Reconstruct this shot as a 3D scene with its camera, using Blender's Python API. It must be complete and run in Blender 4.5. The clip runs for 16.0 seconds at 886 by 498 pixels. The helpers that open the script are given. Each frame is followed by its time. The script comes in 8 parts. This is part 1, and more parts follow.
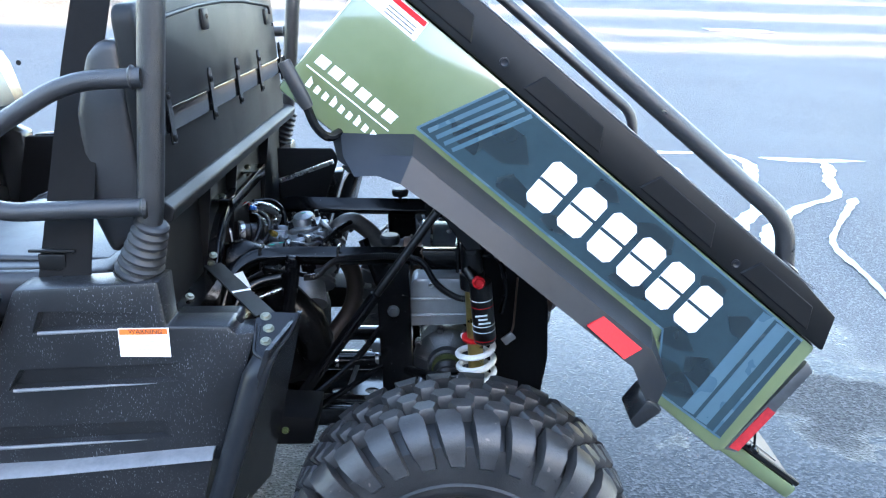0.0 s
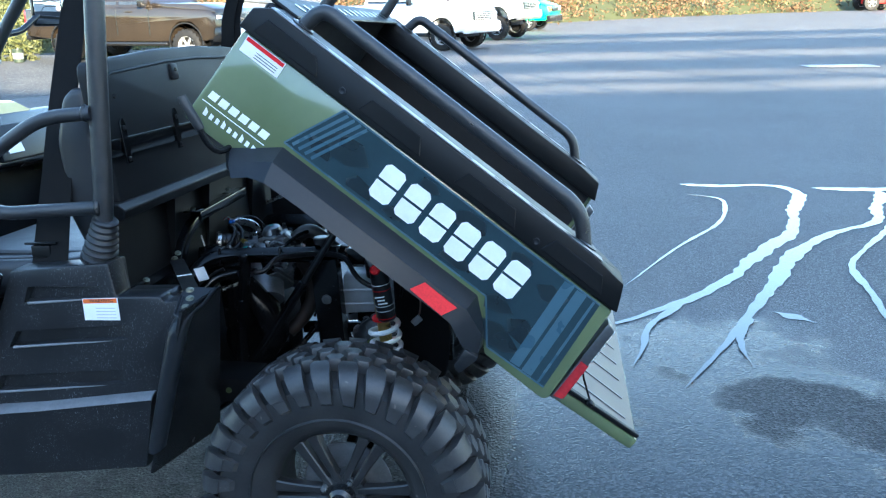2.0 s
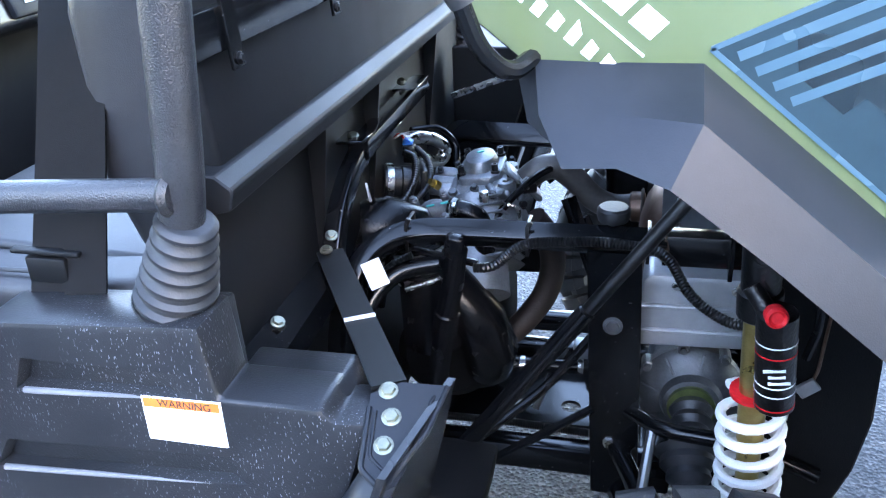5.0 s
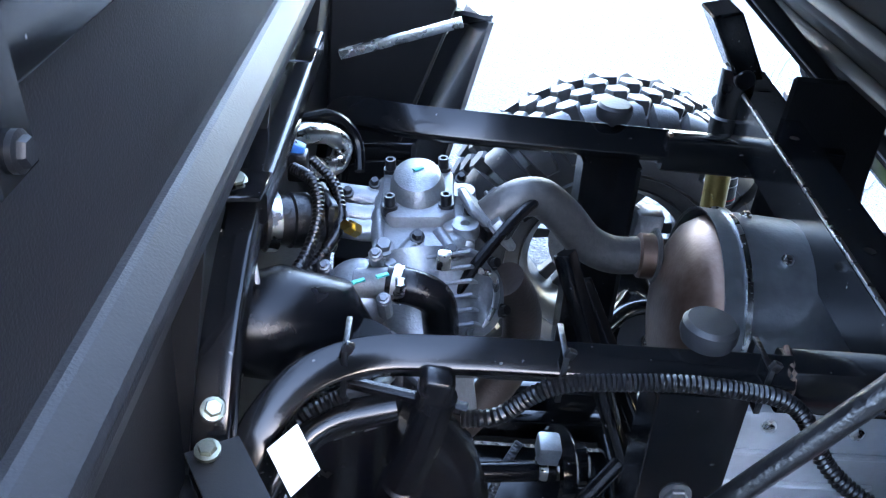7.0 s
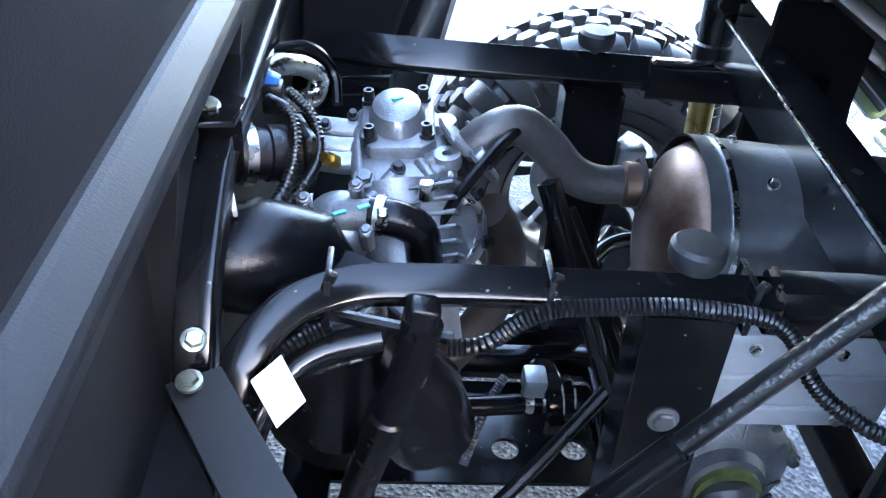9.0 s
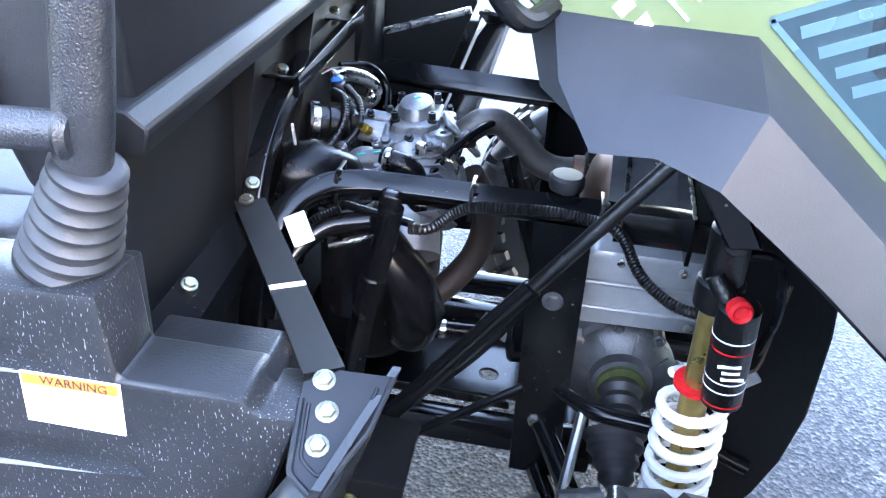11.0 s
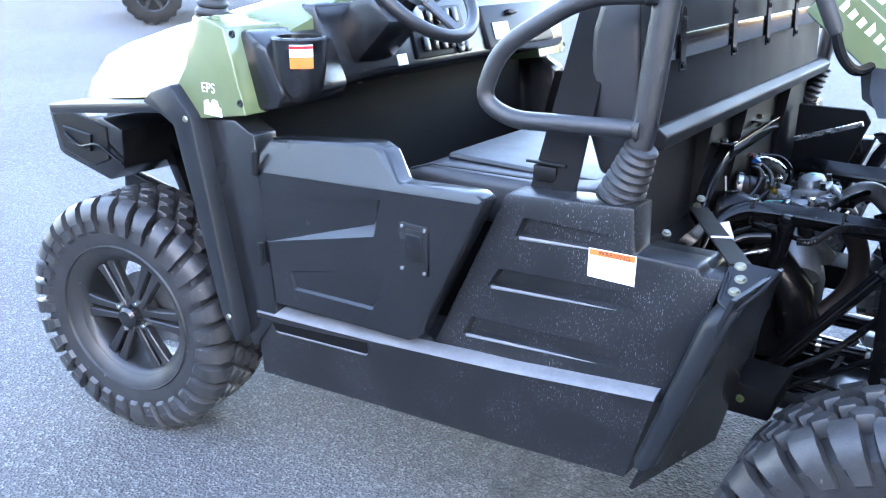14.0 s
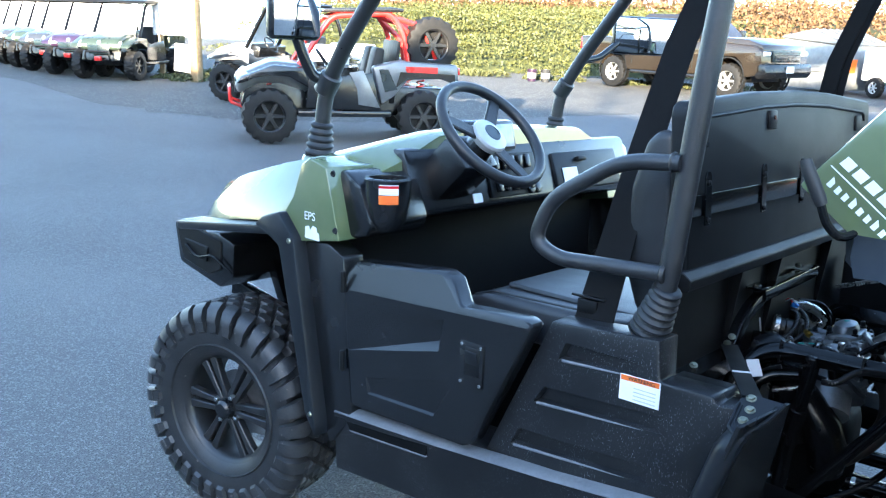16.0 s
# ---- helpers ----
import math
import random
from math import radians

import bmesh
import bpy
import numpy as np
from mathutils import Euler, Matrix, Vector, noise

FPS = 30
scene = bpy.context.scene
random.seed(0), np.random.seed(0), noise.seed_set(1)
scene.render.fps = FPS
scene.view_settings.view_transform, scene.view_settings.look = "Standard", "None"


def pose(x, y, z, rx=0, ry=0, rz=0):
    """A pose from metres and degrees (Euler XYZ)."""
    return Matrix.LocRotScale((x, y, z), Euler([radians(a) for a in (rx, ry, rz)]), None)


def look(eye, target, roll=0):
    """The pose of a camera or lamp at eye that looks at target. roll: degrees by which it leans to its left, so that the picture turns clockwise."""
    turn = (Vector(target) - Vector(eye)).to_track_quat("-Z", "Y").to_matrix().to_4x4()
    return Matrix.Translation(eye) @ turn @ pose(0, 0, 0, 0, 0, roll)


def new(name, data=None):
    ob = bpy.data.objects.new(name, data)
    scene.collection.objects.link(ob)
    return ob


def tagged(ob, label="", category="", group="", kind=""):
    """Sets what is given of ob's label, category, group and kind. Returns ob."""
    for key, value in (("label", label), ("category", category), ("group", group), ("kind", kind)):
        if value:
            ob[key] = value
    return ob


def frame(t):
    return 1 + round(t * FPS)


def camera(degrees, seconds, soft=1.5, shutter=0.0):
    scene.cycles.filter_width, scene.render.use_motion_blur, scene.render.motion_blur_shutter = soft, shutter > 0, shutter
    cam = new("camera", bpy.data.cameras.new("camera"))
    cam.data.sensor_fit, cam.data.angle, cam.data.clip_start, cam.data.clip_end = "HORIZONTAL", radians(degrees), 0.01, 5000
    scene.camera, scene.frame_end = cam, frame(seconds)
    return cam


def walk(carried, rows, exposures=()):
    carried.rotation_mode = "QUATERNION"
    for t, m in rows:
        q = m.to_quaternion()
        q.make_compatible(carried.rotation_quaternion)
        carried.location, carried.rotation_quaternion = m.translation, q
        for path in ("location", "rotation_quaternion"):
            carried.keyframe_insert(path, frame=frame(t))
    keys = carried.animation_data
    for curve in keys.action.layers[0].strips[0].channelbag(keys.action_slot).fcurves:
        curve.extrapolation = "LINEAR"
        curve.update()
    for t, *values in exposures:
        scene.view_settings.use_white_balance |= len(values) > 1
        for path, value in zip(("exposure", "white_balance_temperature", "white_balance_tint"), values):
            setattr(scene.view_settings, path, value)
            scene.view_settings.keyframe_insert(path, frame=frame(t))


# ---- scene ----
cam = camera(55.4, 16.0, 1.2)
PATH = [
    (0, (0.02, -1.297, 1.426), (0.018, 0.609, 0.822), 0.5),
    (0.5, (0.096, -1.533, 1.4), (-0.005, 0.382, 0.831), -1.3),
    (1, (0.246, -1.69, 1.415), (0.092, 0.229, 0.873), -2.5),
    (1.5, (0.487, -1.765, 1.417), (0.257, 0.161, 0.929), -1.8),
    (2, (0.586, -1.71, 1.405), (0.303, 0.21, 0.919), -2.5),
    (2.5, (0.635, -1.511, 1.415), (0.307, 0.403, 0.938), -2.1),
    (3, (0.677, -1.319, 1.418), (0.318, 0.583, 0.914), -1.0),
    (3.5, (0.604, -1.172, 1.381), (0.03, 0.637, 0.749), -0.4),
    (4, (0.327, -1.014, 1.333), (-0.308, 0.775, 0.702), 0.2),
    (4.3, (0.162, -0.905, 1.339), (-0.375, 0.867, 0.583), -0.8),
    (4.5, (0.101, -0.799, 1.296), (-0.435, 0.954, 0.494), -1.5),
    (5, (-0.068, -0.538, 1.335), (-0.519, 1.208, 0.47), -2.5),
    (5.2, (-0.113, -0.461, 1.33), (-0.548, 1.28, 0.447), -1.7),
    (7.3, (-0.373, 0.051, 1.253), (-0.227, 1.721, 0.163), 6.9),
    (7.5, (-0.372, 0.052, 1.247), (-0.216, 1.711, 0.142), 7.0),
    (8, (-0.371, 0.056, 1.223), (-0.216, 1.682, 0.068), 6.4),
    (8.2, (-0.371, 0.054, 1.21), (-0.209, 1.669, 0.042), 6.3),
    (10.3, (-0.294, -0.171, 1.298), (-0.276, 1.506, 0.207), 5.2),
    (10.5, (-0.251, -0.258, 1.296), (-0.31, 1.442, 0.245), 5.3),
    (11, (-0.154, -0.43, 1.31), (-0.332, 1.296, 0.316), 5.6),
    (11.5, (-0.068, -0.557, 1.303), (-0.244, 1.192, 0.348), 5.2),
    (12, (0.085, -0.645, 1.324), (-0.138, 1.121, 0.412), 4.4),
    (12.5, (0.179, -0.746, 1.343), (-0.232, 0.987, 0.432), 3.9),
    (13, (0.177, -0.893, 1.345), (-0.498, 0.75, 0.427), 2.6),
    (13.5, (0.074, -1.134, 1.317), (-0.831, 0.476, 0.551), -0.1),
    (14, (0.044, -1.23, 1.342), (-1.035, 0.311, 0.664), 0.5),
    (14.5, (0.114, -1.281, 1.364), (-1.066, 0.217, 0.759), 1.8),
    (15, (0.199, -1.35, 1.377), (-1.057, 0.103, 0.818), 1.9),
    (15.5, (0.242, -1.39, 1.405), (-1.042, 0.061, 0.907), 1.9),
    (16, (0.254, -1.393, 1.425), (-1.045, 0.071, 1.014), 2.2),
]
EXPOSURES = [(0.0, 4.37, 6800, 14), (1.0, 3.95, 6750, 14), (1.5, 3.5, 6600, 11), (2.0, 3.3, 5800, 4), (3.0, 3.35, 5600, 3), (3.5, 3.55, 5950, 6), (4.0, 4.4, 6300, 8), (4.5, 4.85, 6500, 16), (5.0, 5.2, 6700, 20), (7.0, 5.8, 6650, 20), (8.0, 5.9, 6650, 18), (9.5, 6.05, 6800, 20), (10.5, 6.2, 6950, 21), (11.0, 5.8, 7050, 22), (12.5, 4.85, 6600, 17), (13.0, 4.85, 6800, 20), (13.5, 5.0, 6800, 20), (14.0, 4.85, 6700, 20), (15.0, 4.15, 6700, 18), (15.5, 3.9, 6550, 14), (16.0, 3.6, 5950, 7)]
walk(cam, [(t, look(eye, target, roll)) for t, eye, target, roll in PATH], EXPOSURES)

# ---- sky, sun ----
SUN_AZ = Vector((0.47, -0.88, 0.0)).normalized()
SUN_EL = radians(9.0)
sun_way = Vector((SUN_AZ.x * math.cos(SUN_EL), SUN_AZ.y * math.cos(SUN_EL), math.sin(SUN_EL)))
world = bpy.data.worlds.new("world")
scene.world = world
world.use_nodes = True
wn = world.node_tree.nodes
sky = wn.new("ShaderNodeTexSky")
sky.sky_type, sky.sun_disc = "NISHITA", False
sky.sun_elevation, sky.sun_rotation = radians(16.0), math.atan2(SUN_AZ.x, SUN_AZ.y)
sky.air_density, sky.dust_density, sky.ozone_density = 1.0, 0.42, 1.2
wn["Background"].inputs["Strength"].default_value = 0.12
world.node_tree.links.new(sky.outputs[0], wn["Background"].inputs["Color"])
sun = new("sun", bpy.data.lights.new("sun", "SUN"))
sun.data.energy, sun.data.angle, sun.data.color = 5.0, radians(0.6), (1.0, 0.8, 0.55)
sun.matrix_world = look(sun_way * 200, (0, 0, 0))

# ---- materials ----
def material(name, dark, light, rough=0.5, metal=0.0, scale=25.0, bump=0.0, bump_scale=200.0, coat=0.0,
             rough_var=0.1, specular=0.5, fleck=None, island=False, detail=3.0, spread=False):
    """A surface whose colour drifts between two tones at two scales, with fine relief and uneven gloss."""
    m = bpy.data.materials.new(name)
    m.use_nodes = True
    nodes, links = m.node_tree.nodes, m.node_tree.links
    b = nodes["Principled BSDF"]
    b.inputs["Metallic"].default_value = metal
    b.inputs["Coat Weight"].default_value = coat
    b.inputs["Coat Roughness"].default_value = 0.06
    b.inputs["Specular IOR Level"].default_value = specular
    at = nodes.new("ShaderNodeTexCoord").outputs["Object"]
    if spread:
        shift = nodes.new("ShaderNodeVectorMath")
        shift.operation = "MULTIPLY_ADD"
        links.new(nodes.new("ShaderNodeObjectInfo").outputs["Random"], shift.inputs[0])
        shift.inputs[1].default_value = (31.0, 17.0, 23.0)
        links.new(at, shift.inputs[2])
        at = shift.outputs[0]
    big, fine = nodes.new("ShaderNodeTexNoise"), nodes.new("ShaderNodeTexNoise")
    for n, s, d in ((big, scale, detail), (fine, scale * 9, 2.0)):
        n.inputs["Scale"].default_value, n.inputs["Detail"].default_value = s, d
        links.new(at, n.inputs["Vector"])
    add = nodes.new("ShaderNodeMath")
    add.operation = "MULTIPLY_ADD"
    links.new(fine.outputs[0], add.inputs[0])
    add.inputs[1].default_value = 0.4
    links.new(big.outputs[0], add.inputs[2])
    span = nodes.new("ShaderNodeMapRange")
    span.inputs["From Min"].default_value, span.inputs["From Max"].default_value = 0.45, 0.95
    links.new(add.outputs[0], span.inputs["Value"])
    fac = span.outputs[0]
    if island:
        geo = nodes.new("ShaderNodeNewGeometry")
        mixf = nodes.new("ShaderNodeMath")
        mixf.operation = "MULTIPLY_ADD"
        links.new(geo.outputs["Random Per Island"], mixf.inputs[0])
        mixf.inputs[1].default_value = 0.8
        half = nodes.new("ShaderNodeMath")
        half.operation = "MULTIPLY"
        links.new(fac, half.inputs[0])
        half.inputs[1].default_value = 0.3
        links.new(half.outputs[0], mixf.inputs[2])
        fac = mixf.outputs[0]
    mix = nodes.new("ShaderNodeMix")
    mix.data_type = "RGBA"
    links.new(fac, mix.inputs["Factor"])
    mix.inputs["A"].default_value, mix.inputs["B"].default_value = (*dark, 1), (*light, 1)
    colour = mix.outputs["Result"]
    if fleck:
        spots = nodes.new("ShaderNodeTexNoise")
        spots.inputs["Scale"].default_value, spots.inputs["Detail"].default_value = fleck[1], 1.0
        if len(fleck) > 3:
            squeeze = nodes.new("ShaderNodeMapping")
            squeeze.inputs["Scale"].default_value = (1.0, 1.0, fleck[3])
            links.new(at, squeeze.inputs["Vector"])
            links.new(squeeze.outputs[0], spots.inputs["Vector"])
        else:
            links.new(at, spots.inputs["Vector"])
        edge = nodes.new("ShaderNodeMapRange")
        edge.inputs["From Min"].default_value, edge.inputs["From Max"].default_value = fleck[2], fleck[2] + 0.04
        links.new(spots.outputs[0], edge.inputs["Value"])
        over = nodes.new("ShaderNodeMix")
        over.data_type = "RGBA"
        amount = edge.outputs[0]
        if len(fleck) > 3:
            thick = nodes.new("ShaderNodeMapRange")
            thick.inputs["From Min"].default_value, thick.inputs["From Max"].default_value = 0.42, 0.62
            links.new(big.outputs[0], thick.inputs["Value"])
            both = nodes.new("ShaderNodeMath")
            both.operation = "MULTIPLY"
            links.new(amount, both.inputs[0])
            links.new(thick.outputs[0], both.inputs[1])
            amount = both.outputs[0]
        links.new(amount, over.inputs["Factor"])
        links.new(colour, over.inputs["A"])
        over.inputs["B"].default_value = (*fleck[0], 1)
        colour = over.outputs["Result"]
    links.new(colour, b.inputs["Base Color"])
    gloss = nodes.new("ShaderNodeMapRange")
    gloss.inputs["To Min"].default_value = max(0.02, rough - rough_var)
    gloss.inputs["To Max"].default_value = min(1.0, rough + rough_var)
    links.new(big.outputs[0], gloss.inputs["Value"])
    links.new(gloss.outputs[0], b.inputs["Roughness"])
    if bump:
        relief, grain = nodes.new("ShaderNodeBump"), nodes.new("ShaderNodeTexNoise")
        grain.inputs["Scale"].default_value, grain.inputs["Detail"].default_value = bump_scale, 2.0
        links.new(at, grain.inputs["Vector"])
        relief.inputs["Strength"].default_value, relief.inputs["Distance"].default_value = bump, 0.6 / bump_scale
        links.new(grain.outputs[0], relief.inputs["Height"])
        links.new(relief.outputs[0], b.inputs["Normal"])
    return m


BLACK_PLASTIC = material("black_plastic", (0.0065, 0.007, 0.008), (0.011, 0.0115, 0.013), 0.24, scale=8, bump=0.15, bump_scale=700, specular=0.58)
PANEL_PLASTIC = material("droplet_plastic", (0.009, 0.0096, 0.011), (0.015, 0.0157, 0.0175), 0.36, scale=9, bump=0.25, bump_scale=420, specular=0.36,
                         fleck=((0.17, 0.175, 0.19), 560.0, 0.655, 0.3))
FLARE_PLASTIC = material("flare_plastic", (0.009, 0.0106, 0.0135), (0.014, 0.016, 0.0195), 0.38, specular=0.28, scale=10, bump=0.15, bump_scale=900)
MATT_BLACK = material("matt_black", (0.0045, 0.0048, 0.0056), (0.0085, 0.0088, 0.01), 0.5, scale=9, bump=0.25, bump_scale=600, specular=0.3)
# black parts in enclosed places; part of their shade is in this colour
SHADED_BLACK = material("shaded_black", (0.0015, 0.0015, 0.0018), (0.003, 0.003, 0.0035), 0.7, scale=12, bump=0.3, bump_scale=400, specular=0.12)
RAIL_PLASTIC = material("rail_plastic", (0.003, 0.0033, 0.0038), (0.006, 0.0063, 0.007), 0.48, scale=14, bump=0.15, bump_scale=800, specular=0.25)
FRAME_PAINT = material("frame_paint", (0.0025, 0.003, 0.0035), (0.0045, 0.0045, 0.005), 0.16, scale=20, specular=0.27,
                       fleck=((0.1, 0.1, 0.1), 160.0, 0.76))
# pale base colour stands in for sky sheen on upward edges
LEDGE_SHEEN = material("ledge_sheen", (0.1, 0.104, 0.112), (0.17, 0.175, 0.185), 0.36, specular=0.6, scale=14, bump=0.15, bump_scale=300)
TUBE_PAINT = material("tube_paint", (0.014, 0.0145, 0.016), (0.022, 0.0225, 0.025), 0.32, scale=30, bump=0.9, bump_scale=520, specular=0.6)
GREEN = material("olive_paint", (0.105, 0.135, 0.062), (0.125, 0.155, 0.075), 0.22, scale=4, coat=1.0, rough_var=0.05)
TEAL = material("teal_decal", (0.012, 0.028, 0.036), (0.018, 0.041, 0.052), 0.25, scale=7, coat=0.5, rough_var=0.05)
STRIPE_BLUE = material("stripe_blue", (0.045, 0.095, 0.125), (0.055, 0.11, 0.145), 0.28, scale=9, coat=0.4, rough_var=0.05)
CAMO_DARK = material("camo_dark", (0.006, 0.014, 0.018), (0.01, 0.02, 0.025), 0.28, scale=9, coat=0.4, rough_var=0.05)
WHITE = material("white_print", (0.72, 0.73, 0.74), (0.82, 0.83, 0.84), 0.4, scale=20)
RED = material("red_reflector", (0.5, 0.008, 0.012), (0.68, 0.015, 0.02), 0.55, scale=200, rough_var=0.1, specular=0.25)
ORANGE = material("orange_print", (0.75, 0.13, 0.02), (0.85, 0.18, 0.03), 0.4, scale=20)
RUBBER = material("rubber", (0.013, 0.0133, 0.0145), (0.029, 0.0288, 0.03), 0.42, scale=16, bump=0.25, bump_scale=300, fleck=((0.11, 0.1, 0.09), 60.0, 0.75))
TREAD = material("tread_rubber", (0.018, 0.0182, 0.0195), (0.044, 0.0437, 0.045), 0.42, scale=16, bump=0.25, bump_scale=300, fleck=((0.12, 0.104, 0.09), 60.0, 0.73), spread=True)
YARD_RUBBER = material("yard_tyre_rubber", (0.006, 0.006, 0.0065), (0.013, 0.0128, 0.013), 0.6, scale=16, bump=0.2, specular=0.25)
BOOT = material("boot_rubber", (0.011, 0.0112, 0.0125), (0.019, 0.0193, 0.021), 0.5, scale=30, bump=0.1)
RIM = material("rim_black", (0.012, 0.012, 0.013), (0.022, 0.022, 0.023), 0.35, scale=30, bump=0.08)
CAST = material("cast_aluminium", (0.16, 0.168, 0.178), (0.27, 0.28, 0.292), 0.42, metal=0.7, scale=30, bump=0.35, bump_scale=420)
DULL_CAST = material("dull_cast", (0.05, 0.053, 0.057), (0.1, 0.104, 0.11), 0.45, metal=0.6, scale=30, bump=0.3, bump_scale=260)
ALLOY = material("rail_alloy", (0.16, 0.16, 0.165), (0.26, 0.26, 0.265), 0.38, metal=0.6, scale=30, bump=0.1)
STEEL = material("zinc_steel", (0.42, 0.42, 0.41), (0.62, 0.62, 0.6), 0.28, metal=1.0, scale=60)
BOLT = material("yellow_zinc", (0.2, 0.2, 0.15), (0.34, 0.33, 0.25), 0.32, metal=0.9, scale=80)
BRASS = material("brass", (0.42, 0.27, 0.06), (0.58, 0.4, 0.12), 0.3, metal=1.0, scale=60)
PIPE = material("exhaust_steel", (0.04, 0.037, 0.036), (0.1, 0.092, 0.086), 0.45, metal=0.6, scale=14, bump=0.2)
HEADER = material("header_brown", (0.012, 0.008, 0.0065), (0.03, 0.019, 0.014), 0.55, metal=0.2, scale=14, bump=0.2)
HEAT = material("heat_tint", (0.09, 0.045, 0.028), (0.19, 0.13, 0.1), 0.42, metal=0.8, scale=9, bump=0.1)
SHIELD = material("heat_shield", (0.09, 0.094, 0.098), (0.16, 0.166, 0.172), 0.33, metal=0.7, scale=8, bump=0.1)
PALE_SHEET = material("pale_sheet", (0.2, 0.205, 0.215), (0.3, 0.305, 0.315), 0.38, metal=0.4, scale=7, bump=0.1)
SPRING = material("spring_white", (0.72, 0.72, 0.7), (0.82, 0.82, 0.8), 0.35, scale=40)
ENGINE_BLACK = material("engine_black", (0.002, 0.002, 0.0024), (0.0045, 0.0045, 0.005), 0.32, scale=25, bump=0.3)
HOSE = material("hose_rubber", (0.002, 0.0021, 0.0025), (0.005, 0.005, 0.0058), 0.24, scale=40, bump=0.15, bump_scale=500, specular=0.17)
VINYL = material("seat_vinyl", (0.013, 0.0135, 0.0155), (0.022, 0.0225, 0.025), 0.4, scale=20, bump=0.4, bump_scale=600)
WEBBING = material("belt_webbing", (0.003, 0.003, 0.0035), (0.006, 0.006, 0.0066), 0.7, scale=60, bump=0.5, bump_scale=1200, specular=0.15)
# tan base colour stands in for sunlit trees reflected in the tailgate
TAN_REFLECTION = material("tan_reflection", (0.075, 0.055, 0.046), (0.11, 0.084, 0.072), 0.45, scale=12, bump=0.1)
LENS_CLEAR = material("clear_lens", (0.55, 0.56, 0.58), (0.85, 0.86, 0.88), 0.12, scale=200, coat=0.5)
LENS_RED = material("red_lens", (0.3, 0.01, 0.015), (0.5, 0.02, 0.025), 0.1, scale=90, coat=0.8)
CHROME = material("chrome", (0.7, 0.7, 0.72), (0.8, 0.8, 0.82), 0.1, metal=1.0, scale=50, rough_var=0.04)
GAUGE = material("gauge_face", (0.35, 0.38, 0.42), (0.55, 0.58, 0.62), 0.2, scale=30)
BLUE_PLUG = material("blue_plug", (0.02, 0.12, 0.4), (0.03, 0.2, 0.6), 0.4, scale=60)
GREEN_MARK = material("green_mark", (0.02, 0.35, 0.3), (0.03, 0.45, 0.38), 0.5, scale=60)
SEAL = material("green_gold_seal", (0.08, 0.1, 0.035), (0.16, 0.19, 0.07), 0.35, metal=0.7, scale=50)
GOLD = material("gold_anodised", (0.32, 0.23, 0.07), (0.45, 0.34, 0.13), 0.3, metal=0.8, scale=50)
MIRROR = material("mirror", (0.85, 0.85, 0.86), (0.88, 0.88, 0.89), 0.03, metal=1.0, scale=20, rough_var=0.01)
PICKUP_BROWN = material("bronze_paint", (0.02, 0.015, 0.0105), (0.028, 0.021, 0.0145), 0.22, metal=0.3, scale=3, coat=0.7)
PICKUP_DARK = material("dark_paint", (0.03, 0.032, 0.036), (0.045, 0.047, 0.05), 0.25, metal=0.3, scale=3, coat=0.7)
PICKUP_WHITE = material("white_paint", (0.72, 0.73, 0.74), (0.8, 0.8, 0.8), 0.3, scale=3, coat=0.6)
VAN_GREEN = material("green_van_paint", (0.015, 0.4, 0.12), (0.02, 0.5, 0.16), 0.3, scale=3, coat=0.6)
SILVER = material("silver_panel", (0.42, 0.43, 0.44), (0.55, 0.56, 0.57), 0.35, metal=0.3, scale=6, coat=0.3)
RED_PAINT = material("red_paint", (0.55, 0.02, 0.015), (0.7, 0.03, 0.025), 0.3, scale=10, coat=0.4)
TURQUOISE = material("turquoise_paint", (0.08, 0.4, 0.45), (0.12, 0.5, 0.55), 0.3, scale=6, coat=0.4)
PURPLE = material("purple_paint", (0.018, 0.01, 0.024), (0.028, 0.013, 0.034), 0.3, scale=6, coat=0.4)
GREY_PAINT = material("grey_paint", (0.16, 0.17, 0.18), (0.24, 0.25, 0.26), 0.35, scale=6, coat=0.4)
CAR_GLASS = material("car_glass", (0.02, 0.025, 0.03), (0.03, 0.035, 0.04), 0.06, scale=3, rough_var=0.03, specular=0.9)
WOOD = material("post_wood", (0.17, 0.115, 0.055), (0.28, 0.2, 0.11), 0.75, scale=14, bump=0.4, bump_scale=60)
BARK = material("bark", (0.09, 0.07, 0.05), (0.2, 0.17, 0.13), 0.9, scale=8, bump=0.6, bump_scale=30)
DARK_GREEN = material("dark_green_paint", (0.02, 0.03, 0.022), (0.03, 0.042, 0.03), 0.3, scale=5, coat=0.3)
DARK_SILVER = material("dark_silver", (0.14, 0.145, 0.15), (0.2, 0.205, 0.21), 0.35, metal=0.4, scale=6, coat=0.3)
LEAF = material("leaf_green", (0.017, 0.03, 0.006), (0.085, 0.085, 0.02), 0.65, scale=1.2, island=True)
LEAF_DRY = material("leaf_dry", (0.055, 0.026, 0.01), (0.12, 0.068, 0.028), 0.75, scale=1.2, island=True)
GRASS = material("grass", (0.018, 0.028, 0.006), (0.07, 0.07, 0.02), 0.8, scale=1.5, island=True)
CONCRETE = material("building_wall", (0.21, 0.225, 0.25), (0.29, 0.305, 0.33), 0.85, scale=0.8, bump=0.3, bump_scale=40)
# opaque pale tone that paints sun glare on windscreens
GLARE_FILM = material("glare_film", (0.42, 0.44, 0.46), (0.6, 0.6, 0.6), 0.3, scale=2)


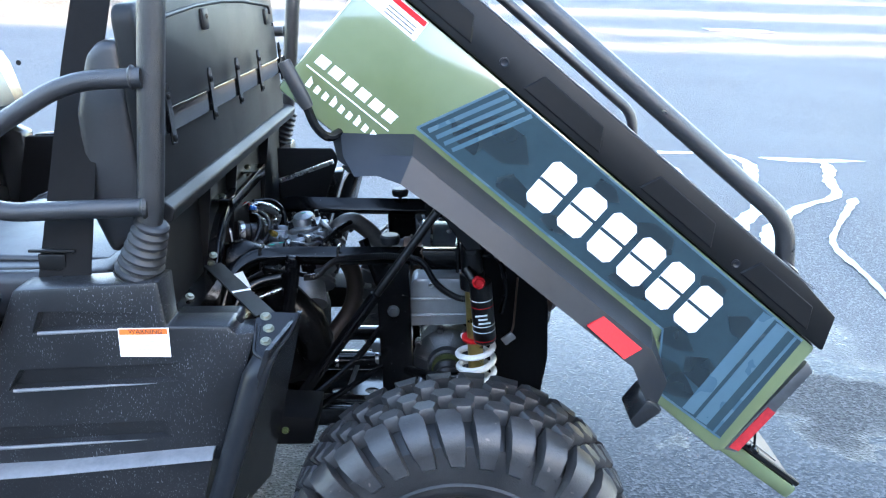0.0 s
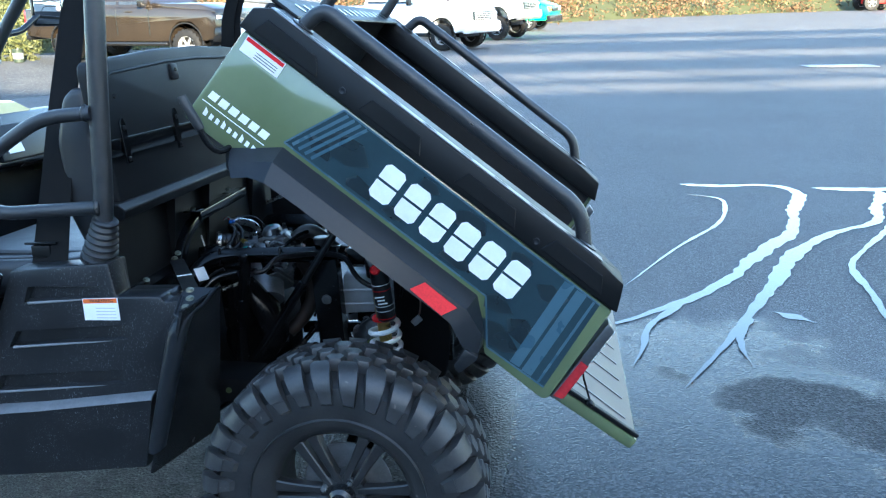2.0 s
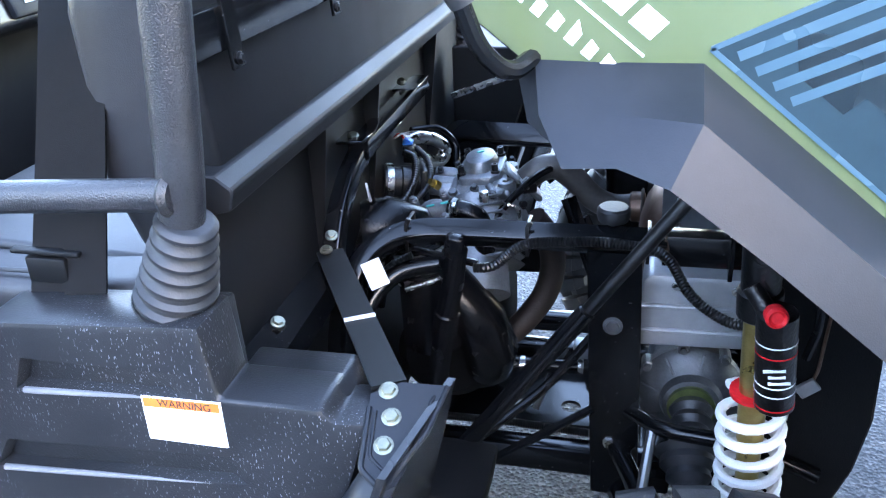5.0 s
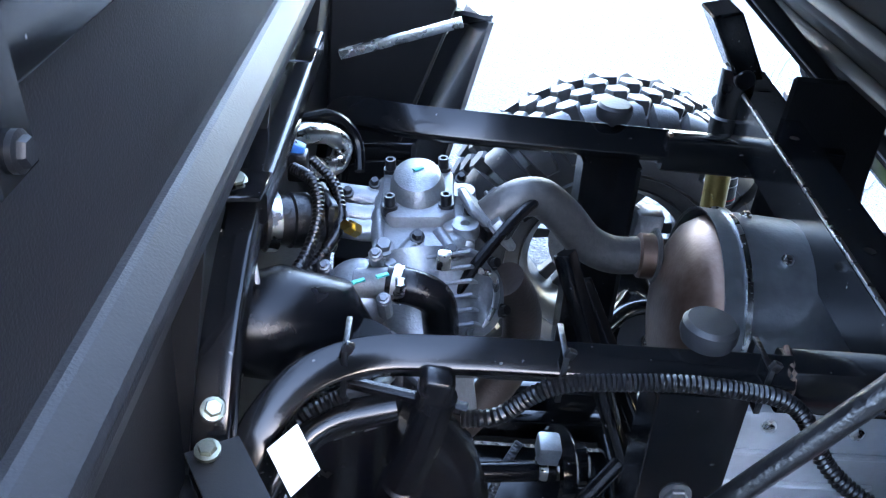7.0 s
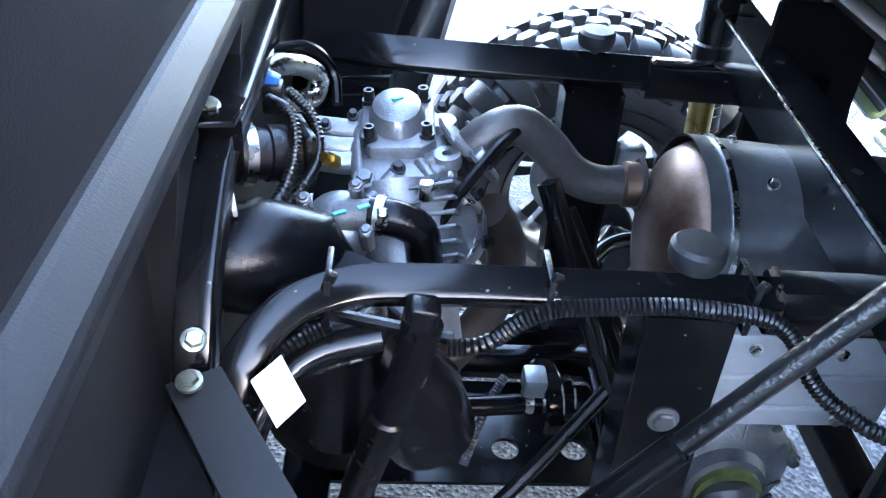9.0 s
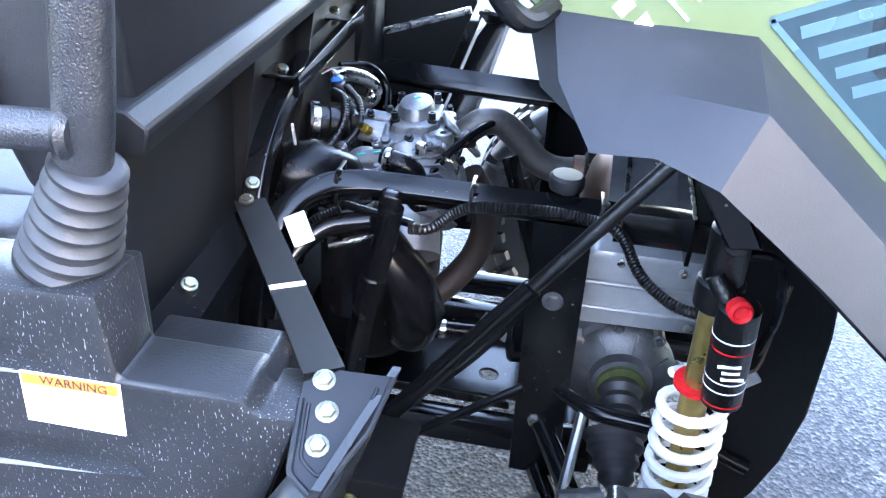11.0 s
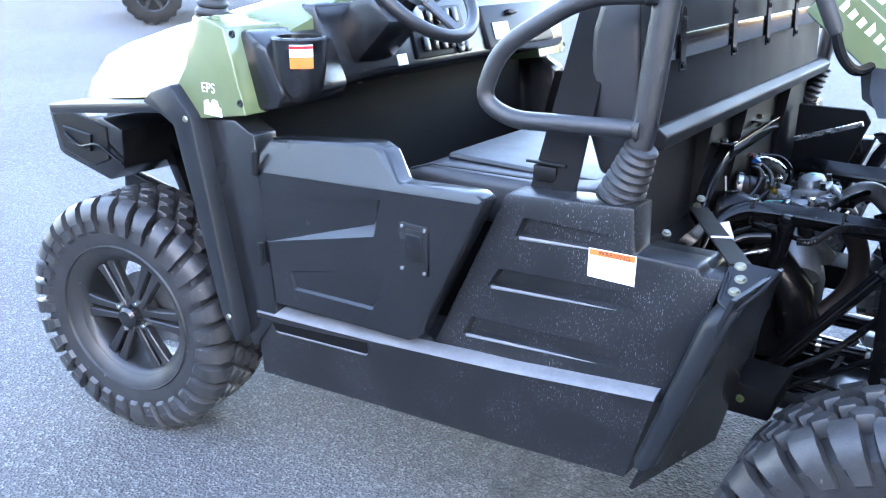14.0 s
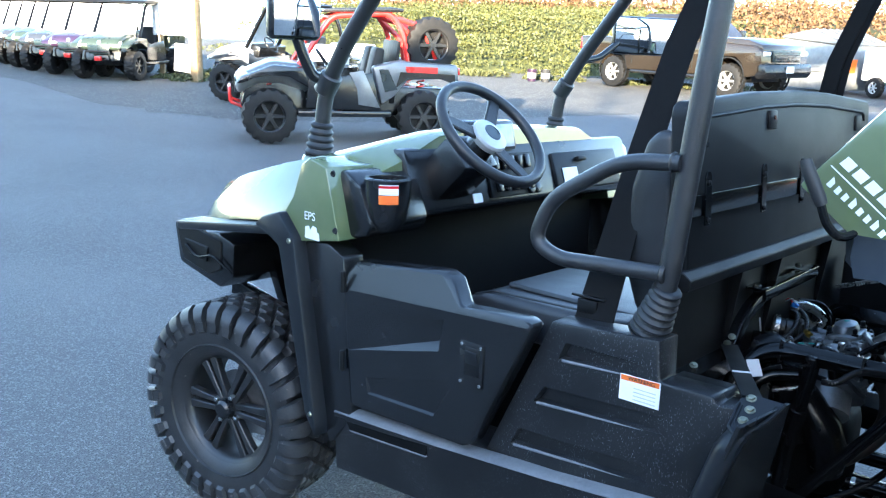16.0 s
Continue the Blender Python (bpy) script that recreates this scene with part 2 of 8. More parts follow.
def asphalt_material():
    """Worn asphalt with stone flecks, patches and a wet stain that shines."""
    m = bpy.data.materials.new("asphalt")
    m.use_nodes = True
    nodes, links = m.node_tree.nodes, m.node_tree.links
    b = nodes["Principled BSDF"]
    at = nodes.new("ShaderNodeTexCoord").outputs["Object"]

    def tex(kind, scale, detail=3.0):
        n = nodes.new(kind)
        n.inputs["Scale"].default_value = scale
        if "Noise" in kind:
            n.inputs["Detail"].default_value = detail
        links.new(at, n.inputs["Vector"])
        return n

    def ramp(out, a, z, lo=0.0, hi=1.0):
        n = nodes.new("ShaderNodeMapRange")
        for k, v in (("From Min", a), ("From Max", z), ("To Min", lo), ("To Max", hi)):
            n.inputs[k].default_value = v
        links.new(out, n.inputs["Value"])
        return n.outputs[0]

    def mixc(fac, a, z):
        n = nodes.new("ShaderNodeMix")
        n.data_type = "RGBA"
        links.new(fac, n.inputs["Factor"])
        for key, v in (("A", a), ("B", z)):
            if isinstance(v, tuple):
                n.inputs[key].default_value = (*v, 1)
            else:
                links.new(v, n.inputs[key])
        return n.outputs["Result"]

    def calc(op, a, z):
        n = nodes.new("ShaderNodeMath")
        n.operation = op
        for i, v in enumerate((a, z)):
            if isinstance(v, (int, float)):
                n.inputs[i].default_value = v
            else:
                links.new(v, n.inputs[i])
        return n.outputs[0]

    stones = tex("ShaderNodeTexVoronoi", 105.0)
    pits = tex("ShaderNodeTexNoise", 150.0, 3.0)
    patches = tex("ShaderNodeTexNoise", 0.45, 5.0)
    blotch = tex("ShaderNodeTexNoise", 3.0, 4.0)
    col = mixc(ramp(patches.outputs[0], 0.35, 0.7), (0.078, 0.079, 0.081), (0.12, 0.121, 0.122))
    sep = nodes.new("ShaderNodeSeparateColor")
    links.new(stones.outputs["Color"], sep.inputs[0])
    col = mixc(ramp(sep.outputs[0], 0.5, 1.0), col, (0.19, 0.19, 0.19))
    col = mixc(ramp(pits.outputs[0], 0.38, 0.52, 1.0, 0.0), col, (0.045, 0.045, 0.047))
    # the wet stain under and behind the vehicle
    xyz = nodes.new("ShaderNodeSeparateXYZ")
    links.new(at, xyz.inputs[0])
    dx = calc("MULTIPLY", calc("SUBTRACT", xyz.outputs[0], 0.75), 0.72)
    dy = calc("MULTIPLY", calc("SUBTRACT", xyz.outputs[1], 1.25), 0.75)
    far = calc("SQRT", calc("ADD", calc("MULTIPLY", dx, dx), calc("MULTIPLY", dy, dy)), 0.0)
    far = calc("ADD", far, calc("MULTIPLY", calc("SUBTRACT", blotch.outputs[0], 0.5), 1.3))
    # a patch that has dried again
    ex = calc("MULTIPLY", calc("SUBTRACT", xyz.outputs[0], 1.55), 2.3)
    ey = calc("MULTIPLY", calc("SUBTRACT", xyz.outputs[1], 1.4), 3.6)
    dried = calc("SQRT", calc("ADD", calc("MULTIPLY", ex, ex), calc("MULTIPLY", ey, ey)), 0.0)
    far = calc("ADD", far, calc("MULTIPLY", calc("SUBTRACT", tex("ShaderNodeTexNoise", 14.0).outputs[0], 0.5), 0.5))
    fx = calc("MULTIPLY", calc("SUBTRACT", xyz.outputs[0], -0.1), 1.15)
    fy = calc("MULTIPLY", calc("SUBTRACT", xyz.outputs[1], 0.62), 1.35)
    near = calc("SQRT", calc("ADD", calc("MULTIPLY", fx, fx), calc("MULTIPLY", fy, fy)), 0.0)
    near = calc("ADD", near, calc("MULTIPLY", calc("SUBTRACT", tex("ShaderNodeTexNoise", 11.0, 5.0).outputs[0], 0.5), 1.7))
    soaked = ramp(far, 0.8, 1.05, 1.0, 0.0)
    damp = calc("MAXIMUM", soaked, ramp(near, 0.55, 1.15, 0.85, 0.0))
    under = calc("MULTIPLY", calc("SUBTRACT", 0.42, xyz.outputs[0]), 4.0)
    open_air = ramp(under, 0.0, 1.0, 1.0, 0.0)
    wet = calc("MULTIPLY", calc("MULTIPLY", soaked, open_air), ramp(calc("ADD", dried, calc("MULTIPLY", calc("SUBTRACT", tex("ShaderNodeTexNoise", 3.2, 8.0).outputs[0], 0.5), 4.5)), 0.7, 1.25))
    col = mixc(damp, col, mixc(ramp(sep.outputs[1], 0.45, 1.0), mixc(ramp(blotch.outputs[0], 0.4, 0.6), (0.018, 0.019, 0.021), (0.026, 0.027, 0.029)), (0.075, 0.075, 0.076)))
    links.new(col, b.inputs["Base Color"])
    rough = nodes.new("ShaderNodeMix")
    links.new(wet, rough.inputs["Factor"])
    rough.inputs["A"].default_value, rough.inputs["B"].default_value = 0.78, 0.2
    links.new(rough.outputs["Result"], b.inputs["Roughness"])
    gleam = ramp(wet, 0.0, 1.0, 0.4, 0.11)
    links.new(gleam, b.inputs["Specular IOR Level"])
    height = calc("ADD", stones.outputs["Distance"], calc("MULTIPLY", pits.outputs[0], 0.5))
    relief = nodes.new("ShaderNodeBump")
    relief.inputs["Strength"].default_value, relief.inputs["Distance"].default_value = 1.0, 0.008
    links.new(ramp(wet, 0.0, 1.0, 1.0, 0.18), relief.inputs["Strength"])
    links.new(height, relief.inputs["Height"])
    links.new(relief.outputs[0], b.inputs["Normal"])
    return m


ASPHALT = asphalt_material()
GRAVEL = material("gravel", (0.03, 0.03, 0.031), (0.065, 0.064, 0.06), 0.9, scale=1.3, bump=0.9, bump_scale=30, fleck=((0.2, 0.195, 0.18), 22.0, 0.62))
WATER = material("puddle_water", (0.012, 0.013, 0.015), (0.02, 0.021, 0.023), 0.06, scale=4, rough_var=0.04, specular=0.6, bump=0.05, bump_scale=60)

# ---- mesh helpers ----
def solid(bm, verts, faces):
    made = [bm.verts.new(v) for v in verts]
    return made, [bm.faces.new([made[i] for i in f]) for f in faces]


def bevel(bm, edges, size, seg=2):
    if size > 0:
        bmesh.ops.bevel(bm, geom=list(edges), offset=size, offset_type="OFFSET", segments=seg, affect="EDGES", clamp_overlap=True, profile=0.5)


def box(bm, c, s, m=None, b=0.0, seg=2):
    """A box of full size s round c, turned by m."""
    t = bmesh.new()
    bmesh.ops.create_cube(t, size=1.0, matrix=Matrix.Diagonal((*s, 1)))
    bevel(t, t.edges, b, seg)
    t.transform(Matrix.Translation(c) @ (m or Matrix()))
    return absorb(bm, t)


def absorb(bm, t):
    me = bpy.data.meshes.new("tmp")
    t.to_mesh(me)
    t.free()
    bm.from_mesh(me)
    bpy.data.meshes.remove(me)
    return bm


def prism(bm, outline, a, z, axis="y", b=0.0, seg=2, m=None):
    """The outline pushed from a to z along the axis; the outline's two numbers are the other two axes in order."""
    def at(p, d):
        return {"x": (d, p[0], p[1]), "y": (p[0], d, p[1]), "z": (p[0], p[1], d)}[axis]
    t = bmesh.new()
    n = len(outline)
    solid(t, [at(p, a) for p in outline] + [at(p, z) for p in outline],
          [list(range(n))[::-1], list(range(n, 2 * n))] + [[i, (i + 1) % n, n + (i + 1) % n, n + i] for i in range(n)])
    bmesh.ops.recalc_face_normals(t, faces=t.faces)
    bevel(t, t.edges, b, seg)
    if m:
        t.transform(m)
    return absorb(bm, t)


def rounded(points, fillet, steps=5):
    """A path whose inner corners are rounded."""
    pts = [Vector(p) for p in points]
    out = [pts[0]]
    for a, p, z in zip(pts, pts[1:], pts[2:]):
        r = min(fillet, (a - p).length * 0.48, (z - p).length * 0.48)
        i, o = p + (a - p).normalized() * r, p + (z - p).normalized() * r
        for k in range(steps + 1):
            f = k / steps
            out.append(i.lerp(p, f).lerp(p.lerp(o, f), f))
    return out + [pts[-1]]


def tube(bm, points, r, n=12, fillet=0.0, squash=None, twist=0.0):
    """A pipe along the path; r a number or one for each point; squash: (across, up) for a section that is a flat bar."""
    pts = rounded(points, fillet) if fillet else [Vector(p) for p in points]
    rs = r if isinstance(r, (list, tuple)) else [r] * len(pts)
    up = Vector((0, 0, 1))
    t0 = (pts[1] - pts[0]).normalized()
    if abs(t0.z) > 0.95:
        up = Vector((0, 1, 0))
    side = t0.cross(up).normalized()
    rings = []
    for i, p in enumerate(pts):
        t = (pts[min(i + 1, len(pts) - 1)] - pts[max(i - 1, 0)]).normalized()
        side = (side - t * side.dot(t)).normalized()
        lift = side.cross(t)
        ring = []
        for k in range(n):
            a = 2 * math.pi * k / n + twist
            ca, sa = math.cos(a), math.sin(a)
            if squash:
                ca, sa = (1 if ca > 0 else -1) * squash[0], (1 if sa > 0 else -1) * squash[1]
            ring.append(bm.verts.new(p + side * (ca * rs[i]) + lift * (sa * rs[i])))
        rings.append(ring)
    for u, v in zip(rings, rings[1:]):
        for k in range(n):
            bm.faces.new((u[k], u[(k + 1) % n], v[(k + 1) % n], v[k]))
    bm.faces.new(rings[0][::-1])
    bm.faces.new(rings[-1])
    return bm


def bar(bm, points, w, h, fillet=0.0):
    """A square-sectioned member with eased corners: w across, h up."""
    pts = rounded(points, fillet) if fillet else [Vector(p) for p in points]
    t0 = (pts[1] - pts[0]).normalized()
    up = Vector((0, 1, 0)) if abs(t0.z) > 0.95 else Vector((0, 0, 1))
    side = t0.cross(up).normalized()
    c = min(w, h) * 0.13
    sect = [(w / 2, h / 2 - c), (w / 2 - c * 0.3, h / 2 - c * 0.3), (w / 2 - c, h / 2)]
    sect = sect + [(-a, b) for a, b in sect[::-1]]
    sect = sect + [(a, -b) for a, b in sect[::-1]]
    rings = []
    for i, p in enumerate(pts):
        t = (pts[min(i + 1, len(pts) - 1)] - pts[max(i - 1, 0)]).normalized()
        side = (side - t * side.dot(t)).normalized()
        lift = side.cross(t)
        rings.append([p + side * a + lift * b for a, b in sect])
    return loft(bm, rings)


def lathe(bm, profile, n=32, m=None, closed=False):
    """Rings of (radius, height) round the z axis, moved by m."""
    t = bmesh.new()
    rings = [[t.verts.new((r * math.cos(2 * math.pi * k / n), r * math.sin(2 * math.pi * k / n), h)) for k in range(n)] for r, h in profile]
    if closed:
        rings.append(rings[0])
    for u, v in zip(rings, rings[1:]):
        for k in range(n):
            t.faces.new((u[k], u[(k + 1) % n], v[(k + 1) % n], v[k]))
    if not closed:
        for ring in (rings[0][::-1], rings[-1]):
            if (ring[0].co - ring[n // 2].co).length > 1e-6:
                t.faces.new(ring)
    bmesh.ops.remove_doubles(t, verts=t.verts, dist=1e-6)
    bmesh.ops.recalc_face_normals(t, faces=t.faces)
    if m:
        t.transform(m)
    return absorb(bm, t)


def along(p, q):
    """The pose whose z axis runs from p towards q."""
    return Matrix.Translation(p) @ (Vector(q) - Vector(p)).to_track_quat("Z", "Y").to_matrix().to_4x4()


def rod(bm, p, q, r, n=16, b=0.0):
    length = (Vector(q) - Vector(p)).length
    b = min(b, length * 0.4, r * 0.5)
    prof = [(r - b, 0), (r, b), (r, length - b), (r - b, length)] if b else [(r, 0), (r, length)]
    return lathe(bm, prof, n, along(p, q))


def hexbolt(bm, p, way, r=0.009, h=0.007):
    q = Vector(p) + Vector(way).normalized() * h
    lathe(bm, [(r * 1.35, -0.001), (r * 1.35, 0.002), (r * 1.05, 0.0025)], 14, along(p, q))
    lathe(bm, [(r, 0.0), (r, h * 0.8), (r * 0.85, h)], 6, along(p, q))
    return bm


def cut(bm, t):
    """Takes the solid t out of the solid bm."""
    obs = []
    for k in (bm, t):
        me = bpy.data.meshes.new("tmp")
        k.to_mesh(me)
        k.free()
        obs.append(new("tmp", me))
    mod = obs[0].modifiers.new("cut", "BOOLEAN")
    mod.operation, mod.object, mod.solver = "DIFFERENCE", obs[1], "EXACT"
    out = bmesh.new()
    me = bpy.data.meshes.new_from_object(obs[0].evaluated_get(bpy.context.evaluated_depsgraph_get()))
    out.from_mesh(me)
    bpy.data.meshes.remove(me)
    for ob in obs:
        me = ob.data
        bpy.data.objects.remove(ob)
        bpy.data.meshes.remove(me)
    return out


def carve(bm, pockets, face, q):
    """Cuts pressed pockets into a face at y = face that looks towards -q; pockets: corners (x, z, inner x, inner z, depth)."""
    t = bmesh.new()
    for corners in pockets:
        n = len(corners)
        solid(t, [(x, face - q * 0.004, z) for x, z, _, _, _ in corners] + [(x, face + q * d, z) for _, _, x, z, d in corners],
              [list(range(n)), list(range(n, 2 * n))[::-1]] + [[i, n + i, n + (i + 1) % n, (i + 1) % n] for i in range(n)])
    bmesh.ops.recalc_face_normals(t, faces=t.faces)
    return cut(bm, t)


def finish(bm, name, smooth=35):
    me = bpy.data.meshes.new(name)
    bmesh.ops.recalc_face_normals(bm, faces=bm.faces)
    bm.to_mesh(me)
    bm.free()
    me.polygons.foreach_set("use_smooth", [True] * len(me.polygons))
    me.set_sharp_from_angle(angle=radians(smooth))
    return me


def part(name, bm, mat, parent, label="", smooth=35):
    me = finish(bm, name, smooth)
    me.materials.append(mat)
    ob = new(name, me)
    if parent:
        ob.parent = parent
    if label:
        tagged(ob, label)
    return ob


def thing(name, label, category, at=Matrix(), group="", kind=""):
    ob = new(name)
    ob.empty_display_size = 0.1
    ob.matrix_world = at
    return tagged(ob, label, category, group, kind)


def B():
    return bmesh.new()


def solid_of(v, f):
    bm = B()
    solid(bm, v, f)
    return bm


BOX = ((0, 1, 2, 3), (7, 6, 5, 4), (0, 4, 5, 1), (1, 5, 6, 2), (2, 6, 7, 3), (3, 7, 4, 0))


def loft(bm, rings, cap=True, closed=True):
    """Skin between rings of the same number of points."""
    made = [[bm.verts.new(p) for p in ring] for ring in rings]
    n = len(made[0])
    for u, v in zip(made, made[1:]):
        for k in range(n if closed else n - 1):
            bm.faces.new((u[k], u[(k + 1) % n], v[(k + 1) % n], v[k]))
    if cap:
        bm.faces.new(made[0][::-1])
        bm.faces.new(made[-1])
    return bm


def ground_z(x, y):
    """The yard lies flat round the vehicle and rises gently beyond."""
    s = max(0.0, -0.6 * x + 0.8 * y - 4.0)
    return min(0.058 * s * s / (s + 1.5), 3.2) if s > 0 else 0.0

# ---- ground ----
def spaced(n, near, far):
    k = math.asinh(far / near)
    return [near * math.sinh(k * (2 * i / n - 1)) for i in range(n + 1)]


gx, gy = spaced(150, 1.2, 1800.0), spaced(150, 1.2, 1800.0)
vs = [(x - 2, y + 3, ground_z(x - 2, y + 3)) for y in gy for x in gx]
n1 = len(gx)
fs = [(j * n1 + i, j * n1 + i + 1, (j + 1) * n1 + i + 1, (j + 1) * n1 + i) for j in range(len(gy) - 1) for i in range(n1 - 1)]
me = bpy.data.meshes.new("ground")
me.from_pydata(vs, [], fs)
me.polygons.foreach_set("use_smooth", [True] * len(me.polygons))
me.materials.append(ASPHALT)
ground = tagged(new("ground", me), "worn grey asphalt yard, wet around the vehicle", "asphalt", kind="structure")


def ribbon(points, widths, lift, mat, name, label, cat, seed=0):
    """A flat patch that follows the ground, with an uneven edge and tapering ends."""
    rng = random.Random(seed)
    line = rounded([(x, y, 0) for x, y in points], 0.5, 7)
    pts = []
    for a, z in zip(line, line[1:]):
        n = max(1, int((z - a).length / 0.02))
        pts += [a.lerp(z, i / n) for i in range(n)]
    k = len(pts) - 1
    ph = [rng.uniform(0, 6.28) for _ in range(8)]

    def wob(i, o):
        s = i * 0.02
        return 0.2 * math.sin(5 * s + ph[o]) + 0.14 * math.sin(14 * s + ph[o + 1]) + 0.14 * math.sin(37 * s + ph[o + 2]) + rng.uniform(-0.12, 0.12)

    bm = B()
    rows = []
    for i, p in enumerate(pts):
        t = (pts[min(i + 7, k)] - pts[max(i - 7, 0)]).normalized()
        s = Vector((-t.y, t.x, 0))
        f = i / k * (len(widths) - 1)
        j = min(int(f), len(widths) - 2)
        w = widths[j] + (widths[j + 1] - widths[j]) * (f - j)
        w *= min(1.0, 0.15 + i / 5, 0.1 + (k - i) / 12)
        mid = p + s * w * 0.12 * math.sin(i * 0.09 + ph[6])
        l, r = mid + s * w * 0.25 * (1 + wob(i, 0)), mid - s * w * 0.25 * (1 + wob(i, 3))
        rows.append([bm.verts.new((q.x, q.y, ground_z(q.x, q.y) + lift)) for q in (l, r)])
    for a, z in zip(rows, rows[1:]):
        bm.faces.new((a[0], a[1], z[1], z[0]))
    ob = part(name, bm, mat, None)
    return tagged(ob, label, cat, kind="structure")


RUN = "thin stream of spilled water shining on the asphalt"
ribbon([(1.65, 6.2), (1.95, 6.08), (2.5, 6.05), (2.55, 5.5), (2.3, 4.8), (2.12, 4.2), (1.93, 3.85), (1.6, 3.2), (1.2, 2.65), (0.85, 2.3), (0.6, 2.15)], (0.2, 0.22, 0.19, 0.2, 0.17, 0.19, 0.21, 0.15, 0.1, 0.04), 0.004, WATER, "water_stream", RUN, "puddle", 1)
ribbon([(2.72, 5.9), (3.2, 5.75), (3.6, 5.75)], (0.14, 0.3, 0.16), 0.004, WATER, "water_stream", RUN, "puddle", 2)
ribbon([(3.2, 5.7), (2.95, 5.0), (2.85, 4.5), (2.35, 4.2), (2.05, 3.7), (1.85, 3.2), (1.55, 2.6), (1.35, 2.1), (1.18, 1.75), (1.05, 1.5)], (0.18, 0.2, 0.15, 0.13, 0.17, 0.21, 0.18, 0.12, 0.06, 0.03), 0.0055, WATER, "water_stream", RUN, "puddle", 3)
ribbon([(2.9, 4.45), (2.6, 4.0), (2.25, 3.35), (2.2, 2.9), (2.1, 2.3), (2.15, 1.9)], (0.12, 0.1, 0.07, 0.08, 0.08, 0.03), 0.007, WATER, "water_stream", RUN, "puddle", 4)
ribbon([(1.62, 5.7), (1.9, 5.5), (1.85, 5.0), (1.72, 4.5), (1.35, 3.9), (1.0, 3.1), (0.9, 2.9)], (0.03, 0.07, 0.06, 0.07, 0.04, 0.03, 0.02), 0.0045, WATER, "water_stream", RUN, "puddle", 5)
ribbon([(1.5, 2.45), (1.36, 2.05), (1.38, 1.72)], (0.08, 0.07, 0.02), 0.0062, WATER, "water_stream", RUN, "puddle", 7)
ribbon([(1.2, 2.62), (0.98, 2.3), (0.94, 1.95), (0.86, 1.7)], (0.1, 0.08, 0.06, 0.02), 0.0068, WATER, "water_stream", RUN, "puddle", 8)
ribbon([(1.62, 2.5), (1.72, 2.42), (1.8, 2.3)], (0.05, 0.22, 0.04), 0.004, WATER, "puddle", "small puddle on the asphalt", "puddle", 6)

# gravel apron beyond the asphalt's edge
rows = []
bm = B()
EDGE = [(-40, 4.6), (-30, 6.4), (-23.7, 7.7), (-14.9, 6.5), (-12.3, 7.4), (-11.2, 8.4), (-10.8, 9.8), (-9.8, 12.5), (-7.5, 17.5), (-4.5, 24)]
rng = random.Random(4)
pts = rounded([(x, y, 0) for x, y in EDGE], 3, 8)
for p in pts:
    row = []
    for k in range(9):
        q = Vector((p.x, p.y, 0)) + Vector((-0.62, 0.78, 0)) * (k * 4.2 + (rng.uniform(-0.25, 0.25) if k == 0 else 0))
        row.append(bm.verts.new((q.x, q.y, ground_z(q.x, q.y) + 0.004)))
    rows.append(row)
for a, z in zip(rows, rows[1:]):
    for k in range(8):
        bm.faces.new((a[k], a[k + 1], z[k + 1], z[k]))
tagged(part("gravel_apron", bm, GRAVEL, None), "dark grey crushed gravel beside the asphalt", "gravel", kind="structure")

# ---- the utility vehicle: front towards -x, its left side towards the camera ----
MID = 0.79                      # the vehicle's middle line
BED = pose(0, 0, 1.2, 0, 39, 0)  # the tipped bed: u along it, w square to its floor
utv = thing("utility_vehicle", "olive green side-by-side with its cargo bed tipped up on asphalt", "utility vehicle")


def mirrored(points):
    return [(x, 2 * MID - y, z) for x, y, z in points]


def tread_tyre(r=0.348, half=0.12, rim=0.182):
    """Off-road tyre round the z axis: carcass, hexagonal blocks and shoulder lugs."""
    bm = B()
    base = r - 0.025
    prof = [(rim, -half * 0.72), (rim + 0.02, -half * 0.86), (r - 0.09, -half * 0.95), (r - 0.055, -half * 0.88), (base - 0.012, -half * 0.68), (base, -half * 0.4),
            (base, half * 0.4), (base - 0.012, half * 0.68), (r - 0.055, half * 0.88), (r - 0.09, half * 0.95), (rim + 0.02, half * 0.86), (rim, half * 0.72)]
    lathe(bm, prof, 72, closed=True)
    for s in (-1, 1):
        lathe(bm, [(rim + 0.03, s * half * 0.86), (rim + 0.034, s * half * 0.93), (rim + 0.04, s * half * 0.86)], 72, closed=True)
    return bm


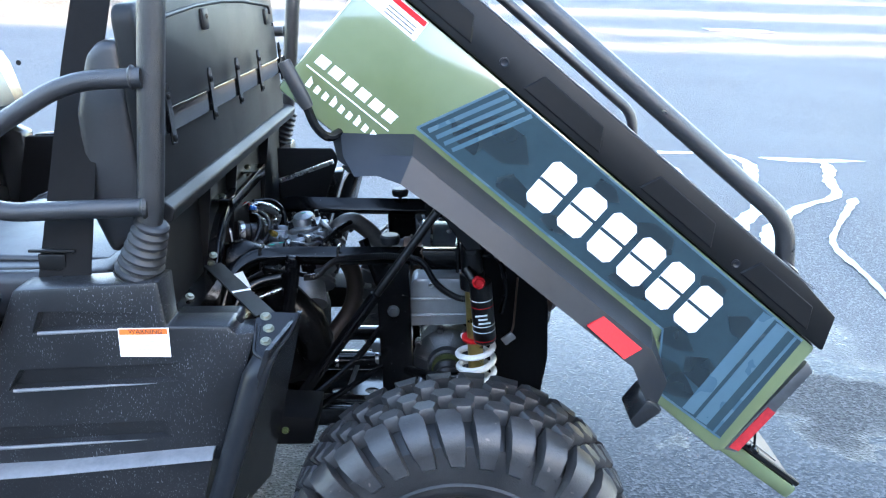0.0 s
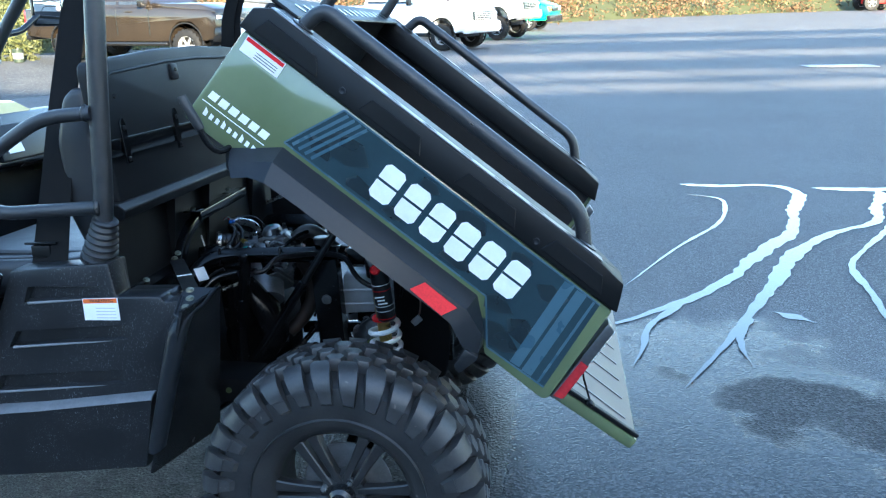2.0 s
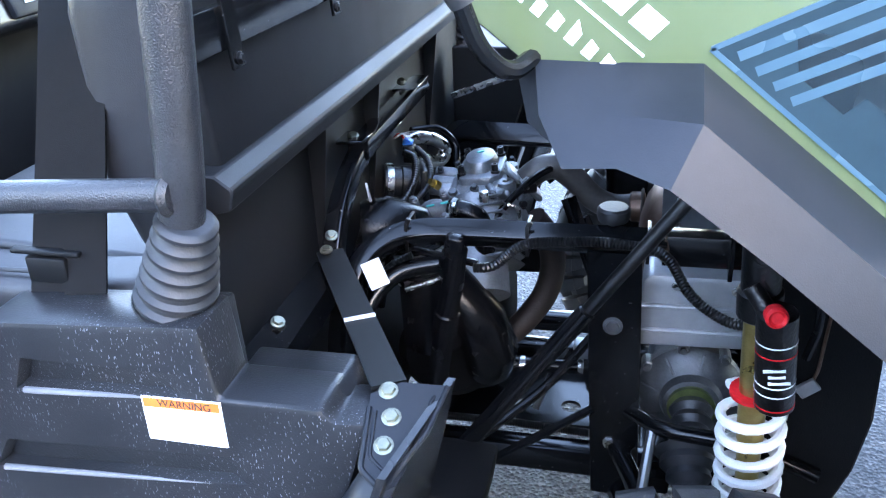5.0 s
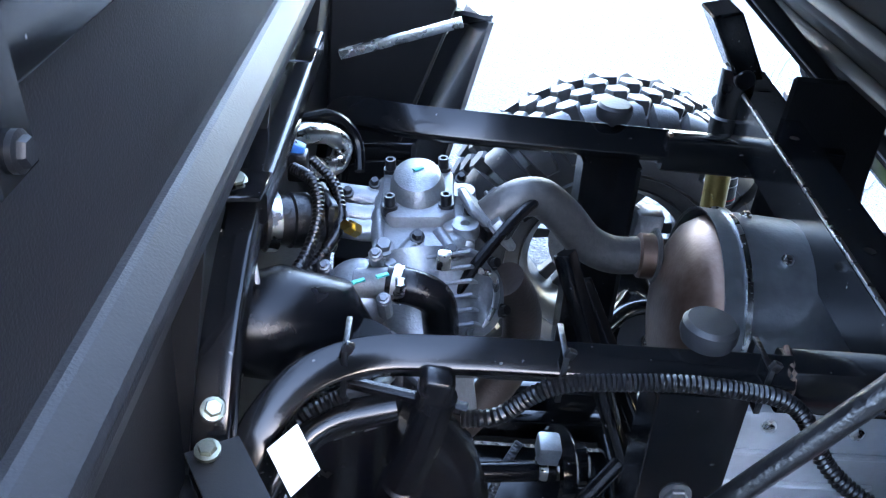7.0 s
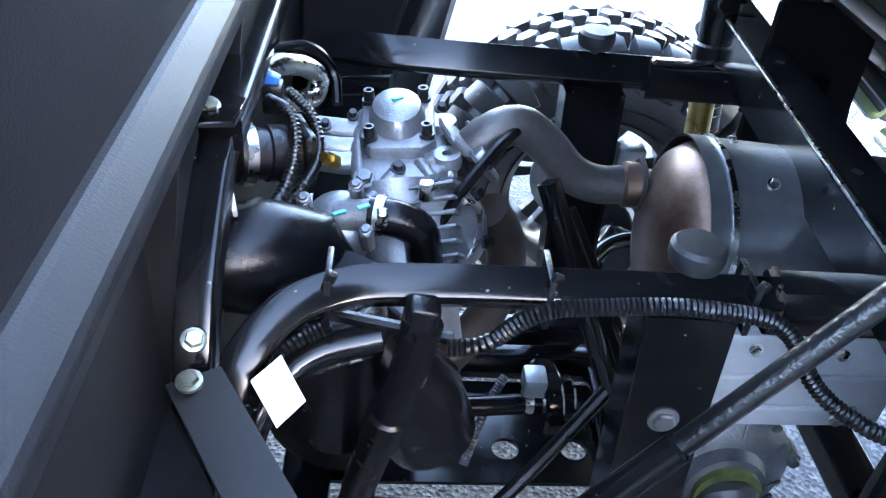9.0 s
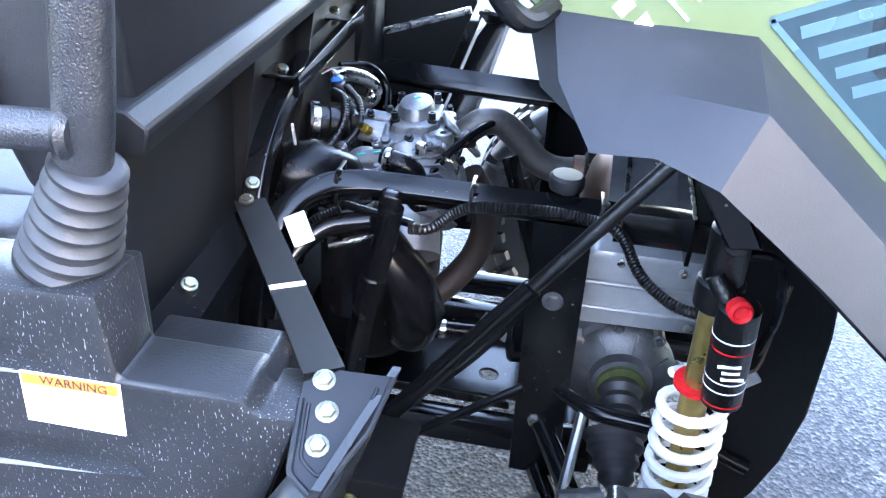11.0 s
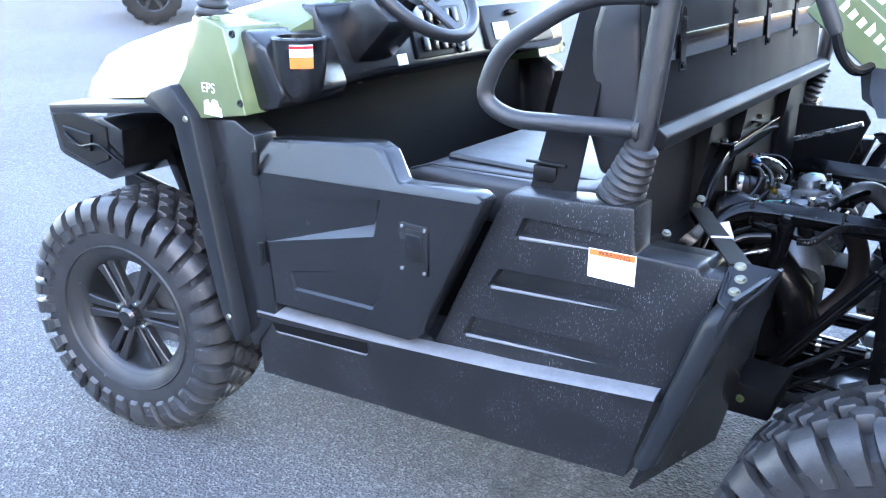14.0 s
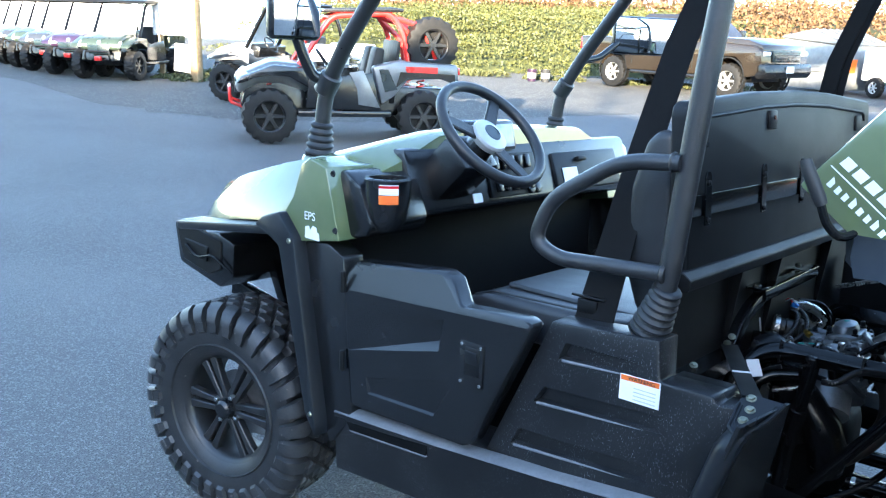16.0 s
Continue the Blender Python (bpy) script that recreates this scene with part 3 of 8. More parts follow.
def tread_pieces(r=0.348, half=0.12, n=32):
    """The meshes of the tread's repeats: three crown blocks and the two shoulder lugs, with their first angles."""
    base = r - 0.025
    out = []
    hexa = [(-0.028, 0.0018), (-0.019, 0.0195), (0.011, 0.022), (0.027, 0.0055), (0.02, -0.018), (-0.011, -0.021)]
    k = len(hexa)
    for j, h in enumerate((-0.042, 0.0, 0.042)):
        bm = B()
        ring = [[(rr * math.cos(d * f / r), rr * math.sin(d * f / r), h + q * f) for d, q in hexa] for rr, f in ((base - 0.004, 1.0), (r - 0.004, 0.9), (r, 0.78))]
        solid(bm, ring[0] + ring[1] + ring[2], [list(range(2 * k, 3 * k))] + [[o + m, o + (m + 1) % k, o + k + (m + 1) % k, o + k + m] for o in (0, k) for m in range(k)])
        out.append((bm, (0.5 if j % 2 else 0.0) * 2 * math.pi / n, "tread_block"))
    for s in (-1, 1):
        bm = B()
        secs = [(r - 0.002, 0.062), (r - 0.001, 0.086), (r - 0.016, half * 0.93), (r - 0.042, half * 1.04), (r - 0.056, half * 1.045), (r - 0.057, half * 1.02), (r - 0.085, half * 1.025)]
        rings = []
        for q, (rr, h) in enumerate(secs):
            w = (0.016, 0.023, 0.023, 0.021, 0.02, 0.02, 0.016)[q]
            dep = (0.026, 0.026, 0.028, 0.022, 0.02, 0.016, 0.012)[q]
            lean = (0.012, 0.008, 0.002, -0.003, -0.005, -0.005, -0.009)[q] * s
            ins = (0, 0, 0.008, 0.013, 0.014, 0.014, 0.014)[q]
            rings.append([((rr - e) * math.cos((d + lean) / r), (rr - e) * math.sin((d + lean) / r), s * (h - g)) for d, e, g in
                          ((-w, 0, 0), (w, 0, 0), (w * 1.15, dep, ins), (-w * 1.15, dep, ins))])
        loft(bm, rings)
        bevel(bm, [e for e in bm.edges if len(e.link_faces) == 2 and e.calc_face_angle(0) > 0.9], 0.0025, 1)
        out.append((bm, (0.25 if s > 0 else 0.75) * 2 * math.pi / n, "shoulder_lug"))
    made = []
    for bm, a, name in out:
        me = finish(bm, name)
        me.materials.append(TREAD)
        made.append((me, a, name))
    return made


TREAD_PIECES = tread_pieces()


def wheel(at, name="wheel"):
    """Black alloy wheel with six twin spokes; its outer face towards -z before it is placed by at."""
    rim = B()
    lathe(rim, [(0.186, -0.088), (0.19, -0.09), (0.188, -0.078), (0.172, -0.07), (0.168, 0.06), (0.185, 0.085), (0.18, 0.09), (0.16, 0.06), (0.163, -0.066), (0.176, -0.084)], 48, closed=True)
    spokes = []
    for i in range(6):
        for s in (-1, 1):
            a = i * math.pi / 3
            m = Matrix.Rotation(a, 4, "Z")
            t = B()
            prism(t, [(0.035, s * 0.003), (0.035, s * 0.022), (0.1, s * 0.0265), (0.15, s * 0.033), (0.174, s * 0.041), (0.174, s * 0.009), (0.16, s * 0.0065), (0.07, s * 0.005)],
                  -0.072, -0.045, "z", 0.003, 1)
            t.transform(m)
            t.transform(at)
            spokes.append(t)
    lathe(rim, [(0.0, -0.02), (0.05, -0.02), (0.058, -0.045), (0.055, -0.066), (0.04, -0.07), (0.0, -0.07)], 24)
    rim.transform(at)
    w = part(name, rim, RIM, utv, "satin black alloy wheel with twin spokes")
    for t in spokes:
        part("spoke", t, RIM, w)
    tyre = tread_tyre()
    tyre.transform(at)
    part("tyre", tyre, RUBBER, w, "chunky off-road tyre, slightly dusty")
    for me, a, piece in TREAD_PIECES:
        for i in range(32):
            ob = new(piece, me)
            ob.parent = w
            ob.matrix_basis = at @ Matrix.Rotation(a + i * math.pi / 16, 4, "Z")
    cap = B()
    lathe(cap, [(0.0, -0.105), (0.022, -0.103), (0.031, -0.095), (0.033, -0.068)], 20)
    cap.transform(at)
    part("hub_cap", cap, BLACK_PLASTIC, w)
    for i in range(4):
        nut = B()
        a = i * math.pi / 2 + 0.5
        lathe(nut, [(0.009, -0.066), (0.009, -0.082), (0.006, -0.086), (0.0, -0.086)], 6, Matrix.Translation((0.047 * math.cos(a), 0.047 * math.sin(a), 0)))
        nut.transform(at)
        part("wheel_nut", nut, STEEL, w)
    disc = B()
    lathe(disc, [(0.03, -0.01), (0.11, -0.01), (0.11, -0.004), (0.03, -0.004)], 32)
    box(disc, (0.09, 0.05, -0.005), (0.06, 0.07, 0.05), b=0.008)
    disc.transform(at)
    part("brake_disc", disc, CAST, w, "bare metal brake disc and caliper")
    return w


OUT = Matrix.Rotation(radians(-90), 4, "X")   # wheel axis z to world y, outer face to -y
IN = Matrix.Rotation(radians(90), 4, "X")
STEER = Matrix.Rotation(radians(11), 4, "Z")
wheel(Matrix.Translation((0.055, 0.13, 0.346)) @ OUT)
wheel(Matrix.Translation((0.055, 2 * MID - 0.02, 0.346)) @ IN)
wheel(Matrix.Translation((-1.945, 0.13, 0.346)) @ STEER @ OUT)
wheel(Matrix.Translation((-1.945, 2 * MID - 0.02, 0.346)) @ STEER @ IN)

# ---- cargo bed ----
def bedpart(name, bm, mat, parent, label="", smooth=35):
    bm.transform(BED)
    return part(name, bm, mat, parent, label, smooth)


tub = B()
prism(tub, [(-0.2, 0.17), (0.79, 0.17), (0.79, 1.41), (-0.2, 1.41)], -0.088, -0.072, "z", 0.004, 1)
prism(tub, [(-0.235, 0.17), (-0.2, 0.17), (-0.2, 1.41), (-0.235, 1.41)], -0.09, 0.195, "z", 0.005, 1)
for y in (0.16, 1.41):
    prism(tub, [(-0.225, -0.12), (-0.225, 0.19), (0.77, 0.19), (0.79, -0.12)], y, y + 0.012, "y", 0.003, 1)
bed = bedpart("cargo_bed", tub, MATT_BLACK, utv, "black inner tub of the tipped cargo bed")
for u in (-0.1, 0.1, 0.3, 0.5, 0.7):
    bedpart("bed_rib", box(B(), (u, MID, -0.0975), (0.04, 1.1, 0.018), b=0.004), RAIL_PLASTIC, bed)
for y in (0.45, 1.13):
    bedpart("bed_runner", box(B(), (0.35, y, -0.1165), (0.8, 0.04, 0.02), b=0.004), RAIL_PLASTIC, bed)
slots = 11
cap = B()
prism(cap, [(-0.24, 0.19), (-0.165, 0.19), (-0.165, 1.39), (-0.24, 1.39)], 0.1965, 0.206, "z", 0.003, 1)
bedpart("front_cap", cap, RAIL_PLASTIC, bed)
for i in range(16):
    s = B()
    box(s, (-0.2, 0.3 + i * 0.066, 0.2065), (0.03, 0.018, 0.002), Matrix.Rotation(radians(20), 4, "Z"))
    bedpart("slot", s, CAMO_DARK, bed)

SIDE = [(-0.236, -0.118), (-0.226, 0.127), (0.79, 0.127), (0.812, -0.128), (0.8, -0.142), (0.63, -0.138), (0.60, -0.11), (0.52, -0.06), (0.0, -0.06), (-0.1, -0.118)]
RAIL = [(-0.238, 0.128), (-0.232, 0.178), (-0.2, 0.2), (0.68, 0.2), (0.768, 0.19), (0.798, 0.13), (0.79, 0.128)]
FLARE = [((-0.112, 0.104, -0.108), (-0.084, 0.06, -0.128), (-0.052, 0.012, -0.132)),
         ((-0.062, 0.104, -0.07), (-0.047, 0.046, -0.09), (-0.024, 0.014, -0.108)),
         ((-0.014, 0.104, -0.031), (0.0, 0.024, -0.05), (0.012, 0.008, -0.094)),
         ((0.1, 0.104, -0.031), (0.1, 0.022, -0.05), (0.1, 0.0, -0.088)),
         ((0.532, 0.104, -0.033), (0.525, 0.02, -0.05), (0.512, 0.0, -0.09)),
         ((0.595, 0.104, -0.09), (0.588, 0.024, -0.078), (0.565, 0.006, -0.118)),
         ((0.614, 0.104, -0.12), (0.606, 0.03, -0.118), (0.588, 0.012, -0.128))]
HOOP = [(-0.132, 0.142, 0.2), (-0.118, 0.142, 0.262), (0.595, 0.142, 0.258), (0.655, 0.142, 0.196)]


def bed_side(flip):
    f = (lambda y: 2 * MID - y) if flip else (lambda y: y)
    bm = prism(B(), SIDE, f(0.1), f(0.158), "y", 0.009)
    side = bedpart("side_panel", bm, GREEN, bed, "glossy olive green side panel")
    bm = prism(B(), RAIL, f(0.094), f(0.2), "y", 0.008)
    rail = bedpart("rail", bm, RAIL_PLASTIC, bed, "matt black plastic top rail")
    for u in (-0.12, 0.16, 0.42, 0.66):
        bedpart("rail_boss", prism(B(), [(u - 0.085, 0.14), (u - 0.07, 0.178), (u + 0.06, 0.178), (u + 0.085, 0.14)], f(0.0905), f(0.0955), "y", 0.002, 1), RAIL_PLASTIC, rail)
    strip = box(B(), (0.25, f(0.112), 0.2015), (0.9, 0.028, 0.003), b=0.001)
    edge = bedpart("rail_edge", strip, ALLOY, rail, "bare metal edge strip with oblong holes")
    for i in range(10):
        u = -0.17 + i * 0.098
        s = prism(B(), [(u - 0.02, f(0.112)), (u - 0.014, f(0.107)), (u + 0.014, f(0.107)), (u + 0.02, f(0.112)), (u + 0.014, f(0.117)), (u - 0.014, f(0.117))], 0.2032, 0.2036, "z")
        bedpart("oblong_hole", s, MATT_BLACK, edge)
    for u, w in ((0.025, 0.152), (0.559, 0.148)):
        bm = B()
        lathe(bm, [(0.0085, 0), (0.0085, 0.002), (0.006, 0.0025), (0.004, 0.0012), (0.0, 0.0012)], 16, along((u, f(0.0935), w), (u, f(0.0), w)))
        bedpart("screw", bm, FLARE_PLASTIC, rail)
    hoop = [(u, f(y), w) for u, y, w in HOOP]
    bm = tube(B(), hoop, 0.0172, 14, 0.06)
    for u, y, w in (hoop[0], hoop[-1]):
        lathe(bm, [(0.026, -0.002), (0.026, 0.006), (0.02, 0.008)], 16, Matrix.Translation((u, y, 0.2)))
    bedpart("hoop_rail", bm, TUBE_PAINT, bed, "black powder-coated tube rail")
    bm = B()
    rings = []
    for inner, outer, lip in FLARE:
        i, o, l = (Vector((p[0], f(p[1]), p[2])) for p in (inner, outer, lip))
        q = 1 if not flip else -1
        rings.append([i, o, l, l + Vector((0.003, q * 0.012, 0.004)), o + Vector((-0.002, q * 0.014, -0.014)), i + Vector((0, 0, -0.02))])
    loft(bm, rings)
    bevel(bm, [e for e in bm.edges if e.calc_face_angle(0) > 0.35], 0.003, 2)
    flare = bedpart("fender_flare", bm, FLARE_PLASTIC, bed, "matt dark grey plastic wheel arch flare", 24)
    bm = prism(B(), [(0.575, -0.118), (0.612, -0.118), (0.6, -0.175), (0.578, -0.168)], f(0.004), f(0.09), "y", 0.006)
    bedpart("mud_guard", bm, BLACK_PLASTIC, flare)
    bm = B()
    q = [(0.4, -0.083, 0.002), (0.417, -0.056, 0.0176), (0.506, -0.058, 0.017), (0.488, -0.0875, 0.0005)]
    solid(bm, [(u, f(y - 0.0035), w) for u, w, y in q] + [(u, f(y + 0.003), w) for u, w, y in q], [(0, 1, 2, 3), (7, 6, 5, 4), (0, 4, 5, 1), (1, 5, 6, 2), (2, 6, 7, 3), (3, 7, 4, 0)])
    bedpart("reflector", bm, RED, flare, "bright red reflector strip")
    return side, f


near_side, _ = bed_side(False)
far_side, _ = bed_side(True)


def plate(name, outline, y, mat, parent, label="", t=0.0012):
    return bedpart(name, prism(B(), outline, y - t, y, "y"), mat, parent, label)


decal = plate("decal", [(-0.017, -0.021), (0.052, 0.12), (0.758, 0.12), (0.784, -0.113), (0.624, -0.118), (0.549, -0.0225)], 0.1, TEAL, near_side, "dark teal graphic with camouflage shapes and stripes")
BORDER = [((-0.017, -0.021), (0.052, 0.12)), ((0.052, 0.12), (0.758, 0.12)), ((0.624, -0.118), (0.549, -0.0225)), ((0.549, -0.0225), (-0.017, -0.021)), ((0.784, -0.113), (0.624, -0.118))]


def stripe(a, z, w, mat, y, name="stripe"):
    a, z = Vector(a), Vector(z)
    n = (z - a).orthogonal().normalized() * (w / 2)
    return plate(name, [tuple(a - n), tuple(z - n), tuple(z + n), tuple(a + n)], y, mat, decal, t=0.0007)


for a, z in BORDER:
    stripe(a, z, 0.004, STRIPE_BLUE, 0.0988)
for k in range(4):
    d = 0.010 + k * 0.017
    stripe((-0.009 + d, -0.013), (0.056 + d, 0.115), 0.0075, STRIPE_BLUE, 0.0986)
for k, w in enumerate((0.006, 0.026, 0.026)):
    d = 0.02 + k * 0.034
    stripe((0.764 - d, 0.117), (0.789 - d - 0.003, -0.111), w, STRIPE_BLUE, 0.0986)
CAMO = [(0.1, 0.05, 0.045, 6), (0.06, 0.02, 0.03, 5), (0.17, -0.005, 0.03, 6), (0.3, 0.1, 0.022, 5), (0.27, 0.0, 0.025, 6), (0.42, 0.09, 0.03, 6), (0.45, 0.0, 0.034, 5),
        (0.56, 0.09, 0.026, 6), (0.58, -0.02, 0.03, 6), (0.63, -0.085, 0.042, 7), (0.67, -0.04, 0.036, 6), (0.66, 0.07, 0.03, 5), (0.7, 0.03, 0.018, 5)]
for k, (u, w, r, n) in enumerate(CAMO):
    rng = random.Random(k)
    shape = []
    for i in range(n):
        a = 2 * math.pi * i / n + 0.4 * k
        rr = r * rng.uniform(0.75, 1.25)
        shape.append((min(0.70, u + rr * 1.3 * math.cos(a)), max(-0.013 if u < 0.56 else -0.11, min(0.115, w + rr * 0.75 * math.sin(a)))))
    plate("camouflage_patch", shape, 0.0986, CAMO_DARK, decal, t=0.00012 + 0.00002 * k)
# six plain white block shapes in a row
for i in range(6):
    u0 = 0.196 + i * 0.0695
    c, w, h = 0.009, 0.054, 0.086
    shape = [(0, c), (c, 0), (w - c, 0), (w, c), (w, h - c), (w - c, h), (c, h), (0, h - c)]
    block = plate("white_block", [(u0 + x, 0.002 + y) for x, y in shape], 0.0980, WHITE, decal, t=0.0008)
    plate("level_cut", [(u0, 0.043), (u0, 0.049), (u0 + w, 0.049), (u0 + w, 0.043)], 0.0971, TEAL, decal, t=0.0004)
# plain bars in place of the maker's print, and the white caution label
for k in range(6):
    u = -0.205 + k * 0.0275
    plate("print_bar", [(u - 0.008, -0.044), (u - 0.006, -0.026), (u + 0.015, -0.026), (u + 0.013, -0.044)], 0.0998, WHITE, near_side)
plate("print_bar", [(-0.22, -0.0565), (-0.22, -0.0545), (-0.05, -0.0545), (-0.05, -0.0565)], 0.0998, WHITE, near_side)
for k in range(9):
    u = -0.195 + k * 0.0165
    plate("print_bar", [(u - 0.008, -0.083), (u - 0.008, -0.07 if k % 3 else -0.065), (u + 0.001, -0.072), (u + 0.001, -0.083)], 0.0998, WHITE, near_side)
label = plate("caution_label", [(-0.21, 0.085), (-0.21, 0.122), (-0.108, 0.122), (-0.108, 0.085)], 0.0998, WHITE, near_side, "white caution label with a red band")
plate("label_band", [(-0.208, 0.112), (-0.208, 0.121), (-0.11, 0.121), (-0.11, 0.112)], 0.0986, RED, label, t=0.0006)
for k in range(3):
    plate("label_line", [(-0.175, 0.09 + k * 0.006), (-0.175, 0.092 + k * 0.006), (-0.118, 0.092 + k * 0.006), (-0.118, 0.09 + k * 0.006)], 0.0986, SHIELD, label, t=0.0006)

# tail lamps on the rear ends of the sides, tailgate hanging open
for y0 in (0.108, 2 * MID - 0.152):
    lamp = bedpart("tail_lamp", prism(B(), [(0.802, 0.098), (0.826, 0.09), (0.838, -0.118), (0.812, -0.128)], y0, y0 + 0.044, "y", 0.004), SHIELD, bed, "slim tail lamp housing with clear and red lenses")
    bedpart("red_lens", prism(B(), [(0.831, -0.01), (0.834, -0.01), (0.8405, -0.112), (0.836, -0.112)], y0 + 0.003, y0 + 0.041, "y", 0.001, 1), LENS_RED, lamp, "red lens")
    bedpart("red_lens_side", prism(B(), [(0.812, -0.012), (0.831, -0.012), (0.836, -0.112), (0.816, -0.118)], y0 - 0.002, y0 + 0.001, "y"), LENS_RED, lamp)
    for k in range(8):
        d = lathe(B(), [(0.0065, -0.002), (0.0055, 0.003), (0.0, 0.0045)], 10, along((0.8265 + k * 0.0006, y0 + 0.012, 0.082 - k * 0.0115), (0.9, y0 + 0.012, 0.09)))
        bedpart("diode", d, LENS_CLEAR, lamp)
gate = bedpart("tailgate", prism(B(), [(0.80, 0.19), (0.80, 1.39), (1.085, 1.345), (1.085, 0.235)], -0.158, -0.124, "z", 0.008), GREEN, bed, "open tailgate with an olive outer skin")
# inner face painted with the warm reflection it would show
liner = bedpart("gate_liner", prism(B(), [(0.815, 0.215), (0.815, 1.365), (1.074, 1.33), (1.074, 0.25)], -0.1236, -0.1205, "z", 0.001, 1), TAN_REFLECTION, gate, "ribbed inner face of the tailgate, tan reflection in its colour")
for i in range(9):
    y = 0.3 + i * 0.122
    bedpart("rib", box(B(), (0.945, y, -0.1195), (0.2, 0.008, 0.004), b=0.001), SHIELD, liner)
bedpart("gate_edge", prism(B(), [(0.82, 0.192), (0.82, 0.212), (1.07, 0.248), (1.08, 0.236)], -0.1238, -0.112, "z", 0.002, 1), RAIL_PLASTIC, gate)
cable = tube(B(), [(0.80, 0.162, 0.0), (0.86, 0.17, -0.06), (0.92, 0.2, -0.108)], 0.0025, 8)
bedpart("gate_cable", cable, HOSE, gate)
knob = lathe(B(), [(0.012, 0), (0.012, 0.008), (0.004, 0.012)], 14, Matrix.Translation((0.92, 0.2, -0.114)))
bedpart("cable_knob", knob, HOSE, gate)
# release handle at the front corner
grip = tube(B(), [(-0.234, 0.055, 1.305), (-0.228, 0.055, 1.29), (-0.206, 0.058, 1.245), (-0.2, 0.06, 1.232)], [0.01, 0.0115, 0.0115, 0.0095], 14)
handle = part("release_handle", grip, BOOT, bed, "black rubber-gripped bed release lever")
part("handle_rod", tube(B(), [(-0.203, 0.058, 1.238), (-0.19, 0.062, 1.2), (-0.17, 0.075, 1.178), (-0.148, 0.12, 1.19)], 0.0075, 10, 0.02), FRAME_PAINT, handle)
rack = tube(B(), [(-0.205, 0.52, 0.2), (-0.22, 0.52, 0.5), (-0.22, 1.3, 0.5), (-0.205, 1.3, 0.2)], 0.0172, 14, 0.08)
bedpart("front_rack", rack, TUBE_PAINT, bed, "black tube hoop on the bed's front wall")

# ---- body side: rear box, sill, door, front quarter (near side and its mirror) ----
def yside(flip):
    return (lambda y: 2 * MID - y) if flip else (lambda y: y)


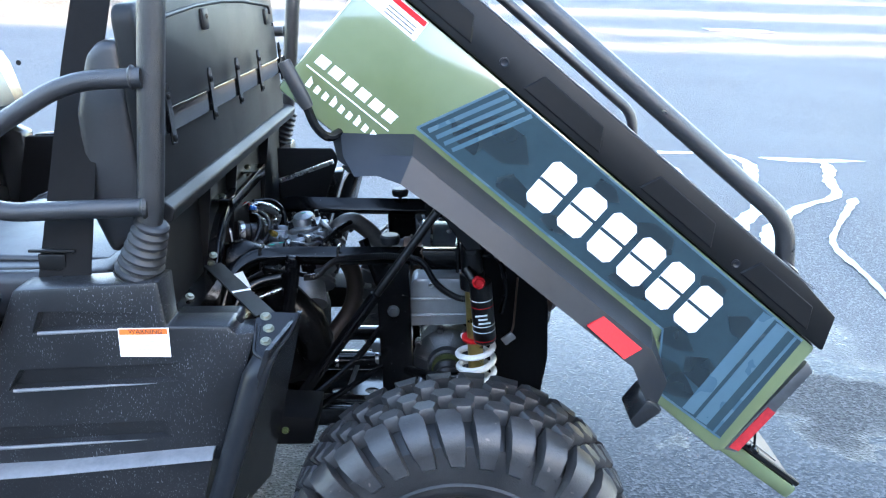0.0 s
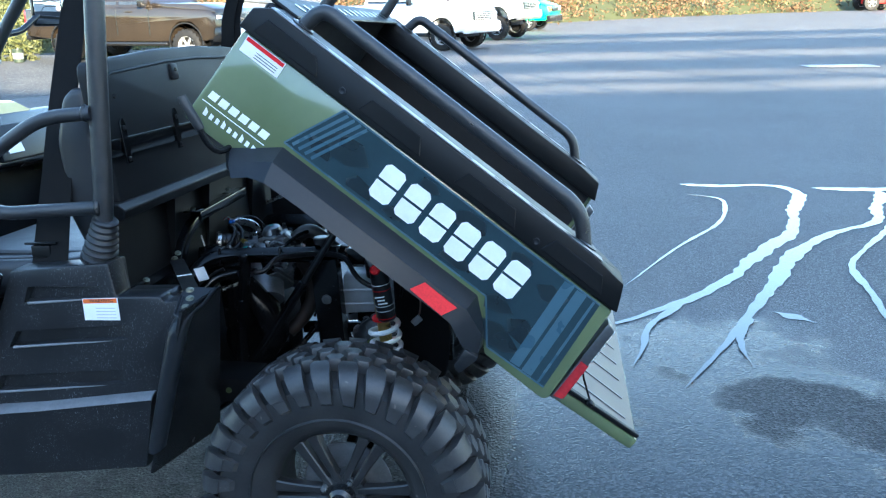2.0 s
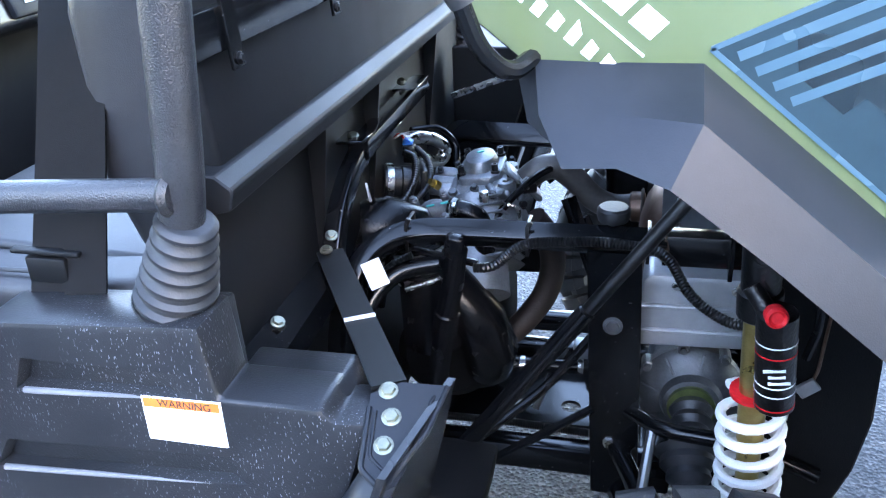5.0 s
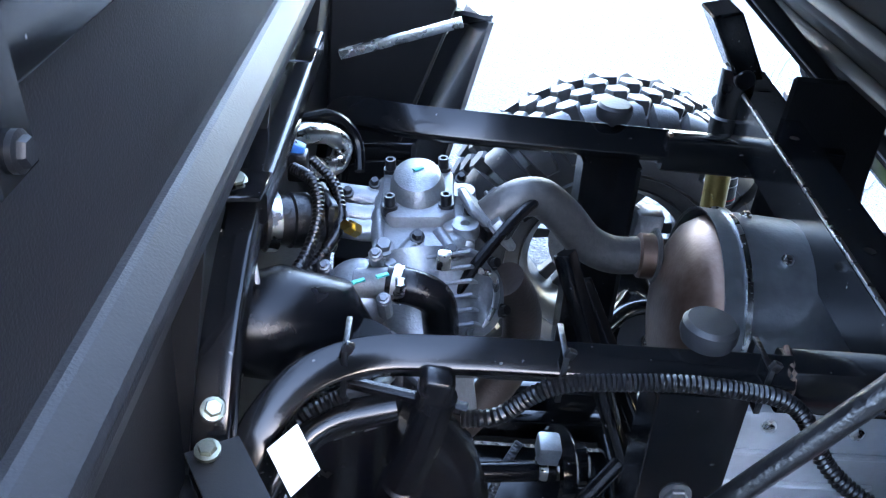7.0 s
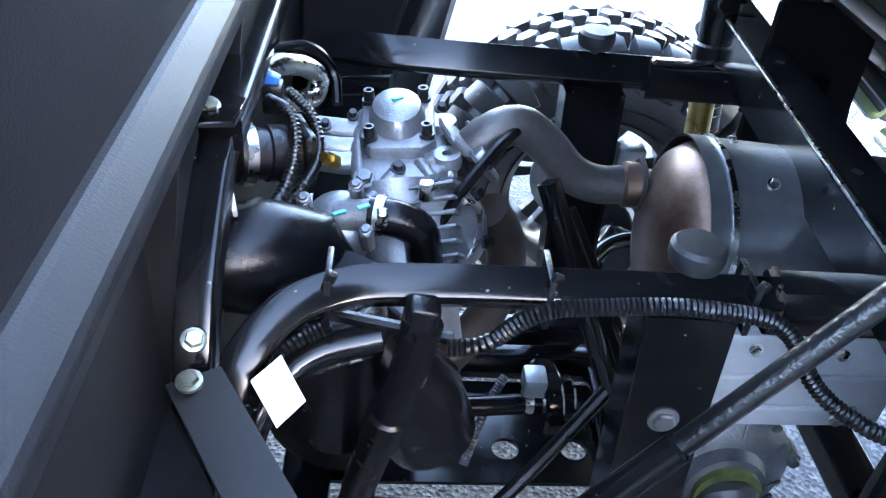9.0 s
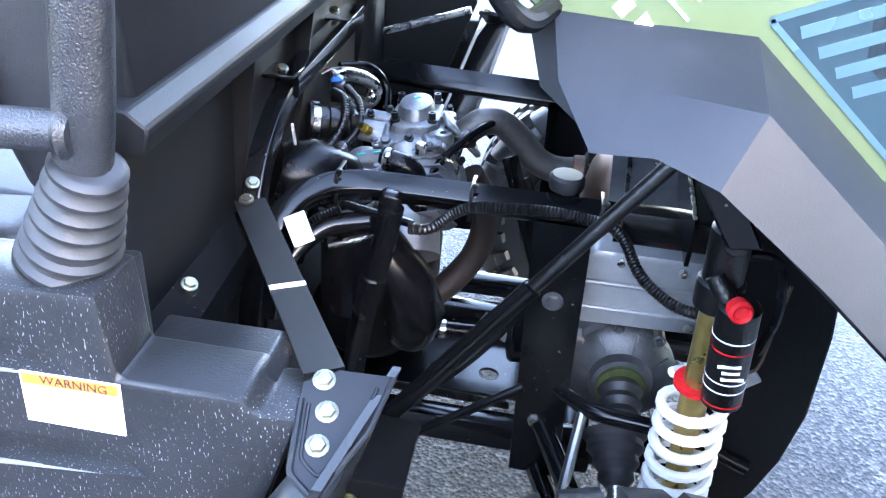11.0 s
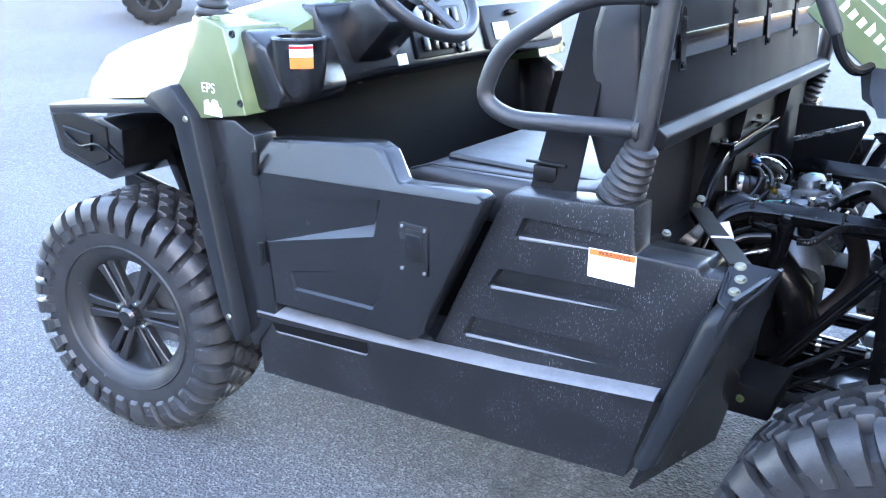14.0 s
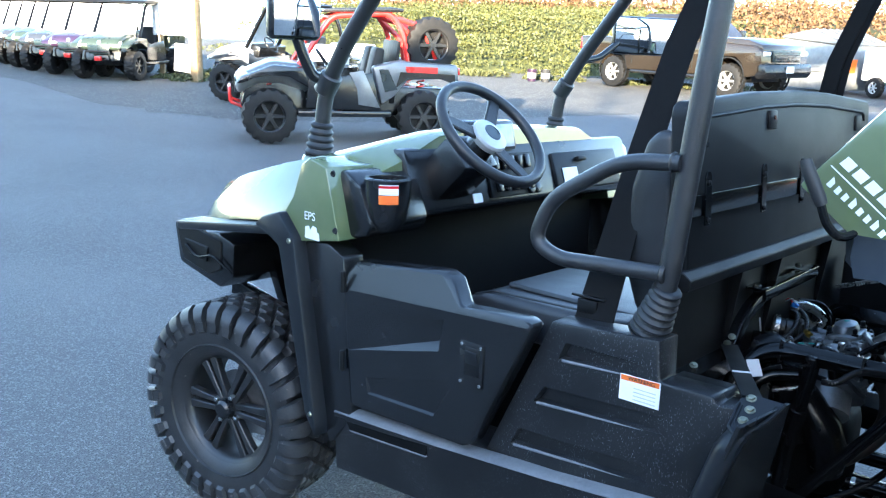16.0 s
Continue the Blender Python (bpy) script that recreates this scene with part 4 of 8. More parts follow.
for flip in (False, True):
    f = yside(flip)
    bm = prism(B(), [(-0.735, 0.905), (-0.479, 0.922), (-0.472, 0.838), (-0.36, 0.84), (-0.35, 0.826), (-0.312, 0.83), (-0.392, 0.57), (-0.909, 0.53)], f(0.086), f(0.16), "y", 0.007)
    q = 1 if not flip else -1
    SLOTS = (((-0.713, 0.822), (-0.5, 0.835), (-0.49, 0.866), (-0.696, 0.865)), ((-0.772, 0.708), (-0.445, 0.731), (-0.435, 0.77), (-0.745, 0.752)), ((-0.829, 0.588), (-0.47, 0.616), (-0.46, 0.655), (-0.807, 0.634)))
    bm = carve(bm, [[(*a, a[0] + 0.008, a[1] + 0.007, 0.016), (*z, z[0] - 0.03, z[1] + 0.005, 0.011), (*c, c[0] - 0.03, c[1] - 0.003, 0.005), (*d, d[0] + 0.006, d[1] - 0.003, 0.014)] for a, z, c, d in SLOTS], f(0.086), q)
    prism(bm, [(-0.732, 0.7), (-0.732, 0.902), (-0.479, 0.9195), (-0.471, 0.7)], f(0.12), f(0.17), "y", 0.005)
    prism(bm, [(-0.474, 0.79), (-0.474, 0.8365), (-0.36, 0.8385), (-0.345, 0.8265), (-0.335, 0.79)], f(0.13), f(0.195), "y", 0.004)
    panel = part("rear_side_panel", bm, PANEL_PLASTIC, utv, "black plastic rear side panel with water droplets")
    # thin pale tubes draw the sky glint along each slot's lower edge
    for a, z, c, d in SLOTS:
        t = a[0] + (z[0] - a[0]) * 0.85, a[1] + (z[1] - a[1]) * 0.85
        part("slot_glint", tube(B(), [(a[0] + 0.012, f(0.0865), a[1] + 0.001), ((a[0] + t[0]) / 2, f(0.0862), (a[1] + t[1]) / 2 + 0.0005), (t[0], f(0.087), t[1])], [0.0038, 0.0032, 0.001], 8), LEDGE_SHEEN, panel, "pale line for the sky glint on the slot's lower edge")
    bm = B()
    rings = []
    SILL = ((-1.43, -1.395, 0.042, 0.509, 0.312), (-1.2, -1.2, 0.043, 0.522, 0.33), (-1.02, -1.02, 0.045, 0.534, 0.345), (-0.7, -0.7, 0.055, 0.559, 0.37), (-0.452, -0.4, 0.056, 0.594, 0.394))
    for x0, x1, y, zt, zb in SILL:
        rings.append([(x1, f(0.12), zt + 0.012), (x1, f(y + 0.012), zt + 0.002), (x1, f(y), zt - 0.006), (x0, f(0.085), zb), (x0, f(0.2), zb - 0.005), (x1, f(0.2), zt + 0.014)])
    loft(bm, rings)
    bevel(bm, [e for e in bm.edges if e.calc_face_angle(0) > 0.5], 0.004, 2)
    sill = part("sill", bm, PANEL_PLASTIC, utv, "black plastic sill below the door")
    # the sill's top edge, with its sky sheen put into the colour
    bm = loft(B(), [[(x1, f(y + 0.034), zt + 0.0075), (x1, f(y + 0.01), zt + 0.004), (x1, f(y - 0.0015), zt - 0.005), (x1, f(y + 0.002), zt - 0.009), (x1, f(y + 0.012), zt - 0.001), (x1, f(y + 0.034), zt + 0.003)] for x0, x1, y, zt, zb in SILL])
    part("sill_edge", bm, LEDGE_SHEEN, sill, "top edge of the sill, pale with painted sky sheen")
    # near-black plate stands for the shade inside the slot
    slot = part("sill_slot", solid_of([(x, f(y), z) for y in (0.0462, 0.06) for x, z in ((-1.355, 0.497), (-1.05, 0.518), (-1.055, 0.49), (-1.335, 0.468))], BOX), SHADED_BLACK, sill, "dark plate drawn for the shaded slot along the sill")
    # pale strip for the highlight under the slot
    part("slot_glint", solid_of([(x, f(y), z) for y in (0.0448, 0.056) for x, z in ((-1.335, 0.468), (-1.055, 0.49), (-1.055, 0.486), (-1.33, 0.464))], BOX), LEDGE_SHEEN, slot)
    # door
    DOOR = [(-1.362, 0.90), (-1.335, 0.935), (-1.04, 0.962), (-1.005, 0.95), (-0.952, 0.898), (-0.775, 0.908), (-0.75, 0.895), (-0.905, 0.575), (-0.93, 0.56), (-1.325, 0.545)]
    bm = prism(B(), DOOR, f(0.036), f(0.09), "y", 0.009)
    bm = carve(bm, [[(-1.355, 0.688, -1.345, 0.694, 0.002), (-1.014, 0.77, -1.03, 0.794, 0.019), (-0.993, 0.857, -1.02, 0.852, 0.02), (-1.355, 0.813, -1.345, 0.81, 0.002)],
                    [(-1.262, 0.594, -1.252, 0.602, 0.007), (-1.022, 0.604, -1.03, 0.612, 0.007), (-0.972, 0.69, -0.981, 0.69, 0.005), (-0.985, 0.712, -0.992, 0.707, 0.003), (-1.272, 0.643, -1.264, 0.637, 0.003)]], f(0.036), q)
    bmesh.ops.bisect_plane(bm, geom=list(bm.verts) + list(bm.edges) + list(bm.faces), plane_co=(-1.0, 0, 0.878), plane_no=(-0.05, 0, 1))
    for v in bm.verts:
        over = v.co.z - (0.878 + 0.05 * (v.co.x + 1.0))
        if over > 1e-4 and v.co.x < -0.97:
            v.co.y += q * over * 0.36
    door = part("door", bm, BLACK_PLASTIC, utv, "black moulded plastic half door, closed", 17)
    h = box(B(), (-0.912, f(0.035), 0.77), (0.07, 0.008, 0.105), b=0.003)
    latch = part("door_handle", h, BLACK_PLASTIC, door, "recessed black door latch")
    part("latch_recess", box(B(), (-0.908, f(0.0305), 0.778), (0.044, 0.003, 0.066), b=0.001), MATT_BLACK, latch)
    part("latch_paddle", box(B(), (-0.908, f(0.0285), 0.786), (0.038, 0.006, 0.036), Matrix.Rotation(radians(14 * q), 4, "X"), 0.003), FLARE_PLASTIC, latch)
    for dx in (-0.028, 0.028):
        for dz in (-0.045, 0.045):
            part("latch_screw", lathe(B(), [(0.004, 0), (0.003, 0.003), (0, 0.003)], 10, along((-0.912 + dx, f(0.031), 0.77 + dz), (-0.912 + dx, f(0.0), 0.77 + dz))), STEEL, latch)
    for zz in (0.88, 0.665):
        hinge = rod(B(), (-1.352, f(0.03), zz - 0.028), (-1.352, f(0.03), zz + 0.028), 0.007, 12, 0.002)
        part("door_hinge", hinge, RAIL_PLASTIC, door)
    # front arch flare and the black panel behind it
    bm = prism(B(), [(-1.7, 0.985), (-1.668, 1.012), (-1.588, 1.036), (-1.525, 0.97), (-1.425, 0.455), (-1.43, 0.425), (-1.475, 0.49), (-1.59, 0.94), (-1.63, 0.96)], f(0.0), f(0.075), "y", 0.009)
    arch = part("front_flare", bm, FLARE_PLASTIC, utv, "dark grey plastic front wheel arch flare")
    bm = prism(B(), [(-2.16, 0.925), (-1.66, 0.985), (-1.6, 1.02), (-1.6, 0.985), (-1.68, 0.955), (-2.15, 0.9)], f(0.03), f(0.2), "y", 0.006)
    part("arch_lip", bm, FLARE_PLASTIC, arch)
    for p in ((-1.54, 0.962), (-1.447, 0.492)):
        part("screw", lathe(B(), [(0.008, 0), (0.006, 0.004), (0, 0.005)], 12, along((p[0], f(0.0), p[1]), (p[0], f(-1), p[1]))), BOLT, arch)
    bm = prism(B(), [(-1.56, 0.96), (-1.43, 0.968), (-1.37, 0.94), (-1.335, 0.57), (-1.33, 0.5), (-1.42, 0.4), (-1.5, 0.6)], f(0.045), f(0.12), "y", 0.008)
    part("front_pillar_panel", bm, BLACK_PLASTIC, utv, "black plastic panel ahead of the door")
    # olive quarter panel and the turret round the front post
    bm = prism(B(), [(-1.625, 1.0), (-1.59, 1.03), (-1.535, 0.958), (-1.372, 0.984), (-1.405, 1.1), (-1.425, 1.17), (-1.49, 1.19), (-1.525, 1.17), (-1.56, 1.08)], f(0.03), f(0.22), "y", 0.014, 3)
    quarter = part("front_quarter", bm, GREEN, utv, "glossy olive green front quarter panel")
    bm = lathe(B(), [(0.09, -0.14), (0.072, -0.05), (0.06, 0.03), (0.053, 0.09), (0.049, 0.098), (0.0, 0.099)], 28, Matrix.Translation((-1.65, f(0.2), 1.075)))
    part("post_turret", bm, GREEN, quarter)
    for x, z in ((-1.395, 1.158), (-1.385, 1.01)):
        part("screw", lathe(B(), [(0.009, 0), (0.007, 0.004), (0.003, 0.002), (0, 0.002)], 14, along((x, f(0.03), z), (x, f(-1), z))), RAIL_PLASTIC, quarter)

# caution label on the near rear panel
stick = part("warning_label", prism(B(), [(-0.557, 0.781), (-0.557, 0.835), (-0.467, 0.837), (-0.467, 0.781)], 0.0835, 0.0855, "y"), WHITE, utv, "white warning label with an orange-red header")
part("label_band", prism(B(), [(-0.555, 0.823), (-0.555, 0.834), (-0.469, 0.836), (-0.469, 0.825)], 0.083, 0.0836, "y"), ORANGE, stick)
for k in range(4):
    part("label_line", prism(B(), [(-0.525, 0.786 + k * 0.008), (-0.525, 0.7885 + k * 0.008), (-0.475, 0.7885 + k * 0.008), (-0.475, 0.786 + k * 0.008)], 0.083, 0.0836, "y"), SILVER, stick)


def writing(name, words, size, at, mat, parent):
    """Letters of the built-in font as a flat mesh of their own."""
    cu = bpy.data.curves.new(name, "FONT")
    cu.body, cu.size, cu.align_x, cu.align_y, cu.extrude = words, size, "CENTER", "CENTER", 0.0002
    ob = new(name, cu)
    dg = bpy.context.evaluated_depsgraph_get()
    me = bpy.data.meshes.new_from_object(ob.evaluated_get(dg))
    bpy.data.objects.remove(ob)
    me.transform(at)
    me.materials.clear()
    me.materials.append(mat)
    t = new(name, me)
    t.parent = parent
    return t


FACE = Matrix.Rotation(radians(90), 4, "X")
writing("label_words", "WARNING", 0.0125, Matrix.Translation((-0.508, 0.0826, 0.8295)) @ FACE, CAMO_DARK, stick)
badge = part("badge_mark", prism(B(), [(-1.507, 0.974), (-1.505, 1.004), (-1.492, 1.008), (-1.486, 0.996), (-1.474, 1.01), (-1.46, 1.006), (-1.458, 0.994), (-1.45, 0.992), (-1.448, 0.972)], 0.0285, 0.0305, "y", 0.0), WHITE, utv, "small white printed mark")
writing("badge_letters", "EPS", 0.032, Matrix.Translation((-1.486, 0.0275, 1.034)) @ FACE @ Matrix.Shear("XY", 4, (0.2, 0.0)), WHITE, badge)

# ---- hood, nose, cabin ----
bm = B()
rings = []
for x, zc, ze, zl, y0 in ((-2.255, 0.93, 0.905, 0.875, 0.2), (-2.22, 0.99, 0.965, 0.89, 0.17), (-2.13, 1.075, 1.04, 0.92, 0.14), (-1.97, 1.128, 1.09, 0.95, 0.11), (-1.75, 1.185, 1.145, 0.98, 0.085),
                      (-1.58, 1.235, 1.182, 1.0, 0.075), (-1.47, 1.262, 1.19, 1.06, 0.08), (-1.405, 1.262, 1.18, 1.13, 0.17), (-1.385, 1.255, 1.172, 1.14, 0.18)):
    half = [(x, y0, zl), (x, y0 + 0.015, (zl + ze) / 2), (x, y0 + 0.07, ze), (x, 0.42, zc - 0.012), (x, 0.62, zc)]
    rings.append(half + mirrored(half)[::-1] + [(x + 0.01, 1.3, zl - 0.01), (x + 0.01, MID, zl - 0.01), (x + 0.01, 0.28, zl - 0.01)])
loft(bm, rings)
hood = part("hood", bm, GREEN, utv, "glossy olive green hood catching the bright sky", 40)
for y in (0.16, 2 * MID - 0.16):
    part("screw", lathe(B(), [(0.008, 0), (0.006, 0.003), (0, 0.004)], 12, along((-1.44, y - 0.006, 1.16), (-1.44, y - 0.1, 1.16))), BOLT, hood)
bm = prism(B(), [(-2.53, 0.845), (-2.5, 0.705), (-2.47, 0.695), (-2.24, 0.65), (-2.16, 0.7), (-2.15, 0.82), (-2.24, 0.845), (-2.49, 0.862)], 0.24, 2 * MID - 0.24, "y", 0.012)
nose = part("front_bumper", bm, BLACK_PLASTIC, utv, "black front bumper and lamp housing")
bm = prism(B(), [(-2.5, 0.83), (-2.46, 0.72), (-2.3, 0.69), (-2.22, 0.72), (-2.22, 0.82), (-2.4, 0.85)], 0.234, 0.242, "y", 0.003, 1)
prism(bm, [(-2.44, 0.8), (-2.42, 0.75), (-2.3, 0.735), (-2.29, 0.79)], 0.226, 0.236, "y", 0.003, 1)
part("lamp_frame", bm, RAIL_PLASTIC, nose)
part("lamp_lens", prism(B(), [(-2.27, 0.865), (-2.25, 0.85), (-2.15, 0.865), (-2.14, 0.885)], 0.2, 0.5, "y", 0.004, 1), LENS_CLEAR, nose, "clear headlamp edge")
bm = tube(B(), [(-2.42, 0.222, 0.78), (-2.35, 0.22, 0.745), (-2.25, 0.22, 0.77), (-2.15, 0.23, 0.72)], 0.005, 8, 0.03)
part("lamp_wire", bm, HOSE, nose)
bm = B()
for y in (0.42, 1.16):
    bar(bm, [(-2.4, y, 0.6), (-1.4, y, 0.42)], 0.04, 0.06)
    bar(bm, [(-2.22, y, 0.82), (-2.05, y, 0.5)], 0.03, 0.04)
    bar(bm, [(-1.95, y, 0.86), (-1.9, y, 0.45)], 0.03, 0.04)
box(bm, (-1.9, MID, 0.55), (0.5, 0.7, 0.4), b=0.03)
for f in (yside(False), yside(True)):
    for x, z in ((-2.05, 0.42), (-1.8, 0.42), (-2.03, 0.52)):
        tube(bm, [(x, f(0.46), z), (-1.93, f(0.22), z - 0.04)], 0.016, 10)
    rod(bm, (-1.93, f(0.45), 0.88), (-1.9, f(0.3), 0.42), 0.03, 14)
part("front_chassis", bm, FRAME_PAINT, utv, "black front frame and suspension")
# cowl, dash, floor
bm = prism(B(), [(-1.5, 1.17), (-1.42, 1.212), (-1.38, 1.21), (-1.325, 1.04), (-1.34, 1.02), (-1.5, 0.98)], 0.27, 2 * MID - 0.14, "y", 0.012)
prism(bm, [(-1.47, 1.16), (-1.4, 1.162), (-1.345, 1.13), (-1.3, 1.03), (-1.32, 0.995), (-1.46, 0.97)], 0.075, 0.3, "y", 0.015)
dash = part("dashboard", bm, BLACK_PLASTIC, utv, "black plastic dashboard")
bm = lathe(B(), [(0.0, -0.14), (0.028, -0.135), (0.048, -0.11), (0.06, -0.05), (0.063, 0.0), (0.06, 0.004), (0.05, 0.004), (0.048, -0.05), (0.0, -0.05)], 28, Matrix.Translation((-1.3, 0.135, 1.148)))
cup = part("cup_holder", bm, BLACK_PLASTIC, dash, "round black cup holder pod")


def curved_label(z0, z1, mat, r=0.0642):
    t = B()
    a0, a1 = radians(-66), radians(-20)
    pts = [(r * math.cos(a0 + (a1 - a0) * k / 6), r * math.sin(a0 + (a1 - a0) * k / 6)) for k in range(7)]
    loft(t, [[(-1.3 + x, 0.135 + y, z0), (-1.3 + x, 0.135 + y, z1), (-1.3 + x * 0.985, 0.135 + y * 0.985, z1), (-1.3 + x * 0.985, 0.135 + y * 0.985, z0)] for x, y in pts])
    return part("cup_label", t, mat, cup)


curved_label(1.114, 1.14, WHITE)
curved_label(1.131, 1.1375, RED, 0.0646)
curved_label(1.09, 1.1125, ORANGE)
console = part("switch_panel", box(B(), (-1.346, 0.725, 1.118), (0.012, 0.25, 0.135), Matrix.Rotation(radians(-19), 4, "Y"), 0.006), RAIL_PLASTIC, dash, "switch panel with rockers")
for k in range(5):
    for row, dz in enumerate((0.035, -0.03)):
        s = box(B(), (-1.334 - dz * 0.34, 0.635 + k * 0.04, 1.122 + dz), (0.016, 0.024, 0.042), Matrix.Rotation(radians(-19 + 8 * (k % 2)), 4, "Y"), 0.004)
        part("rocker_switch", s, BLACK_PLASTIC, console)
for k in range(2):
    part("socket", lathe(B(), [(0.017, 0), (0.017, 0.01), (0.012, 0.012), (0, 0.012)], 18, along((-1.325, 0.795 + k * 0.035, 1.07), (-1.0, 0.795 + k * 0.035, 1.18))), BLACK_PLASTIC, console)
g = part("gauge_pod", prism(B(), [(-1.45, 1.2), (-1.42, 1.285), (-1.385, 1.285), (-1.36, 1.19)], 0.53, 0.77, "y", 0.015), BLACK_PLASTIC, dash)
part("gauge_glass", box(B(), (-1.369, 0.65, 1.238), (0.006, 0.19, 0.07), Matrix.Rotation(radians(-15), 4, "Y"), 0.001), GAUGE, g, "pale gauge display")
gl = part("glove_box", box(B(), (-1.346, 1.15, 1.11), (0.02, 0.4, 0.13), Matrix.Rotation(radians(-19), 4, "Y"), 0.008), FLARE_PLASTIC, dash, "dark glove box lid")
part("glove_label", box(B(), (-1.328, 1.03, 1.1), (0.003, 0.085, 0.05), Matrix.Rotation(radians(-19), 4, "Y")), WHITE, gl)
part("glove_latch", box(B(), (-1.34, 1.1, 1.15), (0.02, 0.05, 0.015), Matrix.Rotation(radians(-19), 4, "Y"), 0.004), RAIL_PLASTIC, gl)
part("small_label", box(B(), (-1.3295, 0.54, 1.06), (0.003, 0.04, 0.028), Matrix.Rotation(radians(-19), 4, "Y")), WHITE, dash)
# steering column and wheel
COL = along((-1.2, 0.43, 1.265), (-1.2 + 0.72, 0.43, 1.265 + 0.69))
bm = B()
tube(bm, [(-1.21, 0.43, 1.255), (-1.3, 0.43, 1.17), (-1.4, 0.43, 1.08)], [0.035, 0.05, 0.06], 14)
box(bm, (-1.31, 0.42, 1.16), (0.16, 0.15, 0.12), Matrix.Rotation(radians(-44), 4, "Y"), 0.02)
column = part("steering_column", bm, BLACK_PLASTIC, utv, "black steering column shroud")
bm = B()
lathe(bm, [(0.168 + 0.0155 * math.cos(a), 0.0155 * math.sin(a)) for a in [2 * math.pi * k / 12 for k in range(12)]], 48, closed=True)
for a in (35, 145, 270):
    m = Matrix.Rotation(radians(a), 4, "Z")
    t = B()
    prism(t, [(0.03, -0.022), (0.165, -0.017), (0.165, 0.017), (0.03, 0.022)], -0.03, -0.018, "z", 0.004, 1)
    t.transform(m @ Matrix.Rotation(radians(-6), 4, "Y"))
    absorb(bm, t)
bm.transform(COL @ pose(0, 0, 0, 0, 0, 12))
sw = part("steering_wheel", bm, VINYL, column, "three-spoke black steering wheel")
bm = lathe(B(), [(0.0, 0.004), (0.034, 0.004), (0.052, -0.004), (0.055, -0.012), (0.05, -0.03), (0.0, -0.03)], 28)
bm.transform(COL)
part("wheel_boss", bm, SILVER, sw, "silver horn boss")
bm = lathe(B(), [(0.0, 0.006), (0.026, 0.0055), (0.027, 0.0035)], 24)
bm.transform(COL)
part("horn_button", bm, CAMO_DARK, sw)
# black floor, side liner and seat box, darkened further for the cabin's shade
part("floor_pan", prism(B(), [(-1.5, 0.36), (-0.5, 0.36), (-0.5, 0.4), (-1.46, 0.4), (-1.49, 1.02), (-1.55, 1.02)], 0.16, 2 * MID - 0.16, "y", 0.005), SHADED_BLACK, utv, "black floor pan and toe board")
part("cabin_side_liner", prism(B(), [(-1.45, 0.55), (-0.75, 0.55), (-0.75, 0.9), (-0.95, 0.895), (-1.02, 0.94), (-1.36, 0.93)], 2 * MID - 0.13, 2 * MID - 0.1, "y", 0.006), SHADED_BLACK, utv)
part("seat_box", prism(B(), [(-1.0, 0.38), (-0.52, 0.38), (-0.52, 0.82), (-1.02, 0.8)], 0.2, 2 * MID - 0.2, "y", 0.01), SHADED_BLACK, utv)
for y0, y1 in ((0.17, 0.77), (0.81, 1.41)):
    bm = prism(B(), [(-1.07, 0.835), (-1.06, 0.875), (-1.0, 0.9), (-0.72, 0.905), (-0.6, 0.915), (-0.56, 0.86), (-0.56, 0.81), (-1.04, 0.80)], y0, y1, "y", 0.022, 3)
    cushion = part("seat_cushion", bm, VINYL, utv, "black vinyl seat cushion")
    part("piping", tube(B(), [(-1.03, y0 + 0.012, 0.888), (-0.98, y0 + 0.02, 0.905), (-0.65, y0 + 0.02, 0.913)], 0.003, 8), VINYL, cushion)
    part("seat_inset", prism(B(), [(-0.99, y0 + 0.09), (-0.99, y1 - 0.09), (-0.62, y1 - 0.07), (-0.62, y0 + 0.07)], 0.898, 0.914, "z", 0.008, 3), VINYL, cushion)
    bm = prism(B(), [(-0.6, 0.93), (-0.635, 1.02), (-0.638, 1.2), (-0.61, 1.3), (-0.585, 1.325), (-0.545, 1.325), (-0.525, 0.98)], y0 + 0.03, y1 - 0.03, "y", 0.025, 3)
    part("seat_back", bm, VINYL, utv, "grey-black vinyl backrest")

# ---- panel behind the seats ----
OUTL = [(0.2, 1.036), (0.191, 1.362), (0.197, 1.38), (0.213, 1.389), (0.55, 1.41), (MID, 1.415)]
outline = OUTL + [(2 * MID - y, z) for y, z in OUTL[:-1]][::-1]
LEAN = Matrix.Translation((-0.485, 0, 1.05)) @ Matrix.Rotation(radians(-4.5), 4, "Y") @ Matrix.Translation((0.46, 0, -1.05))
bm = prism(B(), outline, -0.505, -0.465, "x", 0.008, 3, LEAN)
back = part("seat_back_panel", bm, MATT_BLACK, utv, "black moulded panel behind the seats")
# raised border that leaves the field recessed
inner = [(MID + (y - MID) * 0.9, 1.055 + (z - 1.055) * 0.9) for y, z in outline]
bm = tube(B(), [(-0.464, y, z) for y, z in inner[1:-1]], 0.0045, 8)
bm.transform(LEAN)
part("panel_crease", bm, MATT_BLACK, back)
for y in (0.62, 1.27):
    bm = box(B(), (-0.4635, y, 1.345 if y < 1 else 1.325), (0.012, 0.045, 0.045), b=0.005)
    bm.transform(LEAN)
    part("panel_boss", bm, MATT_BLACK, back)
for y, z in ((0.26, 1.3), (0.62, 1.35), (1.32, 1.3)):
    bm = lathe(B(), [(0.006, 0), (0.005, 0.004), (0, 0.004)], 10, along((-0.459, y, z), (0, y, z)))
    bm.transform(LEAN)
    part("screw", bm, FRAME_PAINT, back)
bm = bar(B(), [(-0.458, 0.16, 1.178), (-0.458, 2 * MID - 0.16, 1.178)], 0.014, 0.044)
bm.transform(LEAN)
